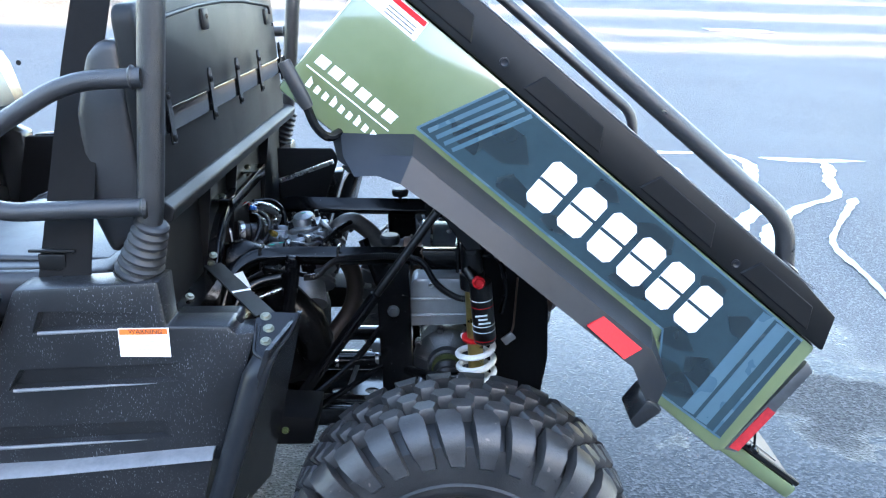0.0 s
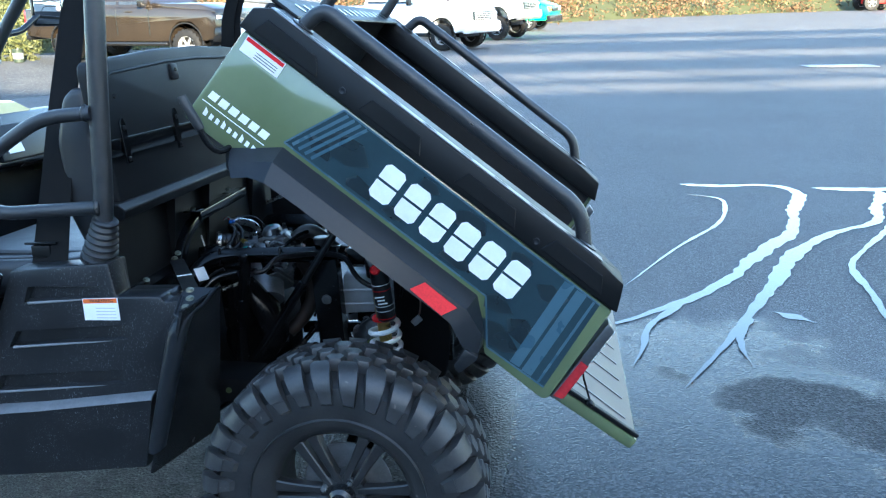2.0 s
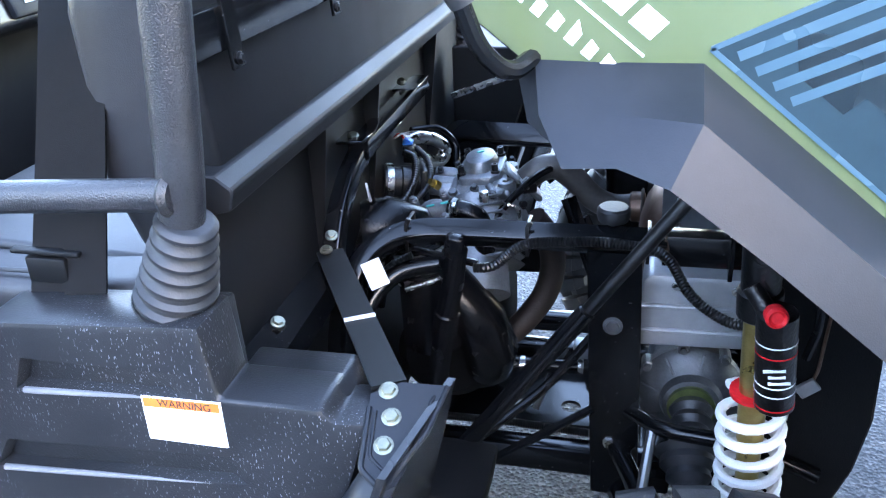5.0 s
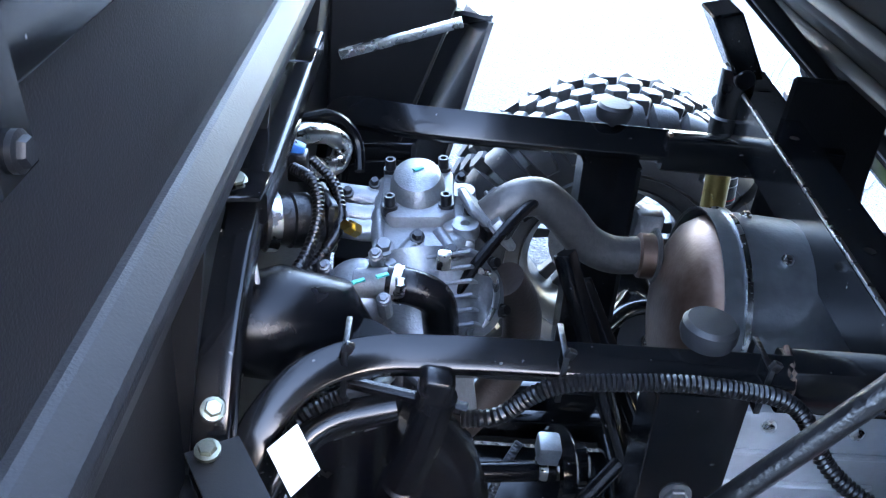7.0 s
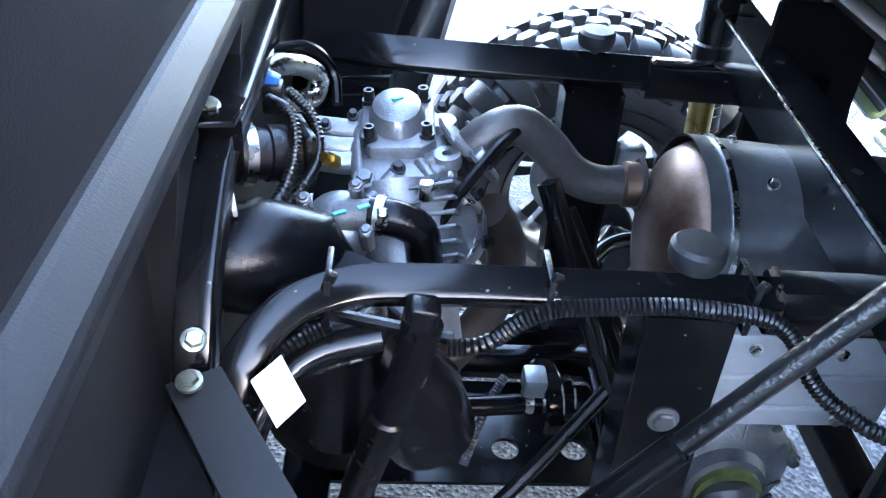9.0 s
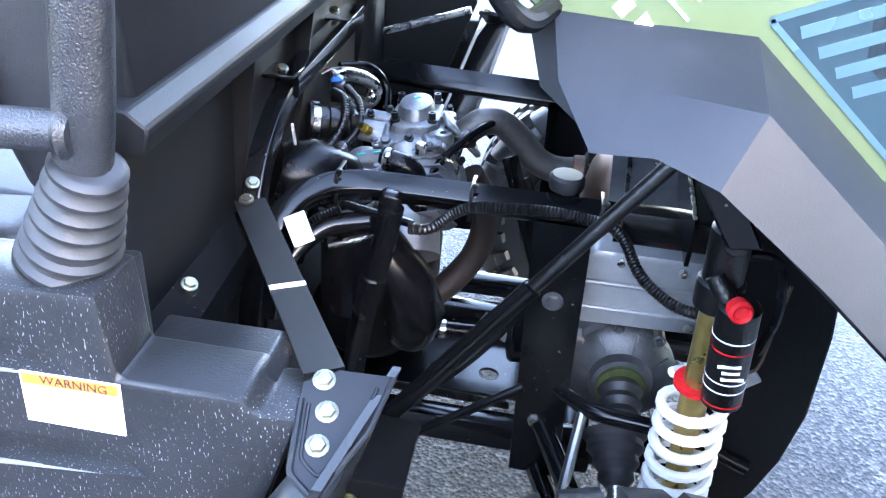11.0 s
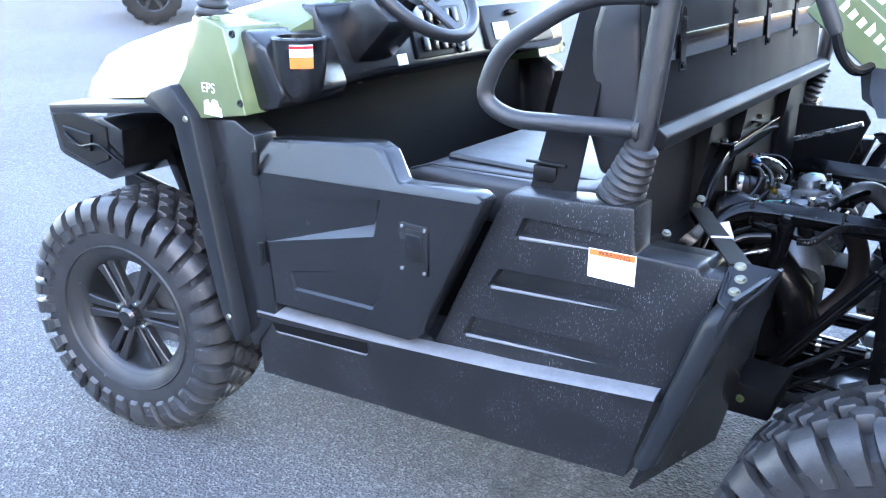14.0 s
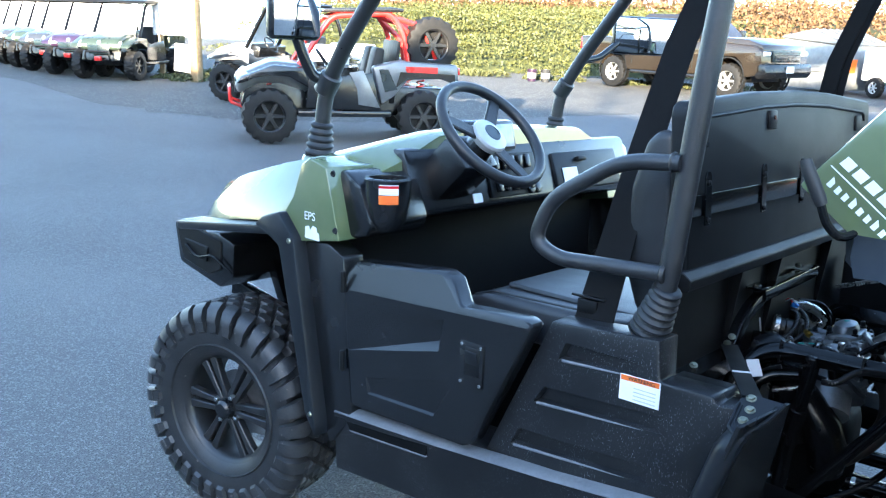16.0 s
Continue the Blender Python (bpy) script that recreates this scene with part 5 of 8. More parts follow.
strap = part("back_bar", bm, FRAME_PAINT, back, "black flat steel bar")
for y in (0.252, 0.545, MID, 1.035, 1.33):
    bm = B()
    prism(bm, [(y - 0.013, 1.135), (y + 0.013, 1.135), (y + 0.013, 1.235), (y + 0.006, 1.246), (y - 0.006, 1.246), (y - 0.013, 1.235)], -0.4505, -0.446, "x", 0.001, 1)
    bm.transform(LEAN)
    strapv = part("hinge_strap", bm, FRAME_PAINT, strap)
    for z in (1.145, 1.222):
        t = B()
        hexbolt(t, (-0.446, y, z), (1, 0, 0), 0.005, 0.005)
        t.transform(LEAN)
        part("bolt", t, RAIL_PLASTIC, strapv)

# ---- firewall and its flange ----
bm = prism(B(), [(0.135, 0.36), (2 * MID - 0.135, 0.36), (2 * MID - 0.135, 1.04), (0.135, 1.04)], -0.53, -0.515, "x", 0.003, 1)
fire = part("firewall", bm, MATT_BLACK, utv, "black firewall behind the seats")
bm = prism(B(), [(-0.515, 0.995), (-0.471, 1.008), (-0.466, 1.028), (-0.4675, 1.033), (-0.484, 1.0455), (-0.515, 1.0475)], 0.172, 2 * MID - 0.13, "y", 0.002, 1)
part("firewall_flange", bm, MATT_BLACK, fire, "sheet-metal flange along the firewall's top", 15)
for y in (0.48, 0.72, 1.1):
    part("firewall_rib", prism(B(), [(-0.515, 0.75), (-0.515, 1.0), (-0.485, 1.0)], y, y + 0.006, "y"), RAIL_PLASTIC, fire)

# ---- roll cage ----
def cage_side(flip):
    f = yside(flip)
    bm = tube(B(), [(-0.53, f(0.137), 0.9), (-0.491, f(0.121), 1.03), (-0.45, f(0.125), 1.48), (-0.42, f(0.17), 1.9), (-0.5, f(0.22), 1.97), (-1.15, f(0.22), 1.97), (-1.55, f(0.2), 1.485), (-1.63, f(0.2), 1.36), (-1.655, f(0.2), 1.15)],
              0.0228, 18, 0.09)
    post = part("cage_tube", bm, TUBE_PAINT, utv, "black textured roll cage tube")
    for a, q, n, r in (((-0.53, f(0.137), 0.918), (-0.489, f(0.121), 1.022), 7, (0.042, 0.028)), ((-1.656, f(0.2), 1.172), (-1.642, f(0.2), 1.27), 5, (0.041, 0.03))):
        prof = [(r[0] * 1.05, 0.0), (r[0] * 1.05, 0.004)]
        length = (Vector(q) - Vector(a)).length
        for k in range(n):
            rr = r[0] + (r[1] - r[0]) * (k + 0.5) / n
            h = length * (k + 0.1) / n
            prof += [(rr * 0.93, h + 0.002), (rr * 1.06, h + length * 0.35 / n), (rr * 1.06, h + length * 0.6 / n), (rr * 0.92, h + length * 0.85 / n)]
        prof.append((r[1] * 0.85, length))
        part("bellows", lathe(B(), prof, 24, along(a, q)), BOOT, post, "ribbed rubber boot at the tube's foot")
    collar = B()
    rod(collar, (-1.635, f(0.2), 1.355), (-1.6, f(0.2), 1.405), 0.032, 18, 0.004)
    part("cage_joint", collar, TUBE_PAINT, post)
    bm = tube(B(), [(-0.478, f(0.105), 1.272), (-0.6, f(0.095), 1.266), (-0.755, f(0.08), 1.17), (-0.79, f(0.08), 1.075), (-0.73, f(0.085), 1.045), (-0.49, f(0.108), 1.052)], 0.0165, 14, 0.055)
    grab = part("grab_hoop", bm, TUBE_PAINT, post, "bent black grab hoop beside the seat")
    for z in (1.272, 1.052):
        part("weld", lathe(B(), [(0.016, 0), (0.021, 0.006), (0.016, 0.012)], 14, along((-0.5, f(0.106), z), (-0.47, f(0.106), z))), TUBE_PAINT, grab)
    return post


cage_near = cage_side(False)
cage_far = cage_side(True)
part("cage_cross_tube", tube(B(), [(-0.425, 0.175, 1.86), (-0.425, 2 * MID - 0.175, 1.86)], 0.0228, 16), TUBE_PAINT, utv)
part("cage_front_tube", tube(B(), [(-1.15, 0.22, 1.965), (-1.15, 2 * MID - 0.22, 1.965)], 0.0228, 16), TUBE_PAINT, utv)
# mirrors on the front posts
bm = tube(B(), [(-1.625, 0.195, 1.385), (-1.645, 0.165, 1.4), (-1.652, 0.14, 1.45), (-1.66, 0.12, 1.505)], 0.016, 12, 0.02)
m1 = part("mirror_arm", bm, BLACK_PLASTIC, cage_near)
part("mirror_shell", box(B(), (-1.66, 0.11, 1.56), (0.05, 0.15, 0.13), Matrix.Rotation(radians(-18), 4, "Z"), 0.018, 3), BLACK_PLASTIC, m1)
part("mirror_glass", box(B(), (-1.6335, 0.101, 1.56), (0.003, 0.13, 0.11), Matrix.Rotation(radians(-18), 4, "Z"), 0.001), MIRROR, m1)
bm = tube(B(), [(-1.545, 2 * MID - 0.2, 1.485), (-1.53, 1.48, 1.5), (-1.5, 1.58, 1.57)], 0.012, 12, 0.03)
m2 = part("mirror_arm", bm, BLACK_PLASTIC, cage_far)
part("mirror_shell", box(B(), (-1.44, 1.66, 1.59), (0.03, 0.27, 0.145), Matrix.Rotation(radians(-38), 4, "Z"), 0.01), BLACK_PLASTIC, m2)
part("mirror_glass", box(B(), (-1.4275, 1.65, 1.59), (0.003, 0.255, 0.13), Matrix.Rotation(radians(-38), 4, "Z"), 0.001), MIRROR, m2, "wide rear-view mirror")
# seat belts
for f in (yside(False), yside(True)):
    bm = B()
    loft(bm, [[(x, f(y), z), (x + 0.05, f(y + 0.004), z + 0.004), (x + 0.05, f(y + 0.007), z + 0.004), (x, f(y + 0.003), z)] for x, y, z in ((-0.718, 0.15, 0.905), (-0.693, 0.2, 1.1), (-0.668, 0.24, 1.28), (-0.625, 0.28, 1.5), (-0.5, 0.3, 1.82))])
    loft(bm, [[(x, f(y), z), (x + 0.05, f(y + 0.004), z + 0.004), (x + 0.05, f(y + 0.007), z + 0.004), (x, f(y + 0.003), z)] for x, y, z in ((-0.672, 0.145, 0.905), (-0.66, 0.195, 1.1), (-0.645, 0.235, 1.28), (-0.605, 0.276, 1.5), (-0.485, 0.3, 1.82))])
    belt = part("seat_belt", bm, WEBBING, utv, "black doubled seat belt webbing")
    bm = box(B(), (-0.69, f(0.158), 0.935), (0.05, 0.016, 0.03), b=0.003)
    box(bm, (-0.69, f(0.158), 0.955), (0.085, 0.012, 0.006), b=0.002)
    part("belt_guide", bm, RAIL_PLASTIC, belt)

# ---- rear chassis ----
for f in (yside(False), lambda y: 1.63 - y):
    bm = bar(B(), [(-0.49, f(0.455), 0.6), (-0.488, f(0.463), 0.7), (-0.474, f(0.503), 0.775), (-0.44, f(0.548), 0.806), (-0.385, f(0.576), 0.811), (-0.3, f(0.582), 0.811), (-0.03, f(0.587), 0.811)], 0.03, 0.04, 0.05)
    frame_tube = part("frame_tube", bm, FRAME_PAINT, utv, "glossy black bent frame tube")
    if f(0) == 0:
        chassis = frame_tube
    part("rear_rail", bar(B(), [(-0.035, f(0.587), 0.806), (0.2, f(0.59), 0.806)], 0.036, 0.048), FRAME_PAINT, frame_tube)
    bm = tube(B(), [(-0.47, f(0.48), 0.64), (-0.462, f(0.515), 0.715), (-0.425, f(0.555), 0.752), (-0.36, f(0.568), 0.762)], 0.014, 14, 0.04)
    part("lower_tube", bm, FRAME_PAINT, frame_tube)
for f in (yside(False), lambda y: 1.63 - y):
    q = 1 if f(0) == 0 else -1
    part("frame_weld", tube(B(), [(-0.032, f(0.571), 0.79), (-0.03, f(0.57), 0.81), (-0.032, f(0.572), 0.826), (-0.03, f(0.6), 0.8325)], [0.003, 0.0045, 0.004, 0.003], 8), HEAT, chassis, "rusty weld bead")
    bm = bar(B(), [(-0.5, f(0.65), 0.36), (0.21, f(0.65), 0.36)], 0.04, 0.05)
    part("lower_rail", bm, FRAME_PAINT, chassis)
    bm = prism(B(), [(-0.12, 0.36), (-0.14, 0.8), (-0.062, 0.8), (-0.045, 0.36)], f(0.566), f(0.573), "y", 0.001, 1)
    for a, z in ((-0.12, -0.14), (-0.051, -0.068)):
        prism(bm, [(a, 0.36), (z, 0.79), (z + 0.006, 0.79), (a + 0.006, 0.36)], f(0.572), f(0.615), "y")
    post = part("side_upright", bm, FRAME_PAINT, chassis, "black folded steel upright")
    part("upright_bolt", hexbolt(B(), (-0.098, f(0.566), 0.68), (0, -q, 0), 0.011, 0.007), SHIELD, post)
    part("rear_upright", bar(B(), [(0.19, f(0.59), 0.79), (0.19, f(0.6), 0.38)], 0.035, 0.04), FRAME_PAINT, chassis)
part("inner_brace", bar(B(), [(-0.19, (0.8), 0.785), (-0.094, (0.72), 0.565), (-0.06, (0.69), 0.38)], 0.02, 0.02), FRAME_PAINT, chassis)
part("inner_brace", bar(B(), [(-0.165, (0.8), 0.75), (-0.07, (0.74), 0.58)], 0.018, 0.018), FRAME_PAINT, chassis)
bm = B()
prism(bm, [(0.048, 0.5), (0.1, 0.5), (0.146, 1.22), (0.086, 1.22)], 0.858, 0.864, "z", 0.001, 1)
prism(bm, [(0.048, 0.5), (0.054, 0.5), (0.092, 1.22), (0.086, 1.22)], 0.8, 0.864, "z", 0.001, 1)
xm = part("bed_cross_member", bm, FRAME_PAINT, chassis, "black angle-iron cross member")
part("bright_edge", bar(B(), [(0.0485, 0.505, 0.8645), (0.0865, 1.215, 0.8645)], 0.005, 0.004), STEEL, xm, "bare worn edge of the angle iron")
for y, x in ((0.72, 0.085), (0.98, 0.104)):
    part("bolt_hole", lathe(B(), [(0.006, 0), (0.006, 0.0006), (0, 0.0006)], 14, Matrix.Translation((x, y, 0.8642))), SHADED_BLACK, xm)
for a, z, w, h in (((-0.44, 0.5, 0.38), (-0.44, 1.08, 0.38), 0.06, 0.03), ((-0.02, 0.6, 0.36), (-0.02, 1.03, 0.36), 0.05, 0.03), ((-0.29, 0.92, 0.47), (-0.08, 0.92, 0.475), 0.03, 0.035), ((0.19, 0.62, 0.5), (0.19, 1.01, 0.5), 0.04, 0.05)):
    part("chassis_cross_bar", bar(B(), [a, z], w, h), FRAME_PAINT, chassis)


def punched(outline, z0, z1, holes, r):
    """A flat plate with round holes through it."""
    t = B()
    for x, y in holes:
        lathe(t, [(r, z0 - 0.01), (r, z1 + 0.01)], 20, Matrix.Translation((x, y, 0)))
    return cut(prism(B(), outline, z0, z1, "z"), t)


part("skid_plate", punched([(-0.47, 0.755), (-0.03, 0.765), (-0.03, 0.95), (-0.47, 0.95)], 0.335, 0.341, ((-0.268, 0.817), (-0.176, 0.82), (-0.08, 0.823)), 0.019), FRAME_PAINT, chassis, "black skid plate with round holes")
for y in (0.585, 1.045):
    cap = lathe(B(), [(0.006, 0), (0.006, 0.008), (0.0215, 0.01), (0.024, 0.018), (0.0235, 0.027), (0.02, 0.031), (0, 0.0318)], 24, Matrix.Translation((-0.106, y + 0.003, 0.832)))
    part("rubber_stop", cap, BOOT, chassis, "rubber bump stop")
# brackets at the firewall
bm = bar(B(), [(-0.49, 0.612, 0.922), (-0.4895, 0.98, 0.93)], 0.033, 0.03, 0.0)
upright = part("upper_cross_bar", bm, FRAME_PAINT, chassis, "black cross bar at the firewall")
bm = bar(B(), [(-0.488, 0.455, 0.79), (-0.487, 0.468, 0.825), (-0.4875, 0.5, 0.868), (-0.489, 0.56, 0.902), (-0.492, 0.625, 0.915)], 0.026, 0.03, 0.03)
part("upright_channel", bm, FRAME_PAINT, chassis)
for p, way in (((-0.485, 0.459, 0.85), (0.3, -0.5, 1)), ((-0.497, 0.612, 0.944), (0.3, -0.5, 1)), ((-0.503, 0.9, 0.952), (0.3, -0.5, 1)), ((-0.482, 0.429, 0.842), (0, -0.2, 1)), ((-0.478, 0.252, 0.832), (0.4, -0.3, 1))):
    part("frame_bolt", hexbolt(B(), p, way, 0.0065, 0.006), BOLT, upright)
for y in (0.612, 0.907):
    part("bolt_tab", prism(B(), [(-0.516, y - 0.028), (-0.475, y - 0.022), (-0.472, y + 0.02), (-0.516, y + 0.026)], 0.939, 0.944, "z", 0.001, 1), FRAME_PAINT, upright, "black steel tab with a bolt")
bm = B()
a, z = Vector((-0.482, 0.44, 0.837)), Vector((-0.306, 0.14, 0.843))
n = (z - a).cross(Vector((0, 0, 1))).normalized() * 0.0185
solid(bm, [a - n, a + n, z + n, z - n, a - n - Vector((0, 0, 0.004)), a + n - Vector((0, 0, 0.004)), z + n - Vector((0, 0, 0.004)), z - n - Vector((0, 0, 0.004))],
      [(0, 1, 2, 3), (7, 6, 5, 4), (0, 4, 5, 1), (1, 5, 6, 2), (2, 6, 7, 3), (3, 7, 4, 0)])
strap = part("brace_strap", bm, RAIL_PLASTIC, chassis, "flat black steel brace")
p = a.lerp(z, 0.585)
bm = box(B(), p + Vector((0, 0, 0.001)), (0.006, 0.037, 0.002), Matrix.Rotation(math.atan2(n.y, n.x) - math.pi / 2, 4, "Z"))
part("paint_mark", bm, WHITE, strap)
bm = B()
prism(bm, [(-0.495, 0.13), (-0.45, 0.13), (-0.462, 0.42), (-0.495, 0.42)], 0.822, 0.828, "z")
prism(bm, [(-0.45, 0.13), (-0.444, 0.13), (-0.456, 0.42), (-0.462, 0.42)], 0.79, 0.828, "z")
part("firewall_bracket", bm, FRAME_PAINT, chassis)
# corner gusset, guard tube and splash panel behind the near (and far) side panel
for f in (yside(False), yside(True)):
    bm = B()
    RIM_LINE = [(-0.3201, 0.1237, 0.8395), (-0.2918, 0.1388, 0.8461), (-0.2445, 0.1462, 0.8422), (-0.2548, 0.0975, 0.8211), (-0.2851, 0.033, 0.7957), (-0.31, 0.0472, 0.8062), (-0.3175, 0.1072, 0.8354)]
    n = Vector((0.0006, -0.0029, 0.0066)).normalized()
    n.y = n.y if f(0) == 0 else -n.y
    top = [Vector((x, f(y), z)) for x, y, z in RIM_LINE]
    k = len(top)
    solid(bm, [p + n * 0.001 for p in top] + [p - n * 0.006 for p in top], [tuple(range(k)), tuple(range(2 * k - 1, k - 1, -1))] + [(i, i + k, (i + 1) % k + k, (i + 1) % k) for i in range(k)])
    gus = part("corner_gusset", bm, FLARE_PLASTIC, utv, "grey-black steel gusset with three bolts")
    mid = sum(top, Vector()) / k
    for inset, r in ((0.97, 0.0032), (0.72, 0.002)):
        ring = [mid + (top[i] - mid) * inset + n * 0.001 for i in (2, 3, 4, 5, 6)]
        part("gusset_rim", tube(B(), ring, r, 8, 0.006), FLARE_PLASTIC, gus, "raised rim of the gusset")
    for x, y, zz in ((-0.3026, 0.1273, 0.8424), (-0.2931, 0.1025, 0.8294), (-0.2935, 0.0747, 0.8165)):
        part("gusset_bolt", hexbolt(B(), (x, f(y), zz), n, 0.0075, 0.006), BOLT, gus)
    bm = loft(B(), [[(x - w * 1.1, f(y + 0.004), z + 0.003), (x - w * 0.75, f(y - w * 0.62), z - 0.002), (x, f(y - w * 0.85), z - 0.004), (x + w * 0.75, f(y - w * 0.5), z + 0.002), (x + w, f(y + 0.012), z + 0.008), (x + w * 0.6, f(y + 0.03), z + 0.008), (x - w * 0.7, f(y + 0.03), z + 0.006)]
                    for x, y, z, w in ((-0.288, 0.05, 0.799, 0.021), (-0.306, 0.044, 0.765, 0.0235), (-0.352, 0.05, 0.62, 0.0225), (-0.405, 0.058, 0.455, 0.021))])
    bevel(bm, [e for e in bm.edges if e.calc_face_angle(0) > 0.9], 0.003, 2)
    part("guard_tube", bm, FLARE_PLASTIC, gus, "matt moulding along the panel's rear edge", 60)
    bm = B()
    q = [(-0.275, 0.02, 0.825), (-0.242, 0.165, 0.84), (-0.355, 0.32, 0.39), (-0.428, 0.07, 0.385)]
    solid(bm, [(x, f(y), zz) for x, y, zz in q] + [(x - 0.008, f(y), zz) for x, y, zz in q], [(0, 1, 2, 3), (7, 6, 5, 4), (0, 4, 5, 1), (1, 5, 6, 2), (2, 6, 7, 3), (3, 7, 4, 0)])
    part("splash_panel", bm, BLACK_PLASTIC, gus)
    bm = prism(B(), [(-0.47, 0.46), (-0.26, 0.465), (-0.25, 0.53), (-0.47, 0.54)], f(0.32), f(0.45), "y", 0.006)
    part("lower_splash_box", bm, SHADED_BLACK, utv)

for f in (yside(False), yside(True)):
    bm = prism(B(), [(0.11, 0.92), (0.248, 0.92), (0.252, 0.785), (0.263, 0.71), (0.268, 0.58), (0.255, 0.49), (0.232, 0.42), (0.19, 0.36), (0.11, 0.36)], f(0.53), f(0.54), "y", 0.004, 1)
    part("wheel_liner", bm, SHADED_BLACK, utv, "black plastic wheel-arch liner")
# ---- rear suspension ----
def coil(bm, p, q, r, wire, turns, n=8, seg=18):
    m = along(p, q)
    length = (Vector(q) - Vector(p)).length
    pts = [m @ Vector((r * math.cos(2 * math.pi * k / seg), r * math.sin(2 * math.pi * k / seg), length * k / (seg * turns))) for k in range(int(seg * turns) + 1)]
    return tube(bm, pts, wire, n)


for f in (yside(False), yside(True)):
    top, low = Vector((0.078, f(0.438), 0.885)), Vector((0.107, f(0.468), 0.42))
    axis = (low - top).normalized()
    at = lambda d: top + axis * d
    bm = B()
    rod(bm, at(-0.01), at(0.085), 0.024, 20, 0.003)
    rod(bm, at(0.06), at(0.1), 0.028, 20, 0.003)
    rod(bm, top + Vector((0, -0.03, 0)), top + Vector((0, 0.03, 0)), 0.014, 14, 0.002)
    shock = part("shock_absorber", bm, ENGINE_BLACK, utv, "black shock absorber with a white coil spring")
    part("shock_body", rod(B(), at(0.085), at(0.3), 0.018, 20), GOLD, shock, "gold anodised damper body")
    part("damper_rod", rod(B(), at(0.29), at(0.46), 0.016, 18), GOLD, shock, "gold damper tube inside the spring")
    part("spring_collar", lathe(B(), [(0.019, 0), (0.03, 0), (0.03, 0.006), (0.027, 0.008), (0.019, 0.008)], 24, along(at(0.218), at(0.3))), RED, shock, "red spring collar")
    part("coil_spring", coil(B(), at(0.232), at(0.46), 0.04, 0.0072, 7.0), SPRING, shock, "white coil spring")
    r0, r1 = Vector((0.098, f(0.402), 0.818)), Vector((0.1125, f(0.4125), 0.672))
    bm = rod(B(), r0, r1, 0.0245, 22, 0.004)
    rod(bm, r0 + Vector((-0.03, 0.02 if f(0) == 0 else -0.02, 0.02)), r0 + Vector((0.0, 0, -0.02)), 0.012, 12)
    res = part("shock_reservoir", bm, ENGINE_BLACK, shock, "black remote reservoir with white and red print")
    way = (r1 - r0).normalized()
    for d, mat in ((0.04, WHITE), (0.056, RED), (0.1, WHITE), (0.114, WHITE), (0.136, RED)):
        part("reservoir_ring", rod(B(), r0 + way * d, r0 + way * (d + 0.0018), 0.0249, 22), mat, res)
    q = -1 if f(0) == 0 else 1
    for k, d in enumerate((0.075, 0.084, 0.093)):
        part("print_bar", box(B(), r0 + way * d + Vector((-0.004 + 0.003 * k, q * 0.024, 0)), (0.026 - 0.006 * (k % 2), 0.003, 0.003), Matrix.Rotation(radians(-8), 4, "Y")), WHITE, res)
    kn = r0 + Vector((-0.004, q * 0.016, 0.001))
    part("reservoir_knob", lathe(B(), [(0.0135, -0.006), (0.0135, 0.008), (0.0105, 0.012), (0.007, 0.009), (0, 0.009)], 20, along(kn, kn + Vector((0.1, q, 0.15)))), RED, res, "red adjuster knob")
    part("shock_tower", prism(B(), [(0.012, 0.965), (0.05, 0.975), (0.105, 0.887), (0.068, 0.882)], f(0.4), f(0.465), "y", 0.003, 1), FRAME_PAINT, shock, "folded black steel bracket over the shock")
    part("reservoir_hose", tube(B(), [at(0.03), at(0.03) + Vector((0.06, 0, 0.01)), at(0.1) + Vector((0.075, 0, 0)), at(0.16) + Vector((0.06, 0, 0))], 0.006, 8, 0.03), HOSE, res)
    bm = B()
    for x, z in ((-0.09, 0.46), (0.16, 0.46)):
        tube(bm, [(x, f(0.585), z), (0.06, f(0.27), 0.39)], 0.016, 12)
    for x, z in ((-0.09, 0.37), (0.18, 0.37)):
        tube(bm, [(x, f(0.6), z), (0.06, f(0.27), 0.3)], 0.017, 12)
    rod(bm, (0.06, f(0.2), 0.352), (0.06, f(0.3), 0.352), 0.06, 20, 0.006)
    arm = part("suspension_arm", bm, FRAME_PAINT, utv, "black tubular suspension arms and hub carrier")
    bm = B()
    rod(bm, (0.05, f(0.3), 0.352), (0.02, f(0.56), 0.5), 0.014, 14)
    part("drive_shaft", bm, STEEL, arm)
    prof = [(0.016 + 0.028 * k / 7 + (0.006 if k % 2 else 0), 0.011 * k) for k in range(8)]
    part("axle_boot", lathe(B(), prof, 20, along((0.03, f(0.47), 0.45), (0.02, f(0.56), 0.5))), BOOT, arm)
    part("link_rod", tube(B(), [(-0.03, f(0.53), 0.53), (-0.055, f(0.4), 0.36)], 0.008, 10), SHIELD, arm)
    part("sway_bar", tube(B(), [(-0.09, f(0.6), 0.52), (-0.02, f(0.52), 0.535), (0.1, f(0.5), 0.54), (0.2, f(0.5), 0.5)], 0.012, 12, 0.03), FRAME_PAINT, arm)
    for p in ((-0.095, f(0.57), 0.465), (-0.095, f(0.585), 0.375)):
        part("arm_bolt", hexbolt(B(), p, (0, -1 if f(0) == 0 else 1, 0), 0.01, 0.009), STEEL, arm)
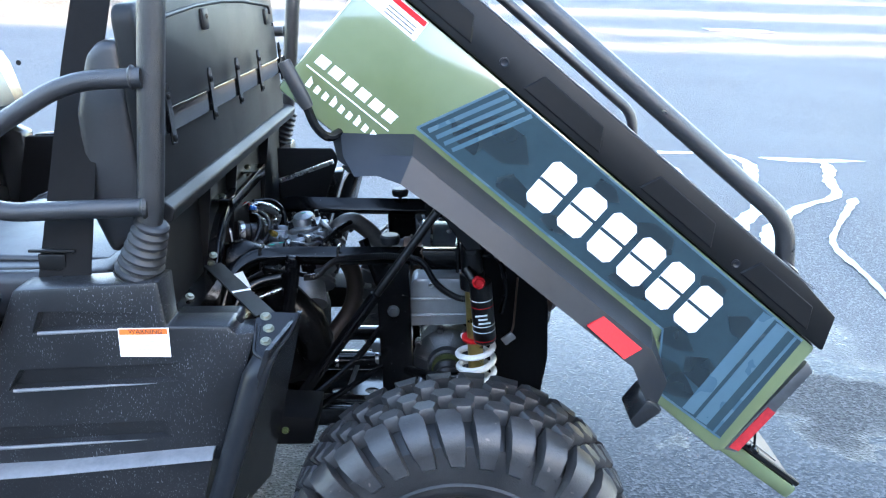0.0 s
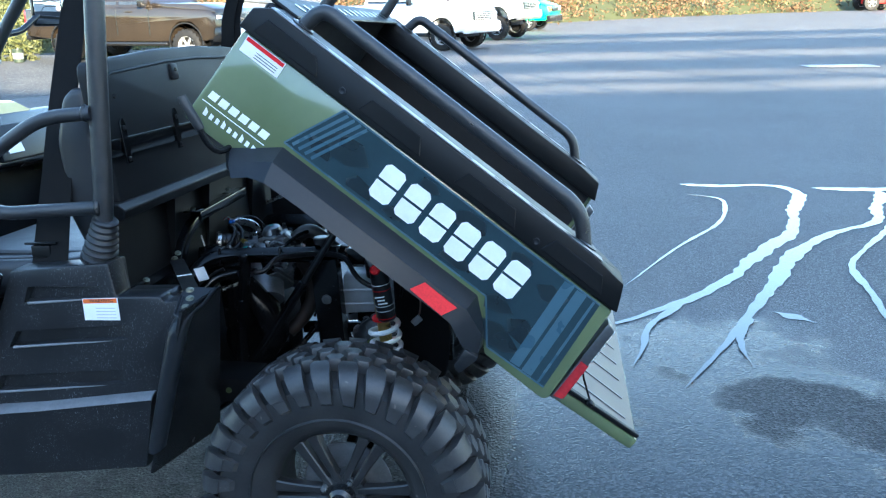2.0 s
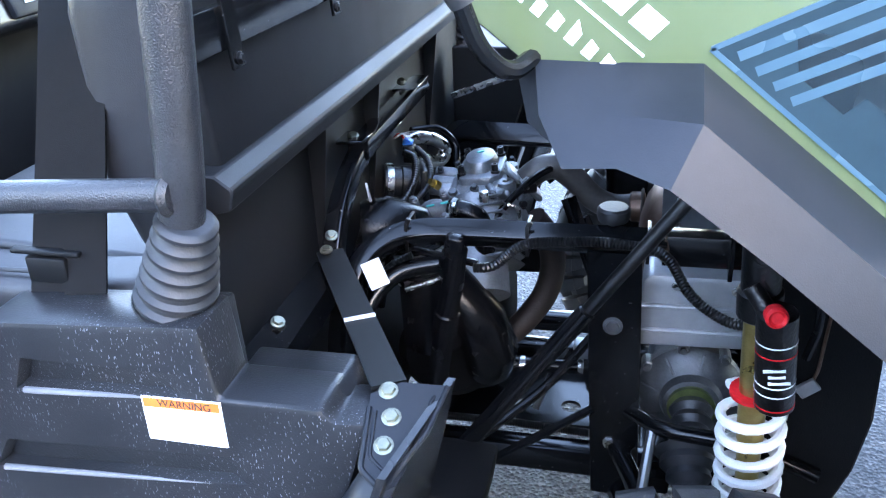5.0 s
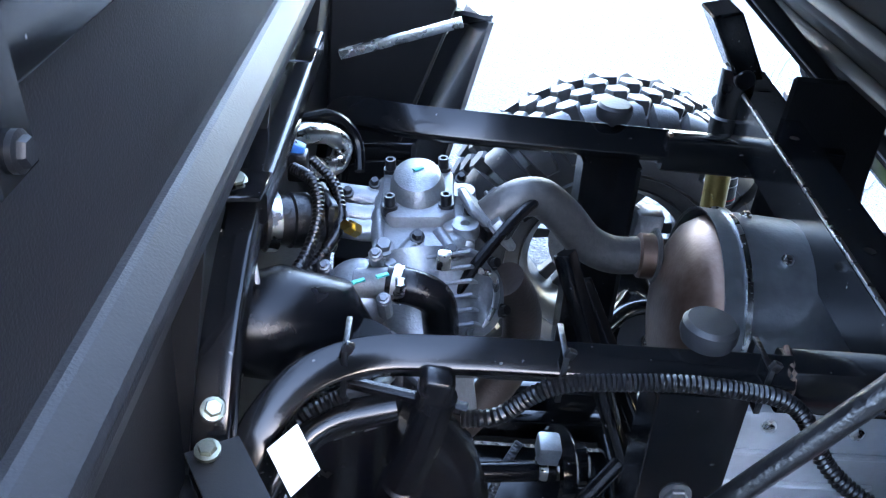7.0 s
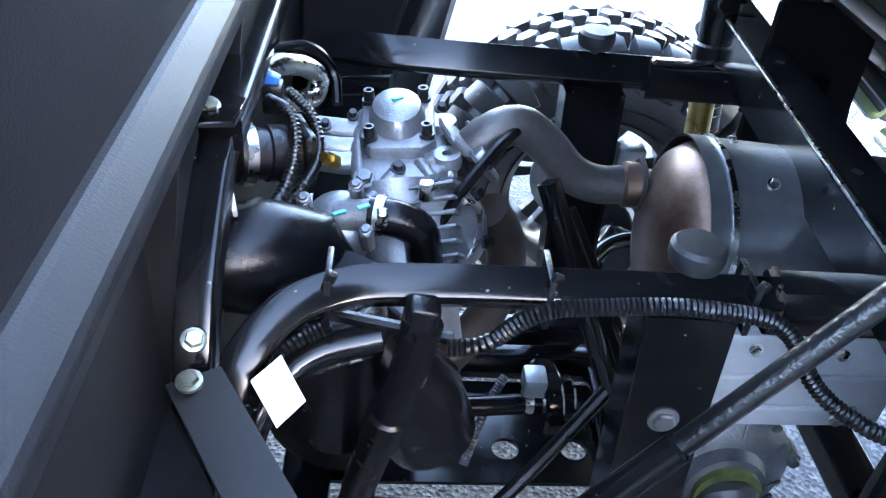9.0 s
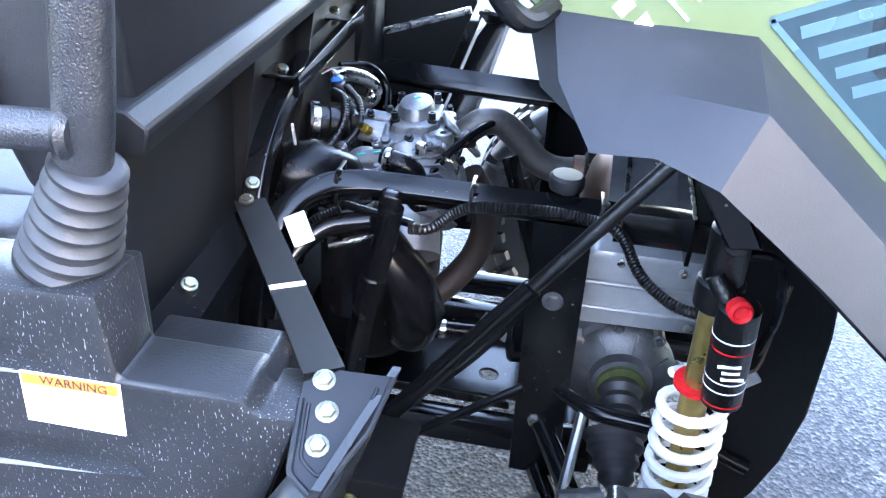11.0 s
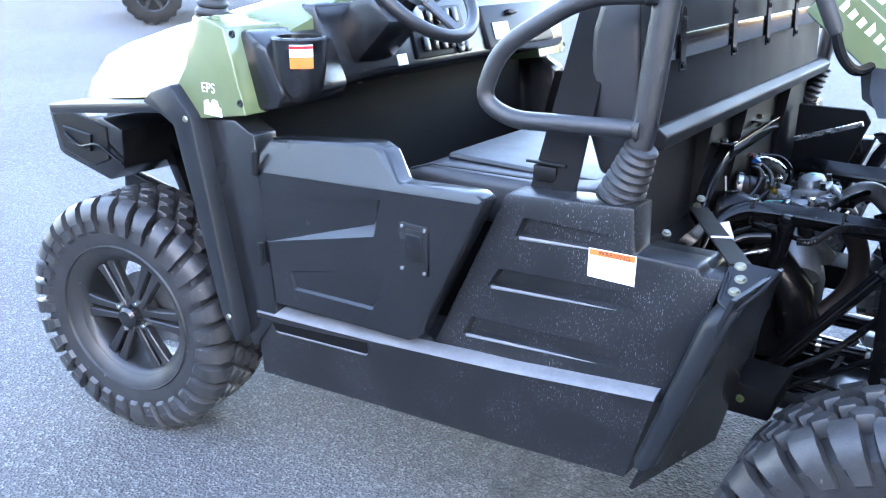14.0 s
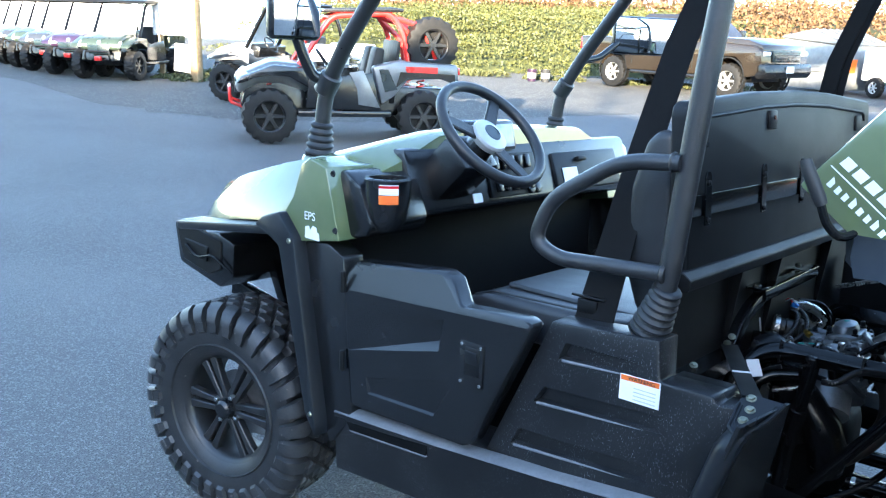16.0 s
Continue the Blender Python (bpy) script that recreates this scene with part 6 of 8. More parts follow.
# gas strut that holds the bed up
p, q = Vector((-0.34, 0.458, 0.462)), Vector((0.012, 0.467, 0.962))
bm = rod(B(), p, p.lerp(q, 0.6), 0.0135, 16, 0.003)
strut = part("gas_strut", bm, FRAME_PAINT, utv, "black gas strut holding the bed up")
part("strut_rod", rod(B(), p.lerp(q, 0.55), q, 0.0098, 14), ENGINE_BLACK, strut)
part("strut_eye", rod(B(), q + Vector((0, -0.012, 0)), q + Vector((0, 0.012, 0)), 0.014, 14, 0.002), FRAME_PAINT, strut)
part("thin_rod", rod(B(), (-0.45, 0.44, 0.36), (-0.12, 0.52, 0.56), 0.007, 10), FRAME_PAINT, strut)

# ---- engine bay ----
ENG = pose(-0.354, 0.868, 0.8245, 4, -6, 2)   # the valve cover's screw heads lie in its x, y plane


def eng(bm):
    bm.transform(ENG)
    return bm


bm = prism(B(), [(-0.046, 0.056), (0.038, 0.056), (0.06, 0.012), (0.062, -0.05), (0.05, -0.082), (0.018, -0.104), (-0.022, -0.118), (-0.048, -0.092), (-0.054, -0.03)], -0.075, -0.026, "z", 0.009, 3)
head = part("cylinder_head", eng(bm), CAST, utv, "bare cast aluminium cylinder head")
bm = prism(B(), [(-0.038, 0.05), (0.036, 0.05), (0.042, 0.03), (0.04, -0.046), (0.024, -0.058), (-0.03, -0.056), (-0.042, -0.03)], -0.032, -0.012, "z", 0.005, 2)
part("cover_plate", eng(bm), CAST, head)
bm = lathe(B(), [(0.0, 0.012), (0.022, 0.011), (0.036, 0.006), (0.042, -0.004), (0.044, -0.02)], 32, Matrix.Diagonal((0.72, 1.0, 1.0, 1.0)))
part("valve_cover", eng(bm), CAST, head, "domed aluminium valve cover")
for x in (-0.0304, 0.0304):
    for y in (-0.038, 0.038):
        bm = lathe(B(), [(0.0085, -0.02), (0.0085, -0.008), (0.006, -0.008), (0.006, 0.004), (0.0035, 0.004), (0.0035, 0.0), (0, 0.0)], 14, Matrix.Translation((x, y, 0)))
        part("cover_screw", eng(bm), ENGINE_BLACK, head)
for x, y, z in ((0.05, 0.0, -0.02), (0.05, -0.06, -0.024)):
    bm = lathe(B(), [(0.0055, -0.012), (0.0145, -0.012), (0.016, -0.006), (0.0145, 0.004), (0.0055, 0.004)], 20, Matrix.Translation((x, y, z)), closed=True)
    box(bm, (x - 0.014, y + 0.004, z - 0.005), (0.02, 0.024, 0.014), b=0.004)
    part("mounting_lug", eng(bm), CAST, head, "cast lug with a bolt hole")
for y, r in ((0.024, 0.015), (-0.012, 0.013), (-0.04, 0.012)):
    bm = tube(B(), [(-0.036, y * 0.8, -0.045), (-0.062, y, -0.04), (-0.092, y + 0.004, -0.036)], [r * 1.15, r, r * 0.95], 14)
    part("intake_runner", eng(bm), CAST, head)
for p, q, r in (((0.0, -0.076, -0.03), (-0.036, -0.118, -0.04), 0.0105), ((0.034, -0.098, -0.032), (0.02, -0.06, -0.028), 0.008), ((-0.044, -0.02, -0.03), (-0.04, -0.09, -0.034), 0.008), ((0.056, -0.02, -0.034), (0.05, -0.08, -0.04), 0.009)):
    part("cast_ridge", eng(rod(B(), p, q, r, 12, 0.004)), CAST, head)
for x, y, z, r in ((-0.002, -0.081, -0.022, 0.006), (0.033, -0.103, -0.026, 0.006), (-0.037, -0.097, -0.022, 0.0085), (0.056, -0.036, -0.022, 0.005), (-0.05, 0.03, -0.024, 0.005), (0.05, 0.036, -0.024, 0.005), (-0.08, 0.012, -0.024, 0.005)):
    part("head_bolt", eng(hexbolt(B(), (x, y, z), (0.1, -0.35, 1), r, 0.009)), SHIELD if r > 0.008 else ENGINE_BLACK, head)
# inclined cylinder with fins below the head, and its round side cover
DOWN = along((-0.35, 0.79, 0.75), (-0.318, 0.665, 0.615))
bm = B()
lathe(bm, [(0.052, -0.02), (0.052, 0.15)], 28)
bm.transform(DOWN)
barrel = part("cylinder_barrel", bm, CAST, head, "finned aluminium cylinder")
for k in range(8):
    w = 0.074 - 0.001 * k
    bm = prism(B(), [(-w, -w * 0.7), (-w * 0.7, -w), (w * 0.7, -w), (w, -w * 0.7), (w, w * 0.6), (-w, w * 0.6)], -0.01 + k * 0.0145, -0.0062 + k * 0.0145, "z", 0.001, 1)
    bm.transform(DOWN @ Matrix.Rotation(0.5, 4, "Z"))
    part("cooling_fin", bm, CAST, barrel)
SIDE_ON = along((-0.296, 0.762, 0.748), (-0.23, 0.70, 0.815))
bm = lathe(B(), [(0.0, 0.022), (0.03, 0.021), (0.04, 0.015), (0.047, 0.012), (0.05, 0.004), (0.05, -0.03)], 30, SIDE_ON)
side = part("chain_cover", bm, CAST, head, "round cast side cover")
for k in range(5):
    a = 2 * math.pi * k / 5 + 0.4
    t = lathe(B(), [(0.008, -0.02), (0.008, 0.016), (0.0055, 0.017), (0.0055, 0.023), (0, 0.023)], 10, SIDE_ON @ Matrix.Translation((0.044 * math.cos(a), 0.044 * math.sin(a), 0)))
    part("cover_bolt", t, CAST if k % 2 else ENGINE_BLACK, side)
# coolant outlet, hose and clamp
bm = lathe(B(), [(0.0, -0.045), (0.034, -0.045), (0.034, -0.006), (0.03, 0.002), (0.022, 0.008), (0.009, 0.011), (0, 0.011)], 26, along((-0.406, 0.722, 0.775), (-0.41, 0.685, 0.83)))
rod(bm, (-0.408, 0.718, 0.782), (-0.372, 0.712, 0.79), 0.0155, 16, 0.002)
thermo = part("thermostat_housing", bm, CAST, head, "aluminium coolant outlet housing")
for dx, dy, dz in ((-0.03, 0.012, 0.005), (0.018, 0.03, 0.012), (-0.012, -0.03, -0.012), (0.03, -0.014, -0.01)):
    part("housing_boss", rod(B(), (-0.406 + dx, 0.722 + dy, 0.765 + dz), (-0.409 + dx, 0.7 + dy, 0.799 + dz), 0.0075, 10, 0.002), CAST, thermo)
    part("housing_bolt", hexbolt(B(), (-0.409 + dx, 0.7 + dy, 0.799 + dz), (-0.05, -0.5, 0.8), 0.0045, 0.005), SHIELD, thermo)
for p in ((-0.404, 0.692, 0.803), (-0.382, 0.7, 0.806), (-0.354, 0.868, 0.8372)):
    part("paint_dab", box(B(), p, (0.013, 0.004, 0.0022), Matrix.Rotation(0.6, 4, "Z")), GREEN_MARK, head)
bm = tube(B(), [(-0.376, 0.7125, 0.789), (-0.35, 0.708, 0.79), (-0.326, 0.708, 0.778), (-0.318, 0.712, 0.73), (-0.325, 0.72, 0.62)], 0.0185, 16, 0.035)
part("coolant_hose", bm, HOSE, head, "black rubber coolant hose")
bm = lathe(B(), [(0.0188, 0.0), (0.0202, 0.0), (0.0202, 0.009), (0.0188, 0.009)], 20, along((-0.37, 0.712, 0.7895), (-0.35, 0.708, 0.79)))
box(bm, (-0.364, 0.692, 0.797), (0.01, 0.01, 0.034), Matrix.Rotation(0.5, 4, "X"), 0.002)
part("hose_clamp", bm, STEEL, head)
part("bright_fitting", box(B(), (-0.323, 0.735, 0.806), (0.015, 0.012, 0.02), b=0.003), STEEL, head)
part("cable", tube(B(), [(-0.31, 0.735, 0.76), (-0.285, 0.765, 0.79), (-0.245, 0.815, 0.818), (-0.222, 0.845, 0.822), (-0.214, 0.862, 0.806), (-0.232, 0.86, 0.79)], 0.0062, 10, 0.03), HOSE, head)
part("sensor_plug", box(B(), (-0.265, 0.825, 0.79), (0.034, 0.02, 0.018), Matrix.Rotation(0.5, 4, "Z"), 0.004), ENGINE_BLACK, head)
part("steel_line", tube(B(), [(-0.285, 0.745, 0.79), (-0.268, 0.748, 0.785), (-0.262, 0.745, 0.75), (-0.275, 0.735, 0.725), (-0.31, 0.73, 0.715)], 0.0035, 8, 0.02), STEEL, head)
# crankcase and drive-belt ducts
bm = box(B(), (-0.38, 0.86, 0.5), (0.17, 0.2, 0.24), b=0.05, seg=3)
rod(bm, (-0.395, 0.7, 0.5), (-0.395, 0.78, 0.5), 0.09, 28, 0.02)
crank = part("crankcase", bm, SHADED_BLACK, head, "black engine crankcase and clutch cover")
bm = tube(B(), [(-0.385, 0.655, 0.7), (-0.355, 0.65, 0.665), (-0.318, 0.648, 0.62), (-0.3, 0.655, 0.565), (-0.31, 0.69, 0.51)], [0.038, 0.043, 0.047, 0.047, 0.042], 24, 0.0)
part("belt_duct", bm, HOSE, crank, "swollen black rubber duct")
bm = tube(B(), [(-0.327, 0.546, 0.8), (-0.336, 0.55, 0.74), (-0.35, 0.557, 0.68), (-0.372, 0.58, 0.56), (-0.385, 0.59, 0.44)], [0.0165, 0.0168, 0.0175, 0.0175, 0.0175], 16, 0.0)
hose = part("vent_hose", bm, HOSE, crank, "thick black vent hose")
part("hose_sleeve", rod(B(), (-0.348, 0.556, 0.688), (-0.356, 0.563, 0.642), 0.0205, 18, 0.003), HOSE, hose)
part("hose_bracket", box(B(), (-0.33, 0.545, 0.805), (0.029, 0.024, 0.037), Matrix.Rotation(0.12, 4, "Y"), 0.007, 3), HOSE, chassis, "black rubber hose elbow")
bm = tube(B(), [(-0.405, 0.63, 0.77), (-0.4, 0.635, 0.73), (-0.398, 0.645, 0.66), (-0.395, 0.66, 0.58)], [0.042, 0.046, 0.05, 0.056], 24)
clutch = part("clutch_duct", bm, HOSE, crank, "upright black rubber clutch duct")
for z, y in ((0.752, 0.631), (0.708, 0.636)):
    bm = lathe(B(), [(0.0475, 0), (0.0492, 0), (0.0492, 0.009), (0.0475, 0.009)], 28, Matrix.Translation((-0.402, y, z)) @ Matrix.Rotation(radians(-14), 4, "Y"))
    rod(bm, (-0.422, y - 0.052, z - 0.004), (-0.366, y - 0.044, z + 0.016), 0.005, 8, 0.001)
    part("band_clamp", bm, STEEL, clutch, "bright steel band clamp")
bm = tube(B(), [(-0.512, 0.65, 0.772), (-0.475, 0.662, 0.77), (-0.435, 0.682, 0.755), (-0.405, 0.68, 0.72)], [0.046, 0.055, 0.05, 0.036], 24)
part("air_duct", bm, HOSE, crank, "smooth black air duct")
# throttle body, sensors and bright breather pipe
bm = B()
lathe(bm, [(0.0, 0.0), (0.03, 0.0), (0.031, 0.016), (0.027, 0.018), (0.027, 0.03), (0.03, 0.032), (0.03, 0.05), (0.025, 0.054), (0.025, 0.075)], 26, along((-0.515, 0.79, 0.802), (-0.445, 0.822, 0.79)))
body = part("throttle_body", bm, ENGINE_BLACK, head, "black throttle body and intake boot")
part("boot_clamp", lathe(B(), [(0.031, 0), (0.0332, 0), (0.0332, 0.011), (0.031, 0.011)], 24, along((-0.511, 0.792, 0.801), (-0.445, 0.822, 0.79))), STEEL, body)
part("throttle_flange", box(B(), (-0.45, 0.82, 0.795), (0.014, 0.06, 0.06), Matrix.Rotation(0.4, 4, "Z"), 0.006), ENGINE_BLACK, body)
bm = tube(B(), [(-0.51, 0.915, 0.838), (-0.489, 0.93, 0.84), (-0.462, 0.97, 0.823), (-0.446, 0.988, 0.8), (-0.452, 0.98, 0.778), (-0.468, 0.955, 0.782), (-0.49, 0.92, 0.802)], 0.0125, 16, 0.02)
part("silver_pipe", bm, STEEL, body, "bright bent metal pipe")
part("pipe_hose", tube(B(), [(-0.505, 0.95, 0.845), (-0.46, 1.0, 0.838), (-0.43, 1.01, 0.8), (-0.425, 0.98, 0.77)], 0.007, 10, 0.03), HOSE, body)
part("blue_connector", box(B(), (-0.489, 0.872, 0.848), (0.018, 0.014, 0.014), Matrix.Rotation(0.4, 4, "Y"), 0.002), BLUE_PLUG, body, "blue wiring connector")
part("connector", box(B(), (-0.487, 0.872, 0.828), (0.022, 0.024, 0.034), b=0.004), ENGINE_BLACK, body)
for dx in (-0.004, 0.004):
    part("sensor_wire", tube(B(), [(-0.492 + dx, 0.87, 0.856), (-0.5 + dx, 0.866, 0.868), (-0.512, 0.86, 0.858)], 0.0016, 6, 0.006), RED if dx < 0 else WHITE, body)
part("brass_fitting", lathe(B(), [(0.0085, 0), (0.0085, 0.012), (0.006, 0.012), (0.006, 0.022), (0, 0.022)], 6, along((-0.415, 0.792, 0.798), (-0.428, 0.776, 0.814))), BRASS, body, "brass hex fitting")
part("tie_plug", box(B(), (-0.49, 0.64, 0.842), (0.004, 0.004, 0.04), Matrix.Rotation(0.4, 4, "X"), 0.001), WHITE, body)


def ribbed(points, r, fillet, step=0.0042):
    """A corrugated conduit."""
    pts = rounded(points, fillet, 8)
    path, rs = [], []
    k = 0
    for a, z in zip(pts, pts[1:]):
        n = max(1, int((z - a).length / (step / 2)))
        for i in range(n):
            path.append(a.lerp(z, i / n))
            rs.append(r if k % 2 else r * 0.84)
            k += 1
    return tube(B(), path, rs, 10)


part("conduit", ribbed([(-0.305, 0.556, 0.765), (-0.275, 0.556, 0.768), (-0.235, 0.558, 0.81), (-0.12, 0.556, 0.822), (-0.03, 0.552, 0.815), (0.005, 0.53, 0.755), (0.06, 0.5, 0.735), (0.1, 0.48, 0.75)], 0.0082, 0.03), ENGINE_BLACK, chassis, "ribbed black cable conduit")
part("conduit", ribbed([(-0.46, 0.53, 0.7), (-0.44, 0.555, 0.755), (-0.4, 0.57, 0.772)], 0.0085, 0.02), ENGINE_BLACK, chassis)
part("conduit", ribbed([(-0.49, 0.85, 0.835), (-0.46, 0.82, 0.838), (-0.452, 0.785, 0.815), (-0.46, 0.74, 0.79), (-0.48, 0.69, 0.785), (-0.5, 0.63, 0.77)], 0.0072, 0.03), ENGINE_BLACK, body)
part("conduit", ribbed([(-0.47, 0.86, 0.842), (-0.438, 0.83, 0.83), (-0.428, 0.79, 0.8), (-0.455, 0.75, 0.775), (-0.49, 0.7, 0.76)], 0.006, 0.03), ENGINE_BLACK, body)
part("conduit", ribbed([(-0.52, 0.71, 0.8), (-0.5, 0.67, 0.795), (-0.505, 0.62, 0.76), (-0.51, 0.58, 0.7)], 0.008, 0.03), ENGINE_BLACK, body)
part("conduit", ribbed([(-0.19, 0.84, 0.46), (-0.21, 0.82, 0.43), (-0.225, 0.8, 0.39), (-0.24, 0.77, 0.36)], 0.0065, 0.03), SHIELD, crank, "grey ribbed cable sleeve")
part("conduit", ribbed([(-0.4, 0.69, 0.385), (-0.28, 0.685, 0.392), (-0.13, 0.68, 0.39)], 0.008, 0.03), ENGINE_BLACK, chassis)
part("cable", tube(B(), [(-0.47, 0.6, 0.66), (-0.44, 0.585, 0.78), (-0.38, 0.575, 0.775), (-0.3, 0.562, 0.77)], 0.006, 8, 0.04), HOSE, chassis)
part("cable", tube(B(), [(-0.12, 0.66, 0.62), (-0.2, 0.62, 0.52), (-0.33, 0.53, 0.44)], 0.008, 10, 0.05), HOSE, chassis)
for x, y in ((-0.404, 0.571), (-0.226, 0.583), (-0.055, 0.586)):
    t = B()
    for k in (-1, 1):
        box(t, (x, y + k * 0.0225, 0.811), (0.005, 0.002, 0.048), b=0.0005)
        box(t, (x, y, 0.811 + k * 0.023), (0.005, 0.046, 0.002), b=0.0005)
    box(t, (x + 0.003, y - 0.02, 0.837), (0.008, 0.006, 0.009), Matrix.Rotation(0.4, 4, "Y"), 0.001)
    part("cable_tie", t, ENGINE_BLACK, chassis)
# coolant joint between two clamps, and the small pump
bm = rod(B(), (-0.285, 0.795, 0.442), (-0.15, 0.815, 0.437), 0.0135, 18)
j = part("hose_joint", bm, HOSE, crank, "short black hose between two clamps")
for x in (-0.273, -0.166):
    part("joint_clamp", rod(B(), (x, 0.795 + (x + 0.285) * 0.15, 0.4415), (x + 0.01, 0.7965 + (x + 0.285) * 0.15, 0.441), 0.0165, 18), STEEL, j)
bm = rod(B(), (-0.15, 0.82, 0.44), (-0.125, 0.824, 0.44), 0.052, 26, 0.004)
rod(bm, (-0.125, 0.824, 0.44), (-0.1, 0.826, 0.44), 0.03, 20, 0.004)
pump = part("pump", bm, FRAME_PAINT, crank, "small black pump housing")
part("pump_bracket", box(B(), (-0.158, 0.81, 0.482), (0.03, 0.035, 0.03), b=0.005), CAST, pump, "cast aluminium bracket")
# exhaust
bm = tube(B(), [(-0.27, 0.848, 0.794), (-0.258, 0.85, 0.806), (-0.24, 0.856, 0.818), (-0.215, 0.862, 0.819), (-0.183, 0.866, 0.793), (-0.153, 0.87, 0.757), (-0.117, 0.872, 0.741), (-0.075, 0.875, 0.745)], 0.0225, 20, 0.028)
pipe = part("exhaust_pipe", bm, PIPE, utv, "heat-browned exhaust pipe")
bm = prism(B(), [(-0.024, -0.042), (0.024, -0.042), (0.028, 0.0), (0.024, 0.042), (-0.024, 0.042), (-0.028, 0.0)], 0, 0.011, "z", 0.004, 1, along((-0.277, 0.845, 0.788), (-0.258, 0.85, 0.808)))
part("exhaust_flange", bm, CAST, pipe)
for d in (-0.034, 0.034):
    part("flange_nut", hexbolt(B(), (-0.268, 0.848 + d, 0.799), (0.7, 0.1, 0.75), 0.0085, 0.014), SHIELD, pipe)
part("pipe_collar", rod(B(), (-0.088, 0.874, 0.744), (-0.062, 0.873, 0.745), 0.027, 20, 0.003), HEAT, pipe, "rusty collar")
bm = tube(B(), [(-0.25, 0.8, 0.745), (-0.222, 0.815, 0.7), (-0.214, 0.825, 0.64), (-0.228, 0.825, 0.58), (-0.265, 0.81, 0.53), (-0.3, 0.79, 0.5)], 0.023, 18, 0.03)
part("header_pipe", bm, HEADER, pipe, "dark brown heat-stained header pipe")
bm = lathe(B(), [(0.0, -0.006), (0.036, -0.004), (0.072, 0.004), (0.096, 0.018), (0.107, 0.036), (0.109, 0.05), (0.109, 0.37), (0.08, 0.4), (0.02, 0.41)], 48, along((-0.066, 0.815, 0.718), (0.3, 0.797, 0.707)))
muffler = part("muffler", bm, HEAT, pipe, "heat-tinted muffler drum")
part("muffler_weld", lathe(B(), [(0.03, 0), (0.034, 0.003), (0.03, 0.006)], 20, along((-0.07, 0.873, 0.745), (-0.02, 0.873, 0.745))), PIPE, muffler)
part("muffler_hanger", prism(B(), [(-0.09, 0.64), (-0.05, 0.7), (-0.02, 0.66), (-0.05, 0.62)], 0.7, 0.704, "y", 0.001, 1), HEAT, muffler, "rusty hanger plate")


def shell(x0, x1, r0, r1, a0=-110, a1=110, step=10):
    """Part of a drum round the muffler's axis; angle 0 is up, negative towards -y."""
    t = B()
    loft(t, [[(x, 0.812 - x * 0.05 + r * math.sin(radians(a)), 0.716 - x * 0.03 + r * math.cos(radians(a))) for x, r in ((x0, r1), (x1, r1), (x1, r0), (x0, r0))] for a in range(a0, a1 + 1, step)])
    return t


shield = part("muffler_shield", shell(-0.034, 0.27, 0.1125, 0.1145), SHIELD, muffler, "grey sheet-metal heat shield")
part("shield_band", shell(-0.036, -0.01, 0.1143, 0.1155), SHIELD, shield)
part("shield_rib", shell(-0.014, -0.008, 0.1143, 0.1185), STEEL, shield, "bright raised band")
for a, x in ((-24, 0.033), (14, 0.01), (-24, 0.2)):
    c = Vector((x, 0.812 - 0.05 * x, 0.716 - 0.03 * x))
    way = Vector((0, math.sin(radians(a)), math.cos(radians(a))))
    part("shield_bolt", hexbolt(B(), c + way * 0.1142, way, 0.005, 0.006), STEEL, shield)
# pale ribbed shield below, and the final drive
bm = prism(B(), [(-0.062, 0.622), (-0.058, 0.735), (-0.048, 0.746), (0.15, 0.748), (0.148, 0.63)], 0.612, 0.69, "y", 0.006)
low = part("lower_heat_shield", bm, PALE_SHEET, utv, "pale grey pressed-metal shield")
for z, x1 in ((0.652, 0.115), (0.694, 0.135)):
    part("pressed_rib", tube(B(), [(-0.058, 0.612, z), (x1, 0.612, z + 0.004)], 0.0042, 10), PALE_SHEET, low)
for x, z in ((-0.01, 0.73), (0.075, 0.728), (0.1, 0.64)):
    part("shield_bolt", hexbolt(B(), (x, 0.611, z), (0, -1, 0), 0.005, 0.005), STEEL, low)
GEAR = along((0.03, 0.665, 0.505), (0.03, 0.0, 0.53))
bm = lathe(B(), [(0.03, 0.04), (0.045, 0.036), (0.05, 0.022), (0.06, 0.018), (0.08, 0.008), (0.086, 0.0), (0.086, -0.02), (0.07, -0.03), (0.07, -0.12), (0, -0.12)], 36, GEAR)
gear = part("gearbox_cover", bm, DULL_CAST, utv, "dull cast aluminium final drive cover with bolts")
for k in range(8):
    a = 2 * math.pi * k / 8 + 0.2
    t = lathe(B(), [(0.01, -0.02), (0.01, 0.006), (0.007, 0.008), (0.006, 0.013), (0, 0.013)], 10, GEAR @ Matrix.Translation((0.086 * math.cos(a), 0.086 * math.sin(a), 0)))
    part("cover_bolt", t, DULL_CAST, gear)
    t = box(B(), (0.066, 0, 0.012), (0.03, 0.005, 0.008), Matrix.Rotation(radians(20), 4, "Y"), 0.001)
    t.transform(GEAR @ Matrix.Rotation(a + 0.39, 4, "Z"))
    part("cover_web", t, DULL_CAST, gear)
part("seal_ring", lathe(B(), [(0.032, 0), (0.038, 0), (0.038, 0.012), (0.032, 0.012)], 26, GEAR @ Matrix.Translation((0, 0, 0.034))), SEAL, gear, "greenish gold seal ring")
prof = [(0.03 - 0.006 * k / 8 + (0.006 if k % 2 else 0), 0.011 * k) for k in range(9)]
part("shaft_boot", lathe(B(), prof, 22, along((0.03, 0.63, 0.506), (0.035, 0.5, 0.45))), BOOT, gear)
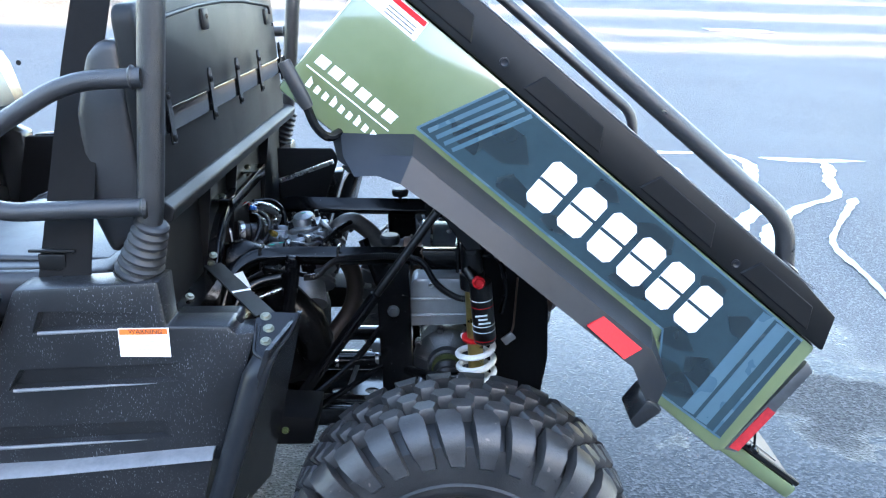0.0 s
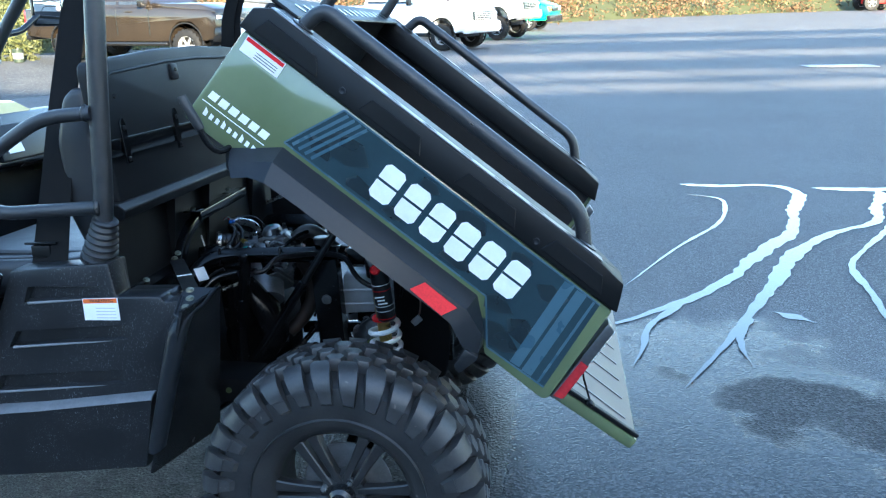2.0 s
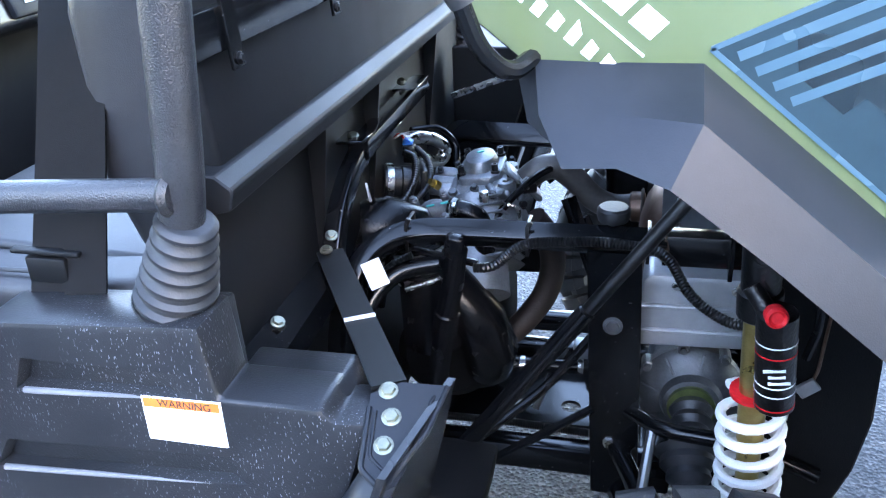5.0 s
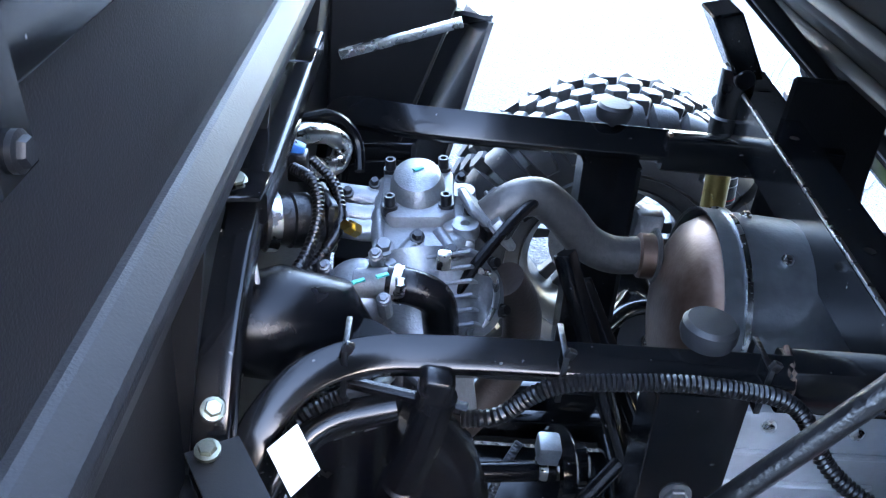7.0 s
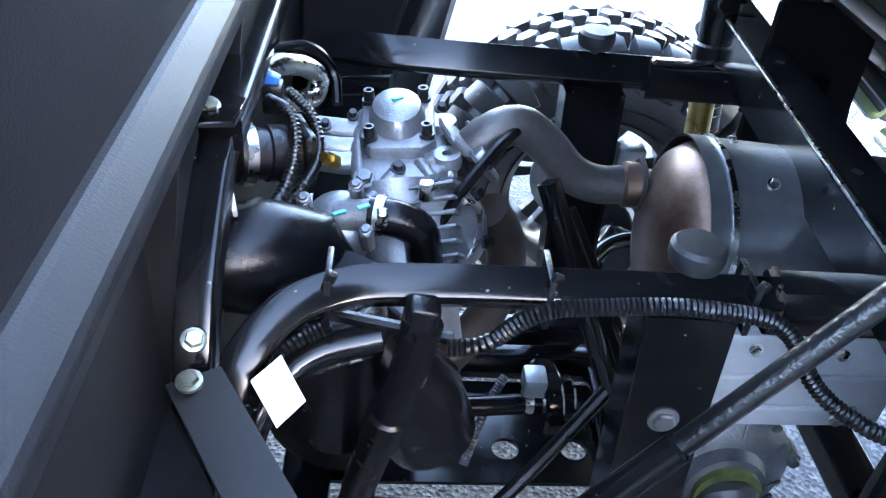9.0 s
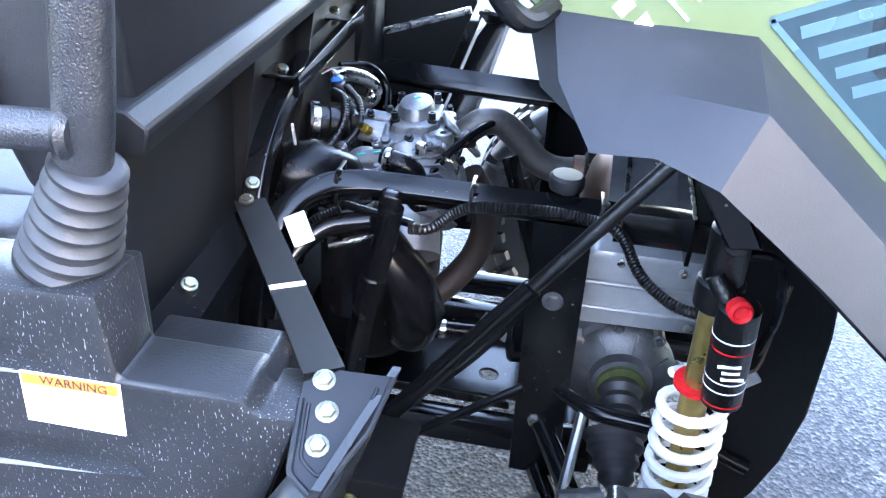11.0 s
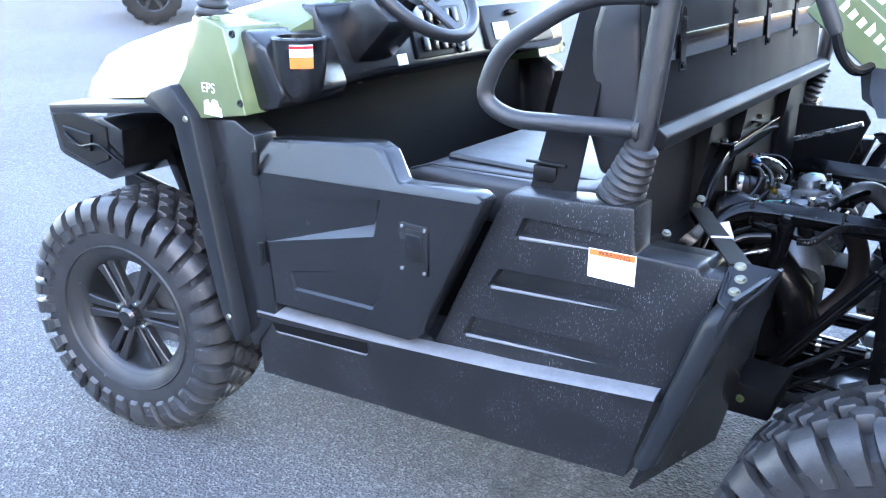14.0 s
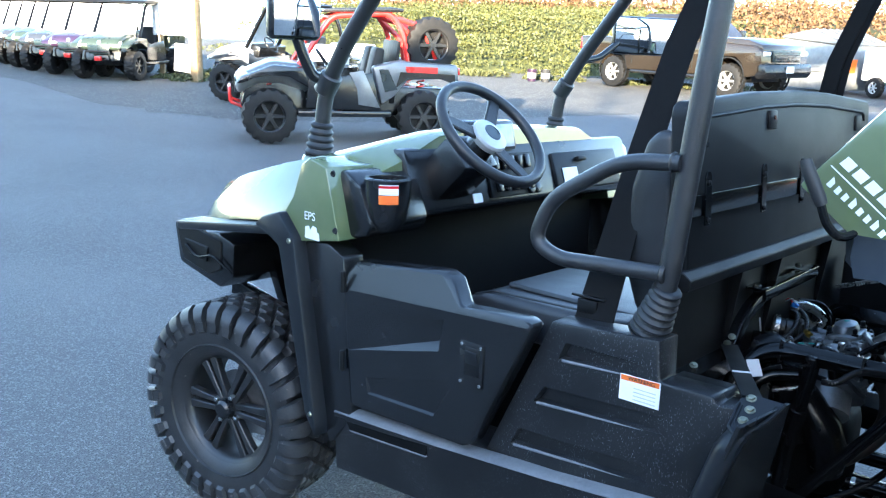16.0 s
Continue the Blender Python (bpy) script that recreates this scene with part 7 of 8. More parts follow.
# white tag on the hose
bm = solid_of([(x + d * 0.6, y - d, z + d) for d in (0.0006, -0.0006) for x, y, z in ((-0.4524, 0.4747, 0.799), (-0.4343, 0.5034, 0.7985), (-0.4148, 0.4894, 0.7657), (-0.4329, 0.4607, 0.7662))], BOX)
part("paper_tag", bm, WHITE, utv, "blank white paper tag")
part("tag_hook", prism(B(), [(-0.475, 0.72), (-0.45, 0.79), (-0.445, 0.785), (-0.455, 0.72)], 0.492, 0.496, "y", 0.001, 1), FRAME_PAINT, chassis)
part("connector", box(B(), (0.173, 0.522, 0.632), (0.03, 0.008, 0.02), Matrix.Rotation(-0.7, 4, "Y"), 0.002), PALE_SHEET, utv, "small pale wiring connector hanging loose")
part("connector_wire", tube(B(), [(0.178, 0.524, 0.642), (0.184, 0.526, 0.66), (0.186, 0.528, 0.7), (0.19, 0.528, 0.78)], 0.0025, 6, 0.02), HEAT, utv)
part("splash_bolt", hexbolt(B(), (-0.318, 0.3195, 0.5), (0, -1, 0), 0.006, 0.005), SEAL, utv)
part("far_brace", bar(B(), [(-0.47, 1.15, 0.858), (-0.308, 1.15, 0.918)], 0.014, 0.012), STEEL, utv, "bright flat steel brace")
bm = prism(B(), [(-0.5, 0.45), (-0.42, 0.5), (-0.375, 0.7), (-0.31, 0.9), (-0.33, 0.93), (-0.5, 0.93)], 1.29, 1.3, "y", 0.003, 1)
part("far_splash_panel", bm, RAIL_PLASTIC, utv)

# ---- the yard beyond: parked vehicles, bank, trees, unseen shade building ----
def stand(x, y, yaw):
    """A pose on the ground at x, y, turned by yaw and leaning with the slope."""
    e = 0.6
    n = Vector((ground_z(x - e, y) - ground_z(x + e, y), ground_z(x, y - e) - ground_z(x, y + e), 2 * e)).normalized()
    fwd = Vector((math.cos(radians(yaw)), math.sin(radians(yaw)), 0))
    side = n.cross(fwd).normalized()
    fwd = side.cross(n)
    m = Matrix((fwd, side, n)).transposed().to_4x4()
    return Matrix.Translation((x, y, ground_z(x, y) + 0.012)) @ m


def yard_wheel(owner, x, y, r, w, rim_mat, lugs=20, spokes=6):
    """A wheel with a lugged tyre; local axis y."""
    s = 1 if y > 0 else -1
    turn = Matrix.Translation((x, y, r)) @ Matrix.Rotation(radians(-90 * s), 4, "X")
    bm = B()
    ri = r * 0.58
    lathe(bm, [(ri * 0.97, 0.1 * w), (ri * 1.0, 0.48 * w), (r * 0.8, 0.5 * w), (r * 0.95, 0.42 * w), (r * 0.975, 0.2 * w), (r * 0.975, -0.2 * w), (r * 0.95, -0.42 * w), (r * 0.8, -0.5 * w), (ri, -0.48 * w)], lugs * 4, closed=True)
    for v in bm.verts:
        reach = math.hypot(v.co.x, v.co.y)
        k = round(math.atan2(v.co.y, v.co.x) / (2 * math.pi / (lugs * 4))) + (2 if v.co.z > 0 else 0)
        if reach > r * 0.9:
            grow = 1.035 if k % 4 < 2 else 0.965
            v.co.x, v.co.y = v.co.x * grow, v.co.y * grow
    bm.transform(turn)
    tyre = part("tyre", bm, YARD_RUBBER, owner)
    bm = B()
    lathe(bm, [(ri * 0.98, 0.44 * w), (ri * 0.92, 0.4 * w), (ri * 0.88, -0.3 * w), (ri * 0.98, -0.4 * w)], 26, closed=True)
    for k in range(spokes):
        t = prism(B(), [(0.1 * ri, -0.12 * ri), (0.95 * ri, -0.1 * ri), (0.95 * ri, 0.1 * ri), (0.1 * ri, 0.12 * ri)], 0.22 * w, 0.34 * w, "z", 0.004, 1)
        t.transform(Matrix.Rotation(2 * math.pi * k / spokes, 4, "Z"))
        absorb(bm, t)
    lathe(bm, [(0, 0.38 * w), (0.22 * ri, 0.37 * w), (0.26 * ri, 0.2 * w)], 14)
    bm.transform(turn)
    part("rim", bm, rim_mat, tyre)
    bm = lathe(B(), [(0, 0.02 * w), (0.88 * ri, 0.02 * w), (0.88 * ri, -0.02 * w), (0, -0.02 * w)], 24)
    bm.transform(turn)
    part("brake_drum", bm, YARD_RUBBER, tyre)
    return tyre


def sheet(owner, name, outline, y0, y1, mat, label="", b=0.02):
    return part(name, prism(B(), outline, y0, y1, "y", b), mat, owner, label)


def pickup(name, label, x, y, yaw, paint, size=1.06, lift=0.0, bumper=CHROME):
    """A crew-cab pickup that faces +x, its middle at 0."""
    car = thing(name, label, "pickup truck")
    h = lift
    w = 0.98
    lower = [(-2.75, 0.62), (-2.75, 1.28), (-0.95, 1.3), (0.95, 1.3), (2.55, 1.22), (2.72, 1.1), (2.75, 0.6), (2.3, 0.5), (2.22, 0.8), (2.05, 0.95), (1.7, 0.95), (1.52, 0.8), (1.45, 0.5),
             (-1.15, 0.48), (-1.22, 0.8), (-1.4, 0.95), (-1.75, 0.95), (-1.92, 0.8), (-2.0, 0.55)]
    sheet(car, "body", [(px, pz + h) for px, pz in lower], -w, w, paint, "", 0.05)
    bm = B()
    loft(bm, [[(px, s * yy, pz + h) for px, s, yy in ((-0.98 + d, -1, ww), (1.02 - d * 2.6, -1, ww), (1.02 - d * 2.6, 1, ww), (-0.98 + d, 1, ww))] for pz, d, ww in ((1.28, 0.0, 0.94), (1.45, 0.04, 0.9), (1.82, 0.19, 0.78), (1.88, 0.27, 0.7))])
    cab = part("cab", bm, paint, car)
    for s in (-1, 1):
        for x0, x1, t0, t1 in ((-0.85, -0.02, -0.76, -0.02), (0.06, 0.8, 0.06, 0.52)):
            q = [(x0, 0.925, 1.36), (x1, 0.925, 1.36), (t1, 0.805, 1.77), (t0, 0.805, 1.77)]
            v = [(px, s * yy, pz + h) for px, yy, pz in q] + [(px, s * (yy - 0.03), pz + h) for px, yy, pz in q]
            part("side_window", solid_of(v, BOX), CAR_GLASS, cab)
    bm = B()
    q = [(0.965, 0.86, 1.34), (0.965, -0.86, 1.34), (0.56, -0.72, 1.8), (0.56, 0.72, 1.8)]
    solid(bm, [(px + 0.02, yy, pz + h) for px, yy, pz in q] + [(px - 0.02, yy, pz + h) for px, yy, pz in q], BOX)
    part("windscreen", bm, CAR_GLASS, cab)
    part("hood", prism(B(), [(0.95, 1.28 + h), (0.95, 1.4 + h), (2.25, 1.36 + h), (2.66, 1.24 + h), (2.71, 1.1 + h)], -0.9, 0.9, "y", 0.04), paint, car)
    grille = part("grille", prism(B(), [(-0.56, 0.86 + h), (-0.6, 1.12 + h), (0.6, 1.12 + h), (0.56, 0.86 + h)], 2.72, 2.775, "x", 0.01), CAMO_DARK, car)
    for k in range(4):
        part("grille_bar", box(B(), (2.78, 0, 0.91 + h + k * 0.055), (0.014, 1.06, 0.012)), bumper, grille)
    for s in (-1, 1):
        part("headlamp", box(B(), (2.71, s * 0.78, 1.05 + h), (0.1, 0.28, 0.1), b=0.03), LENS_CLEAR, car)
        part("fog_lamp", box(B(), (2.82, s * 0.72, 0.68 + h), (0.06, 0.18, 0.1), b=0.015), LENS_CLEAR, car)
        part("tail_lamp", box(B(), (-2.74, s * 0.92, 1.1 + h), (0.05, 0.12, 0.3), b=0.015), LENS_RED, car)
        mir = part("door_mirror", box(B(), (0.82, s * 1.1, 1.42 + h), (0.1, 0.2, 0.24), b=0.03), BLACK_PLASTIC, car)
        part("mirror_stalk", box(B(), (0.82, s * 0.98, 1.36 + h), (0.06, 0.12, 0.05), b=0.01), BLACK_PLASTIC, mir)
        for px in (-0.55, 0.5):
            part("door_handle", box(B(), (px - 0.15, s * 0.99, 1.2 + h), (0.2, 0.03, 0.04), b=0.01), paint, car)
        for px in (-0.02, 0.9, -0.95):
            part("door_gap", box(B(), (px, s * 0.981, 0.95 + h), (0.012, 0.004, 0.62)), CAMO_DARK, car)
        part("side_step", rod(B(), (-1.0, s * 0.95, 0.45 + h), (1.35, s * 0.95, 0.45 + h), 0.045, 12, 0.02), BLACK_PLASTIC, car)
        for px in (-1.57, 1.88):
            bm = lathe(B(), [(0.44, 0), (0.47, 0), (0.47, 0.05), (0.44, 0.05)], 26, Matrix.Translation((px, s * 0.955 - 0.025, 0.48 + h)) @ Matrix.Rotation(radians(-90), 4, "X"), closed=True)
            part("arch_trim", bm, BLACK_PLASTIC, car)
    part("front_bumper", prism(B(), [(2.6, 0.5 + h), (2.62, 0.84 + h), (2.84, 0.82 + h), (2.88, 0.62 + h), (2.8, 0.5 + h)], -0.98, 0.98, "y", 0.04), bumper, car)
    part("number_plate", box(B(), (2.885, 0, 0.7 + h), (0.01, 0.31, 0.15)), WHITE, car)
    part("rear_bumper", box(B(), (-2.8, 0, 0.62 + h), (0.16, 1.8, 0.2), b=0.04), bumper, car)
    part("chassis", box(B(), (0, 0, 0.5 + h * 0.6), (4.6, 1.2, 0.25), b=0.03), FRAME_PAINT, car)
    for px in (-1.57, 1.88):
        for s in (-1, 1):
            yard_wheel(car, px, s * 0.86, 0.4 + h * 0.12, 0.28, GREY_PAINT)
    car.matrix_world = stand(x, y, yaw) @ Matrix.Scale(size, 4)
    return car


def van(name, label, x, y, yaw):
    car = thing(name, label, "van")
    sheet(car, "body", [(-2.8, 0.45), (-2.8, 2.0), (-2.7, 2.12), (1.1, 2.12), (1.35, 2.02), (1.95, 1.35), (2.6, 1.15), (2.75, 0.95), (2.75, 0.45)], -0.98, 0.98, VAN_GREEN, "", 0.07)
    part("windscreen", prism(B(), [(1.32, 1.96), (1.36, 2.0), (1.93, 1.4), (1.9, 1.37)], -0.85, 0.85, "y", 0.005, 1, Matrix.Translation((0.03, 0, 0.025))), CAR_GLASS, car)
    for s in (-1, 1):
        part("side_window", prism(B(), [(0.55, 1.35), (0.55, 1.9), (1.15, 1.9), (1.6, 1.38)], s * 0.975, s * 0.986, "y"), CAR_GLASS, car)
        part("headlamp", box(B(), (2.7, s * 0.76, 0.98), (0.14, 0.36, 0.2), b=0.03), ORANGE if s < 0 else LENS_CLEAR, car)
        for px in (-1.75, 1.75):
            yard_wheel(car, px, s * 0.84, 0.37, 0.26, SILVER)
    part("front_bumper", prism(B(), [(2.6, 0.4), (2.6, 0.72), (2.85, 0.7), (2.85, 0.42)], -0.98, 0.98, "y", 0.03), BLACK_PLASTIC, car)
    part("grille", box(B(), (2.76, 0, 0.95), (0.04, 1.1, 0.2), b=0.01), CAMO_DARK, car)
    car.matrix_world = stand(x, y, yaw)
    return car


def side_by_side(name, label, x, y, yaw, paint, cage=FRAME_PAINT, roof=None, screen=True, group="row of parked utility vehicles", sport=False, size=1.13):
    """A parked two-seat off-roader that faces +x."""
    car = thing(name, label, "utility vehicle", group=group)
    drop = 0.13 if sport else 0.0
    if sport:
        hood = [(0.5, 0.62), (0.5, 0.98), (0.95, 1.02), (1.32, 0.86), (1.42, 0.72), (1.38, 0.6), (1.1, 0.72), (0.85, 0.72)]
        rear = [(-1.45, 0.75), (-1.42, 1.02), (-0.62, 1.06), (-0.3, 0.98), (-0.42, 0.5), (-0.6, 0.62), (-0.75, 0.82), (-1.2, 0.84)]
    else:
        hood = [(0.55, 0.6), (0.55, 1.08), (0.9, 1.06), (1.3, 0.95), (1.4, 0.82), (1.38, 0.68), (1.15, 0.72), (0.8, 0.74)]
        rear = [(-1.4, 0.72), (-1.42, 1.1), (-0.55, 1.1), (-0.55, 0.7), (-0.75, 0.8), (-1.2, 0.8)]
    part("hood", prism(B(), hood, -0.5, 0.5, "y", 0.06, 3), paint if not sport else DARK_SILVER, car)
    for s in (-1, 1):
        part("front_fender", prism(B(), [(0.5, 0.7), (0.52, 0.95), (0.95, 0.98), (1.35, 0.82), (1.4, 0.74), (1.3, 0.76), (1.1, 0.86), (0.75, 0.84)], s * 0.45, s * 0.74, "y", 0.03), paint if not sport else BLACK_PLASTIC, car)
        part("rear_panel", prism(B(), rear, s * 0.5, s * 0.74, "y", 0.04), paint if not sport else DARK_SILVER, car)
        part("door", prism(B(), [(-0.42, 0.42), (-0.3, 0.9), (0.35, 0.82), (0.5, 0.9), (0.55, 0.45)], s * 0.68, s * 0.72, "y", 0.015), BLACK_PLASTIC, car)
        part("sill", box(B(), (0.05, s * 0.62, 0.38), (1.2, 0.24, 0.08), b=0.02), BLACK_PLASTIC, car)
        part("headlamp", prism(B(), [(1.22, 0.84), (1.3, 0.9), (1.405, 0.8), (1.38, 0.74)], s * 0.3, s * 0.52, "y", 0.015), LENS_CLEAR, car)
        tube_pts = [(0.62, s * 0.6, 0.98), (0.2, s * 0.56, 1.72 - drop), (-0.55, s * 0.56, 1.78 - drop), (-0.72, s * 0.58, 1.4), (-0.8, s * 0.6, 0.95)]
        part("cage_tube", tube(B(), tube_pts, 0.036, 10, 0.12), cage, car)
        if sport:
            part("cage_brace", tube(B(), [(-0.5, s * 0.56, 1.75 - drop), (-0.98, s * 0.5, 1.62 - drop), (-1.2, s * 0.5, 1.05)], 0.036, 10, 0.1), cage, car)
            part("cage_brace", tube(B(), [(-0.6, s * 0.56, 1.7 - drop), (-0.9, s * 0.52, 1.3), (-0.95, s * 0.52, 1.02)], 0.036, 10, 0.1), cage, car)
        for px in (-0.98, 1.0):
            part("coil_spring", coil(B(), (px, s * 0.45, 0.5), (px - 0.02, s * 0.42, 0.9), 0.05, 0.012, 6, 6, 10), RED_PAINT if sport else ENGINE_BLACK, car)
            tube_arm = tube(B(), [(px + 0.15, s * 0.2, 0.42), (px, s * 0.58, 0.36), (px - 0.15, s * 0.2, 0.42)], 0.02, 8)
            part("suspension_arm", tube_arm, FRAME_PAINT, car)
            yard_wheel(car, px, s * 0.66, 0.345, 0.25, RIM, 18)
        part("seat", prism(B(), [(-0.42, 0.55), (-0.5, 1.2), (-0.38, 1.22), (-0.25, 0.66), (0.15, 0.68), (0.15, 0.55)], s * 0.08, s * 0.5, "y", 0.04), MATT_BLACK, car)
    part("tub", prism(B(), [(-1.3, 0.34), (-1.3, 0.7), (-0.5, 0.72), (-0.4, 0.45), (0.5, 0.45), (0.6, 0.85), (1.25, 0.8), (1.35, 0.45), (1.1, 0.33)], -0.48, 0.48, "y", 0.02), BLACK_PLASTIC, car)
    part("dashboard", prism(B(), [(0.4, 0.8), (0.38, 1.0), (0.55, 1.06), (0.62, 0.85)], -0.52, 0.52, "y", 0.02), BLACK_PLASTIC, car)
    bm = lathe(B(), [(0.16 + 0.014 * math.cos(a), 0.014 * math.sin(a)) for a in [math.pi * k / 4 for k in range(8)]], 24, along((0.28, 0.28, 1.04), (0.0, 0.28, 1.24)), closed=True)
    part("steering_wheel", bm, BLACK_PLASTIC, car)
    part("bumper", tube(B(), [(1.3, -0.3, 0.42), (1.48, -0.3, 0.48), (1.48, -0.3, 0.66), (1.48, 0.3, 0.66), (1.48, 0.3, 0.48), (1.3, 0.3, 0.42)], 0.022, 10, 0.06), cage if sport else BLACK_PLASTIC, car)
    part("grille", prism(B(), [(-0.25, 0.6), (-0.28, 0.8), (0.28, 0.8), (0.25, 0.6)], 1.36, 1.415, "x", 0.01), CAMO_DARK, car)
    if not sport:
        part("winch", box(B(), (1.46, 0.0, 0.5), (0.08, 0.16, 0.1), b=0.01), RED_PAINT, car)
        part("badge", lathe(B(), [(0.05, 0), (0.05, 0.01), (0, 0.012)], 14, along((1.375, 0, 0.86), (2.0, 0, 1.1))), CHROME, car)
    part("cage_cross", tube(B(), [(0.2, -0.56, 1.71 - drop), (0.2, 0.56, 1.71 - drop)], 0.024, 10), cage, car)
    part("cage_cross", tube(B(), [(-0.55, -0.56, 1.77 - drop), (-0.55, 0.56, 1.77 - drop)], 0.024, 10), cage, car)
    if roof:
        part("roof", prism(B(), [(0.35, 1.76 - drop), (0.3, 1.81 - drop), (-0.55, 1.85 - drop), (-0.72, 1.83 - drop), (-0.7, 1.79 - drop)], -0.62, 0.62, "y", 0.015), roof, car)
    # the screen's glare is in its pale, opaque colour
    if screen:
        part("windscreen", prism(B(), [(0.63, 1.06), (0.24, 1.72), (0.255, 1.725), (0.645, 1.065)], -0.5, 0.5, "y"), GLARE_FILM, car)
    if sport:
        part("bulkhead", prism(B(), [(-0.62, 0.5), (-0.7, 1.3), (-0.66, 1.3), (-0.56, 0.5)], -0.54, 0.54, "y", 0.01), MATT_BLACK, car)
        bm = yard_wheel(car, -1.12, 0.001, 0.36, 0.26, RIM, 18)
        up = Matrix.Translation((-1.1, 0.5, 1.26)) @ Matrix.Rotation(radians(8), 4, "Z") @ Matrix.Translation((1.12, 0, -0.36))
        bm.matrix_basis = up
        for k in range(2):
            part("side_stripe", prism(B(), [(-1.15, 0.93 - k * 0.03), (-1.15, 0.985 - k * 0.03), (-0.72, 0.99 - k * 0.03), (-0.75, 0.94 - k * 0.03)], 0.7405 + 0.001 * k, 0.743 + 0.001 * k, "y"), RED_PAINT, car)
        part("tail_lamp", box(B(), (-1.44, 0.66, 0.94), (0.04, 0.1, 0.09), b=0.01), LENS_RED, car)
        part("dark_flash", prism(B(), [(-0.62, 0.7), (-0.5, 0.95), (-0.38, 0.95), (-0.46, 0.66)], 0.741, 0.744, "y"), CAMO_DARK, car)
        part("black_flank", prism(B(), [(-1.4, 0.76), (-1.38, 0.9), (-0.66, 0.92), (-0.6, 0.72), (-0.75, 0.84), (-1.2, 0.85)], 0.741, 0.745, "y"), BLACK_PLASTIC, car)
        for s in (-1, 1):
            part("silver_wedge", prism(B(), [(-0.4, 0.46), (-0.18, 0.93), (0.0, 0.9), (-0.1, 0.7), (-0.12, 0.5)], s * 0.722, s * 0.735, "y", 0.008), DARK_SILVER, car)
    car.matrix_world = stand(x, y, yaw) @ Matrix.Scale(size, 4)
    return car


# the red-caged sport machine and the white one beside the row
side_by_side("sport_buggy", "silver sport side-by-side with red cage and spare wheel, parked", -9.72, 7.38, -124, SILVER, RED_PAINT, BLACK_PLASTIC, False, "", True)
side_by_side("utility_vehicle", "white side-by-side utility vehicle parked on gravel", -14.55, 10.2, 205, PICKUP_WHITE, FRAME_PAINT, None, True)
for k, (px, py, paint, word) in enumerate(((-24.0, 11.6, DARK_GREEN, "dark green"), (-25.75, 11.55, PURPLE, "dark purple"), (-27.5, 11.6, PICKUP_DARK, "dark grey"), (-29.25, 11.9, DARK_GREEN, "dark green"), (-31.0, 12.2, PICKUP_DARK, "dark grey"),
                                            (-32.8, 12.5, TURQUOISE, "turquoise"), (-34.6, 12.8, TURQUOISE, "turquoise"))):
    side_by_side("utility_vehicle", word + " side-by-side with roof and windscreen, parked in a row", 0.02 + 0.92 * px, -0.11 + 0.92 * py, -58, paint, FRAME_PAINT, RAIL_PLASTIC, True, size=1.12)
pickup("pickup_truck", "dark bronze crew-cab pickup truck parked on the gravel", -11.6, 22.5, -10, PICKUP_BROWN, size=1.16, bumper=BLACK_PLASTIC)
pickup("pickup_truck", "white pickup truck parked at the yard's edge", -4.6, 27.3, -24, PICKUP_WHITE, bumper=PICKUP_WHITE)
pickup("pickup_truck", "lifted white pickup truck with a dark front bumper", -3.4, 33.0, -20, PICKUP_WHITE, lift=0.2, bumper=GREY_PAINT)
van("green_van", "bright green delivery van parked at the yard's edge", -2.4, 40.2, -16)

# dumpster
bin_ = thing("dumpster", "dark steel dumpster with an orange sticker", "dumpster")
part("bin_body", prism(B(), [(-1.0, 0.1), (-1.15, 1.6), (1.1, 1.45), (0.95, 0.1)], -0.95, 0.95, "y", 0.03), GREY_PAINT, bin_)
lid = part("bin_lid", prism(B(), [(-1.2, 1.61), (-1.2, 1.67), (0.0, 1.9), (1.16, 1.52), (1.16, 1.46)], -1.0, 1.0, "y", 0.02), DARK_SILVER, bin_, "ribbed grey plastic lid")
for k in range(7):
    part("lid_rib", prism(B(), [(0.02, 1.9), (1.14, 1.535), (1.14, 1.565), (0.02, 1.93)], -0.9 + k * 0.28, -0.82 + k * 0.28, "y", 0.008, 1), DARK_SILVER, lid)
part("bin_sticker", box(B(), (1.06, -0.3, 0.85), (0.03, 0.3, 0.4), Matrix.Rotation(radians(8), 4, "Y")), ORANGE, bin_)
for s in (-1, 1):
    part("bin_rib", box(B(), (0, s * 0.98, 0.7), (2.0, 0.06, 0.1), b=0.01), GREY_PAINT, bin_)
bin_.matrix_world = stand(-8.9, 27.0, -25)
# white machine by the dumpster
box_ = thing("utility_trailer", "small white box trailer standing in the sun", "trailer")
part("trailer_body", prism(B(), [(-0.9, 0.45), (-0.9, 1.35), (0.85, 1.35), (0.95, 0.45)], -0.7, 0.7, "y", 0.08, 3), PICKUP_WHITE, box_)
for s in (-1, 1):
    yard_wheel(box_, -0.2, s * 0.78, 0.3, 0.18, SILVER)
part("trailer_lamp", box(B(), (0.93, -0.4, 0.9), (0.04, 0.2, 0.12), b=0.01), ORANGE, box_)
box_.matrix_world = stand(-6.6, 26.2, -30)

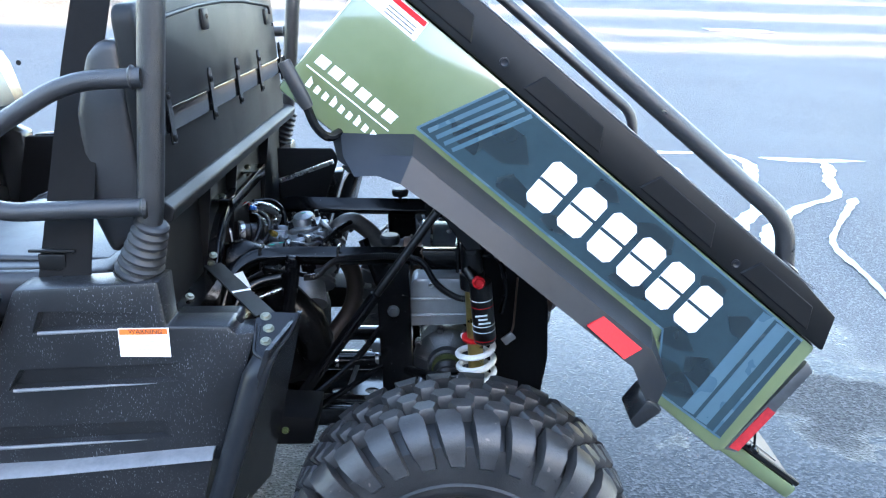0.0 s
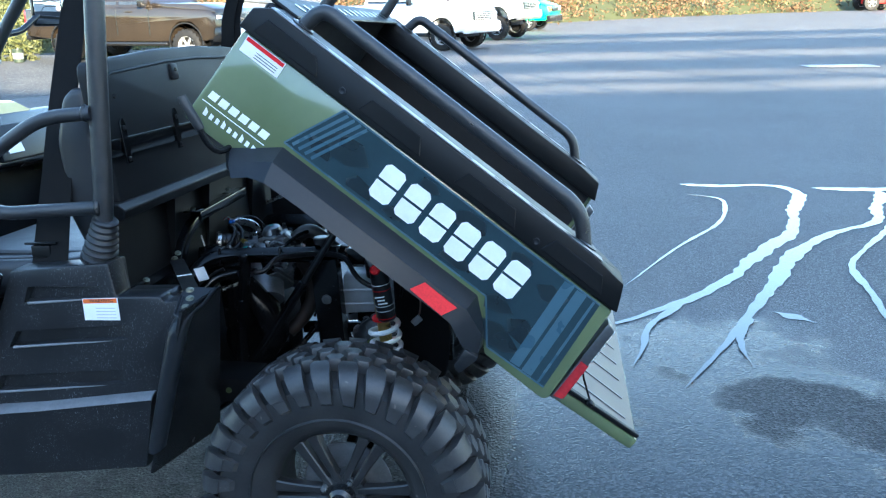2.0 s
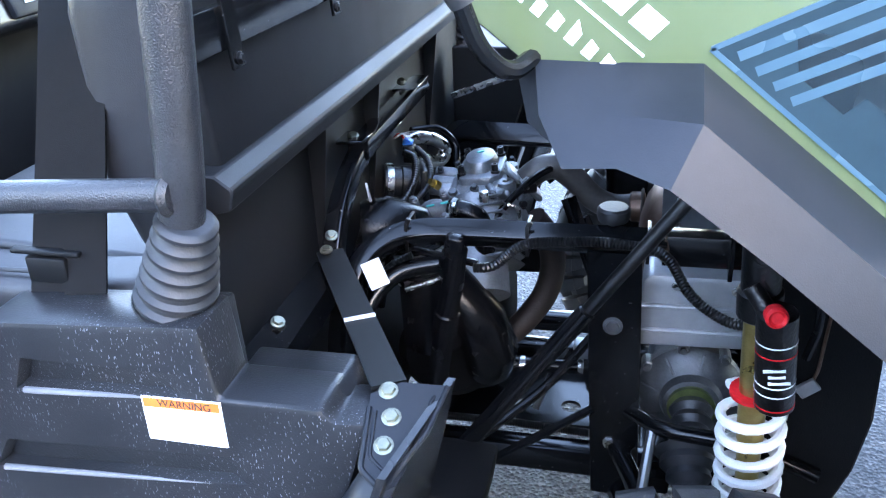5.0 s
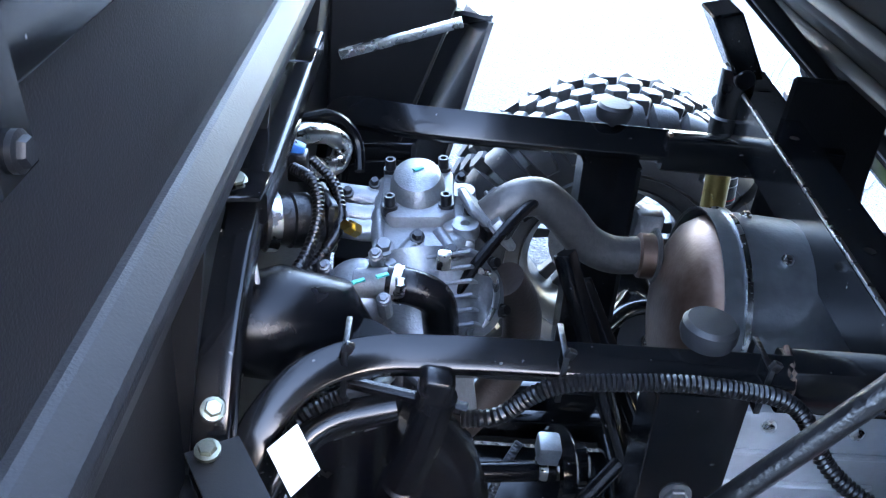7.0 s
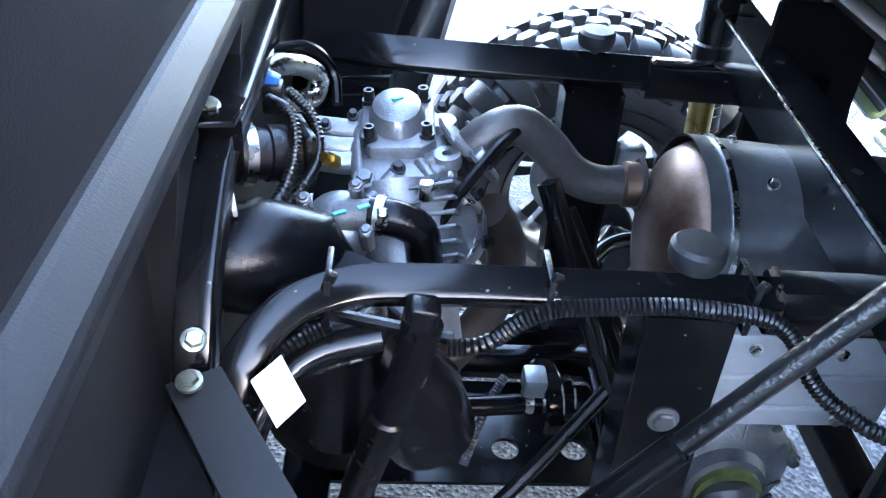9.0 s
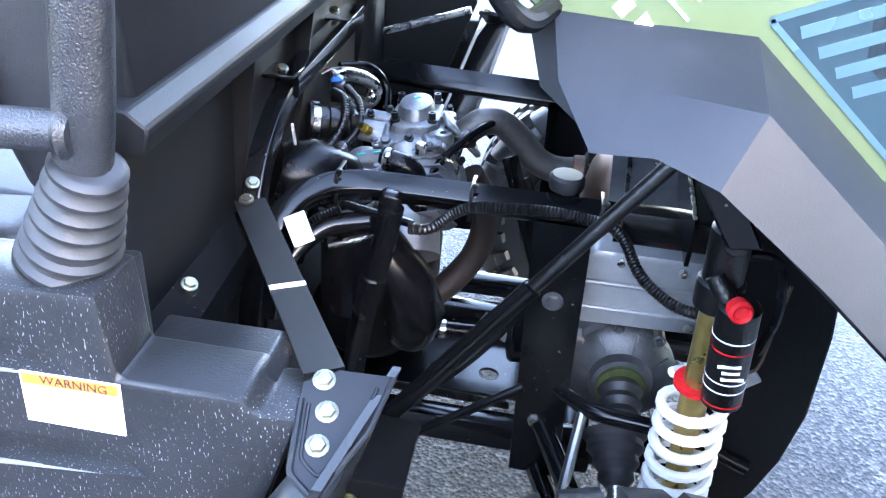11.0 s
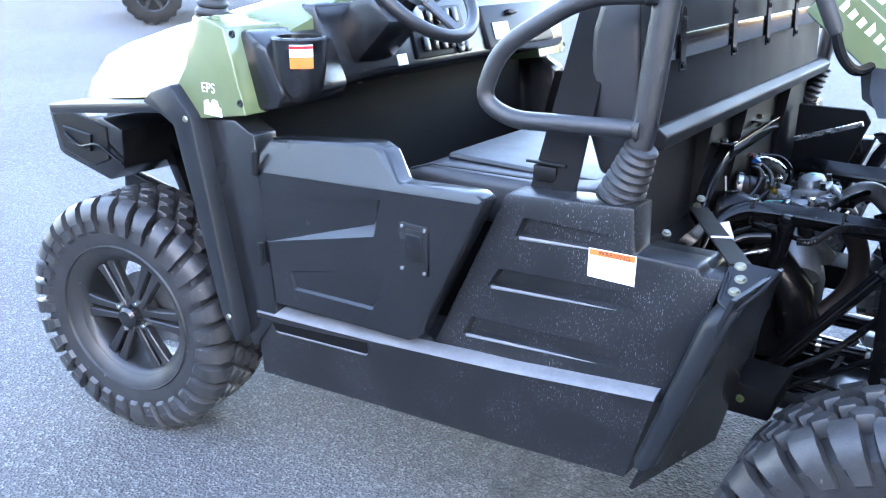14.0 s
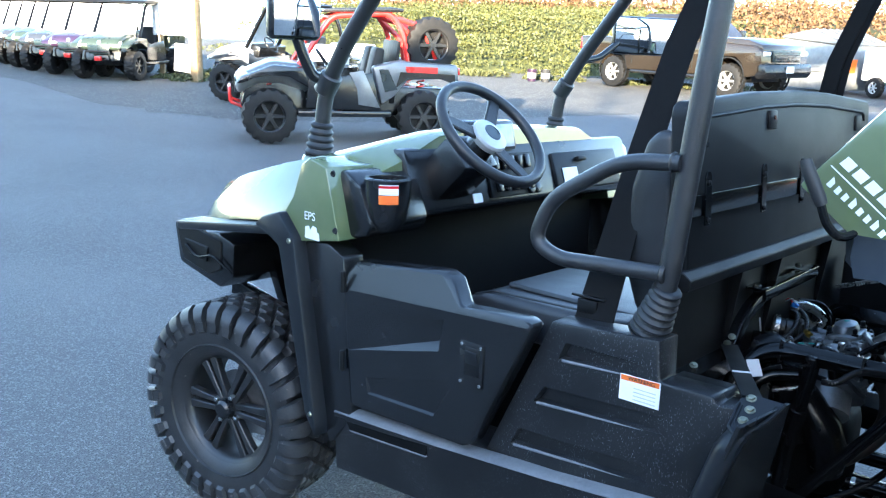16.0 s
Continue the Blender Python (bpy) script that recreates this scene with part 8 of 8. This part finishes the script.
# pails on the gravel
for k, (px, py, mat, word) in enumerate(((-16.1, 21.0, PURPLE, "dark red"), (-15.75, 21.25, PICKUP_DARK, "dark"), (-15.1, 21.6, DARK_GREEN, "dark green"))):
    pail = thing("pail", word + " plastic pail standing on gravel", "bucket", group="pails by the bank")
    part("pail_body", lathe(B(), [(0.13, 0), (0.155, 0.36), (0.165, 0.365), (0.165, 0.38), (0.15, 0.38), (0.125, 0.02), (0, 0.02)], 20), mat, pail)
    part("pail_label", lathe(B(), [(0.143, 0.1), (0.154, 0.27), (0.152, 0.27), (0.141, 0.1)], 20, closed=True), GREY_PAINT, pail)
    part("pail_handle", tube(B(), [(0.16, 0, 0.34), (0.17, 0.05, 0.25), (0.1, 0.16, 0.2), (-0.1, 0.16, 0.2), (-0.17, 0.05, 0.25), (-0.16, 0, 0.34)], 0.006, 6, 0.04), STEEL, pail)
    pail.matrix_world = stand(px, py, 40)

# wooden post with a sign board behind
post = thing("wooden_post", "bare wooden post standing in the gravel", "post")
part("post_shaft", box(B(), (0, 0, 1.6), (0.24, 0.24, 3.3), b=0.012), WOOD, post)
post.matrix_world = stand(-19.96, 11.26, 20)
board = thing("sign_board", "white sign board on two wooden legs", "sign")
part("board_face", box(B(), (0, 0, 1.9), (1.3, 0.05, 1.5), b=0.01), PICKUP_WHITE, board)
part("small_board", box(B(), (0.25, -0.05, 0.55), (0.6, 0.03, 0.75), Matrix.Rotation(0.1, 4, "Y"), 0.005), PICKUP_WHITE, board)
for s in (-0.45, 0.5):
    part("board_leg", box(B(), (s, 0.04, 0.7), (0.14, 0.1, 1.4), b=0.01), WOOD, board)
board.matrix_world = stand(-21.3, 11.5, 35)
stakes = thing("marker_stake", "thin red marker stake", "stake")
part("stake", rod(B(), (0, 0, 0), (0, 0, 1.1), 0.012, 8), RED_PAINT, stakes)
stakes.matrix_world = stand(-23.3, 10.2, 0)

# drain grate set in the yard
drain = thing("drain_grate", "pale cast drain grate set in the asphalt", "drain grate")
part("grate_frame", prism(B(), [(-0.8, -0.3), (0.8, -0.3), (0.8, 0.3), (-0.8, 0.3)], 0.001, 0.012, "z", 0.002, 1), CONCRETE, drain)
for k in range(12):
    part("grate_slot", box(B(), (-0.6 + k * 0.11, 0, 0.0135), (0.045, 0.4, 0.004)), CAMO_DARK, drain)
drain.matrix_world = stand(6.99, 19.5, 5)

# far implement
imp = thing("yard_tractor", "small dark tractor far across the yard", "tractor")
part("tractor_body", prism(B(), [(-0.9, 0.5), (-0.9, 1.0), (-0.2, 1.05), (0.1, 1.3), (1.2, 1.2), (1.25, 0.5)], -0.4, 0.4, "y", 0.05), RED_PAINT, imp)
for px, r in ((-0.7, 0.62), (0.95, 0.42)):
    for s in (-1, 1):
        yard_wheel(imp, px, s * 0.62, r, 0.3, GREY_PAINT)
imp.matrix_world = stand(23.5, 67, 15)


# ---- bank of brush, trees, grass ----
def leaf_mass(name, label, category, mat, spots, n, size, seed, kind="stuff"):
    """Many small leaves scattered in lumps; spots: (x, y, z, spread, height)."""
    rng = np.random.default_rng(seed)
    weights = np.array([s[3] * s[3] * s[4] ** 0.5 for s in spots])
    idx = rng.choice(len(spots), n, p=weights / weights.sum())
    sp = np.array(spots)[idx]
    d = rng.normal(size=(n, 3))
    d /= np.linalg.norm(d, axis=1)[:, None]
    rad = rng.uniform(0.55, 1.05, n) ** 0.7
    c = np.stack([sp[:, 0] + d[:, 0] * sp[:, 3] * rad, sp[:, 1] + d[:, 1] * sp[:, 3] * rad, sp[:, 2] + np.abs(d[:, 2]) * sp[:, 4] * rad], 1)
    a = rng.normal(size=(n, 3))
    a /= np.linalg.norm(a, axis=1)[:, None]
    b = np.cross(a, rng.normal(size=(n, 3)))
    b /= np.linalg.norm(b, axis=1)[:, None]
    s = size * rng.uniform(0.6, 1.4, n)[:, None]
    v = np.stack([c - a * s, c + b * s * 0.5, c + a * s, c - b * s * 0.5], 1).reshape(-1, 3)
    f = np.arange(n * 4).reshape(-1, 4)
    me = bpy.data.meshes.new(name)
    me.from_pydata(v.tolist(), [], f.tolist())
    me.materials.append(mat)
    return tagged(new(name, me), label, category, kind=kind)


rng = random.Random(11)
bank = [(-34, 24), (-27, 23.5), (-21, 23.6), (-17.5, 25), (-14, 28.5), (-10, 32.5), (-5, 40), (0, 49), (8, 58), (18, 66), (30, 72), (45, 76)]
path = rounded([(x, y, 0) for x, y in bank], 4, 5)
earth = B()
loft(earth, [[(p.x + dx * k, p.y + dy * k, ground_z(p.x, p.y) + z) for k, z in ((-0.5, -0.3), (1.5, 0.9), (4.5, 2.2), (9.0, 3.0), (14, 2.6), (20, -0.5))]
             for p in path for dx, dy in ((-0.55, 0.83),)], cap=False, closed=False)
tagged(part("earth_bank", earth, GRASS, None), "overgrown earth bank behind the yard", "bank", kind="structure")
green, dry = [], []
for p in path:
    for k in range(44):
        o, w = rng.uniform(-0.3, 11), rng.uniform(-2.8, 2.8)
        x, y = p.x - 0.55 * o + 0.83 * w, p.y + 0.83 * o + 0.55 * w
        z = ground_z(p.x, p.y) + (0.6 * o if o < 1.5 else 0.9 + (o - 1.5) * 0.43 if o < 4.5 else 2.2 + (o - 4.5) * 0.18) - 0.08
        leafy = p.x < -13.5 and (o < 8 or rng.random() < 0.3) or rng.random() < 0.12
        spot = (x, y, z, rng.uniform(0.5, 1.3), rng.uniform(0.1, 0.42) if leafy else rng.uniform(0.3, 1.2))
        (green if leafy else dry).append(spot)
leaf_mass("bank_brush", "sunlit yellow-green grass and brush over the bank", "brush", LEAF, green, 120000, 0.06, 5)
leaf_mass("dry_brush", "dry orange-brown autumn brush along the bank", "brush", LEAF_DRY, dry, 64000, 0.095, 6)
grass = [(x + rng.uniform(-1, 1), y + rng.uniform(-1, 1), ground_z(x, y) - 0.02, 0.5, 0.16) for x, y in [(-23 + i * 0.5, 13.4 - i * 0.03) for i in range(18)] + [(-20 + i * 0.42, 21.6 + i * 0.12) for i in range(22)] + [(-21 + i * 0.5, 11.7) for i in range(8)]]
leaf_mass("verge_grass", "short ragged grass along the gravel's edge", "grass", GRASS, grass, 9000, 0.06, 7)


def bare_tree(x, y, h, seed, group="bare trees behind the yard"):
    r = random.Random(seed)
    tree = thing("bare_tree", "tall leafless tree with grey-brown trunk", "tree", group=group)
    bm = B()
    lean = Vector((r.uniform(-0.05, 0.05), r.uniform(-0.05, 0.05), 1))
    trunk = [Vector((r.uniform(-0.12, 0.12) * k, r.uniform(-0.12, 0.12) * k, 0)) * 0.4 + lean * (h * k / 5) for k in range(6)]
    tube(bm, trunk, [h * 0.016 * (1 - 0.16 * k) for k in range(6)], 8)
    part("trunk", bm, BARK, tree)
    bm = B()
    for k in range(12):
        f = r.uniform(0.3, 0.97)
        base = trunk[int(f * 5)].lerp(trunk[min(5, int(f * 5) + 1)], f * 5 % 1)
        a, ln = r.uniform(0, 6.28), h * r.uniform(0.14, 0.3) * (1.2 - f * 0.6)
        mid = base + Vector((math.cos(a), math.sin(a), 0.7)) * ln * 0.5
        tip = mid + Vector((math.cos(a + r.uniform(-0.5, 0.5)), math.sin(a + 0.3), 1.0)) * ln * 0.5
        tube(bm, [base, mid, tip], [h * 0.005, h * 0.0035, h * 0.001], 5)
        for q in range(3):
            b2 = base.lerp(tip, r.uniform(0.4, 0.9))
            a2 = a + r.uniform(-1.2, 1.2)
            tube(bm, [b2, b2 + Vector((math.cos(a2), math.sin(a2), 0.8)) * ln * 0.3], [h * 0.002, h * 0.0006], 4)
    part("limbs", bm, BARK, tree)
    tree.matrix_world = Matrix.Translation((x, y, ground_z(x, y) - 0.1))
    return tree


for k in range(46):
    f = k / 45
    i = min(int(f * (len(bank) - 1)), len(bank) - 2)
    g = f * (len(bank) - 1) - i
    bx, by = bank[i][0] + (bank[i + 1][0] - bank[i][0]) * g, bank[i][1] + (bank[i + 1][1] - bank[i][1]) * g
    o = rng.uniform(9, 20) if bx < 0 else rng.uniform(1.0, 9)
    bare_tree(bx - 0.55 * o + rng.uniform(-1, 1), by + 0.83 * o, rng.uniform(8, 14), 100 + k)

# ---- unseen low building added behind the camera to shade the yard, trees beyond ----
blocker = thing("shade_building", "unseen long low building with plain walls, added to shade the yard", "building")
part("wall", box(B(), (0, 0, 2.5), (62, 8, 5.0), b=0.03), CONCRETE, blocker)
part("roof", prism(B(), [(-31.5, -4.6), (31.5, -4.6), (31.5, 4.6), (-31.5, 4.6)], 5.001, 5.3, "z", 0.05), RAIL_PLASTIC, blocker)
# unseen strip on the roof, added to keep sun off the yard's left
part("shade_strip", box(B(), (-11.75, 3.9, 5.52), (39.4, 0.3, 0.44), b=0.02), CONCRETE, blocker)
# slatted screen added on the roof, unseen; uneven gaps let bands of low sun through
rr = random.Random(8)
for k in range(12):
    x0 = 8.0 + k * 3.4
    rise = 0.05 * k
    for lo, hi in ((5.55, 5.83), (6.1, 6.9), (7.45, 8.75), (9.1, 9.9)):
        j = [rr.uniform(-0.07, 0.07) for _ in range(4)]
        part("screen_board", prism(B(), [(x0, lo + rise + j[0]), (x0, hi + rise + j[1]), (x0 + 3.398, hi + rise + 0.05 + j[2]), (x0 + 3.398, lo + rise + 0.05 + j[3])], 4.0, 4.06, "y"), WOOD, blocker)
    part("slat_post", box(B(), (x0, 3.92, 7.4), (0.12, 0.12, 5.2), b=0.01), WOOD, blocker)
blocker.matrix_world = Matrix.Translation((2, -18, 0))
# unseen trees, added beyond the building
for k in range(9):
    bare_tree(-20 + k * 6.5 + rng.uniform(-1, 1), -27 - rng.uniform(0, 6), rng.uniform(9, 13), 300 + k, "trees beyond the low building")
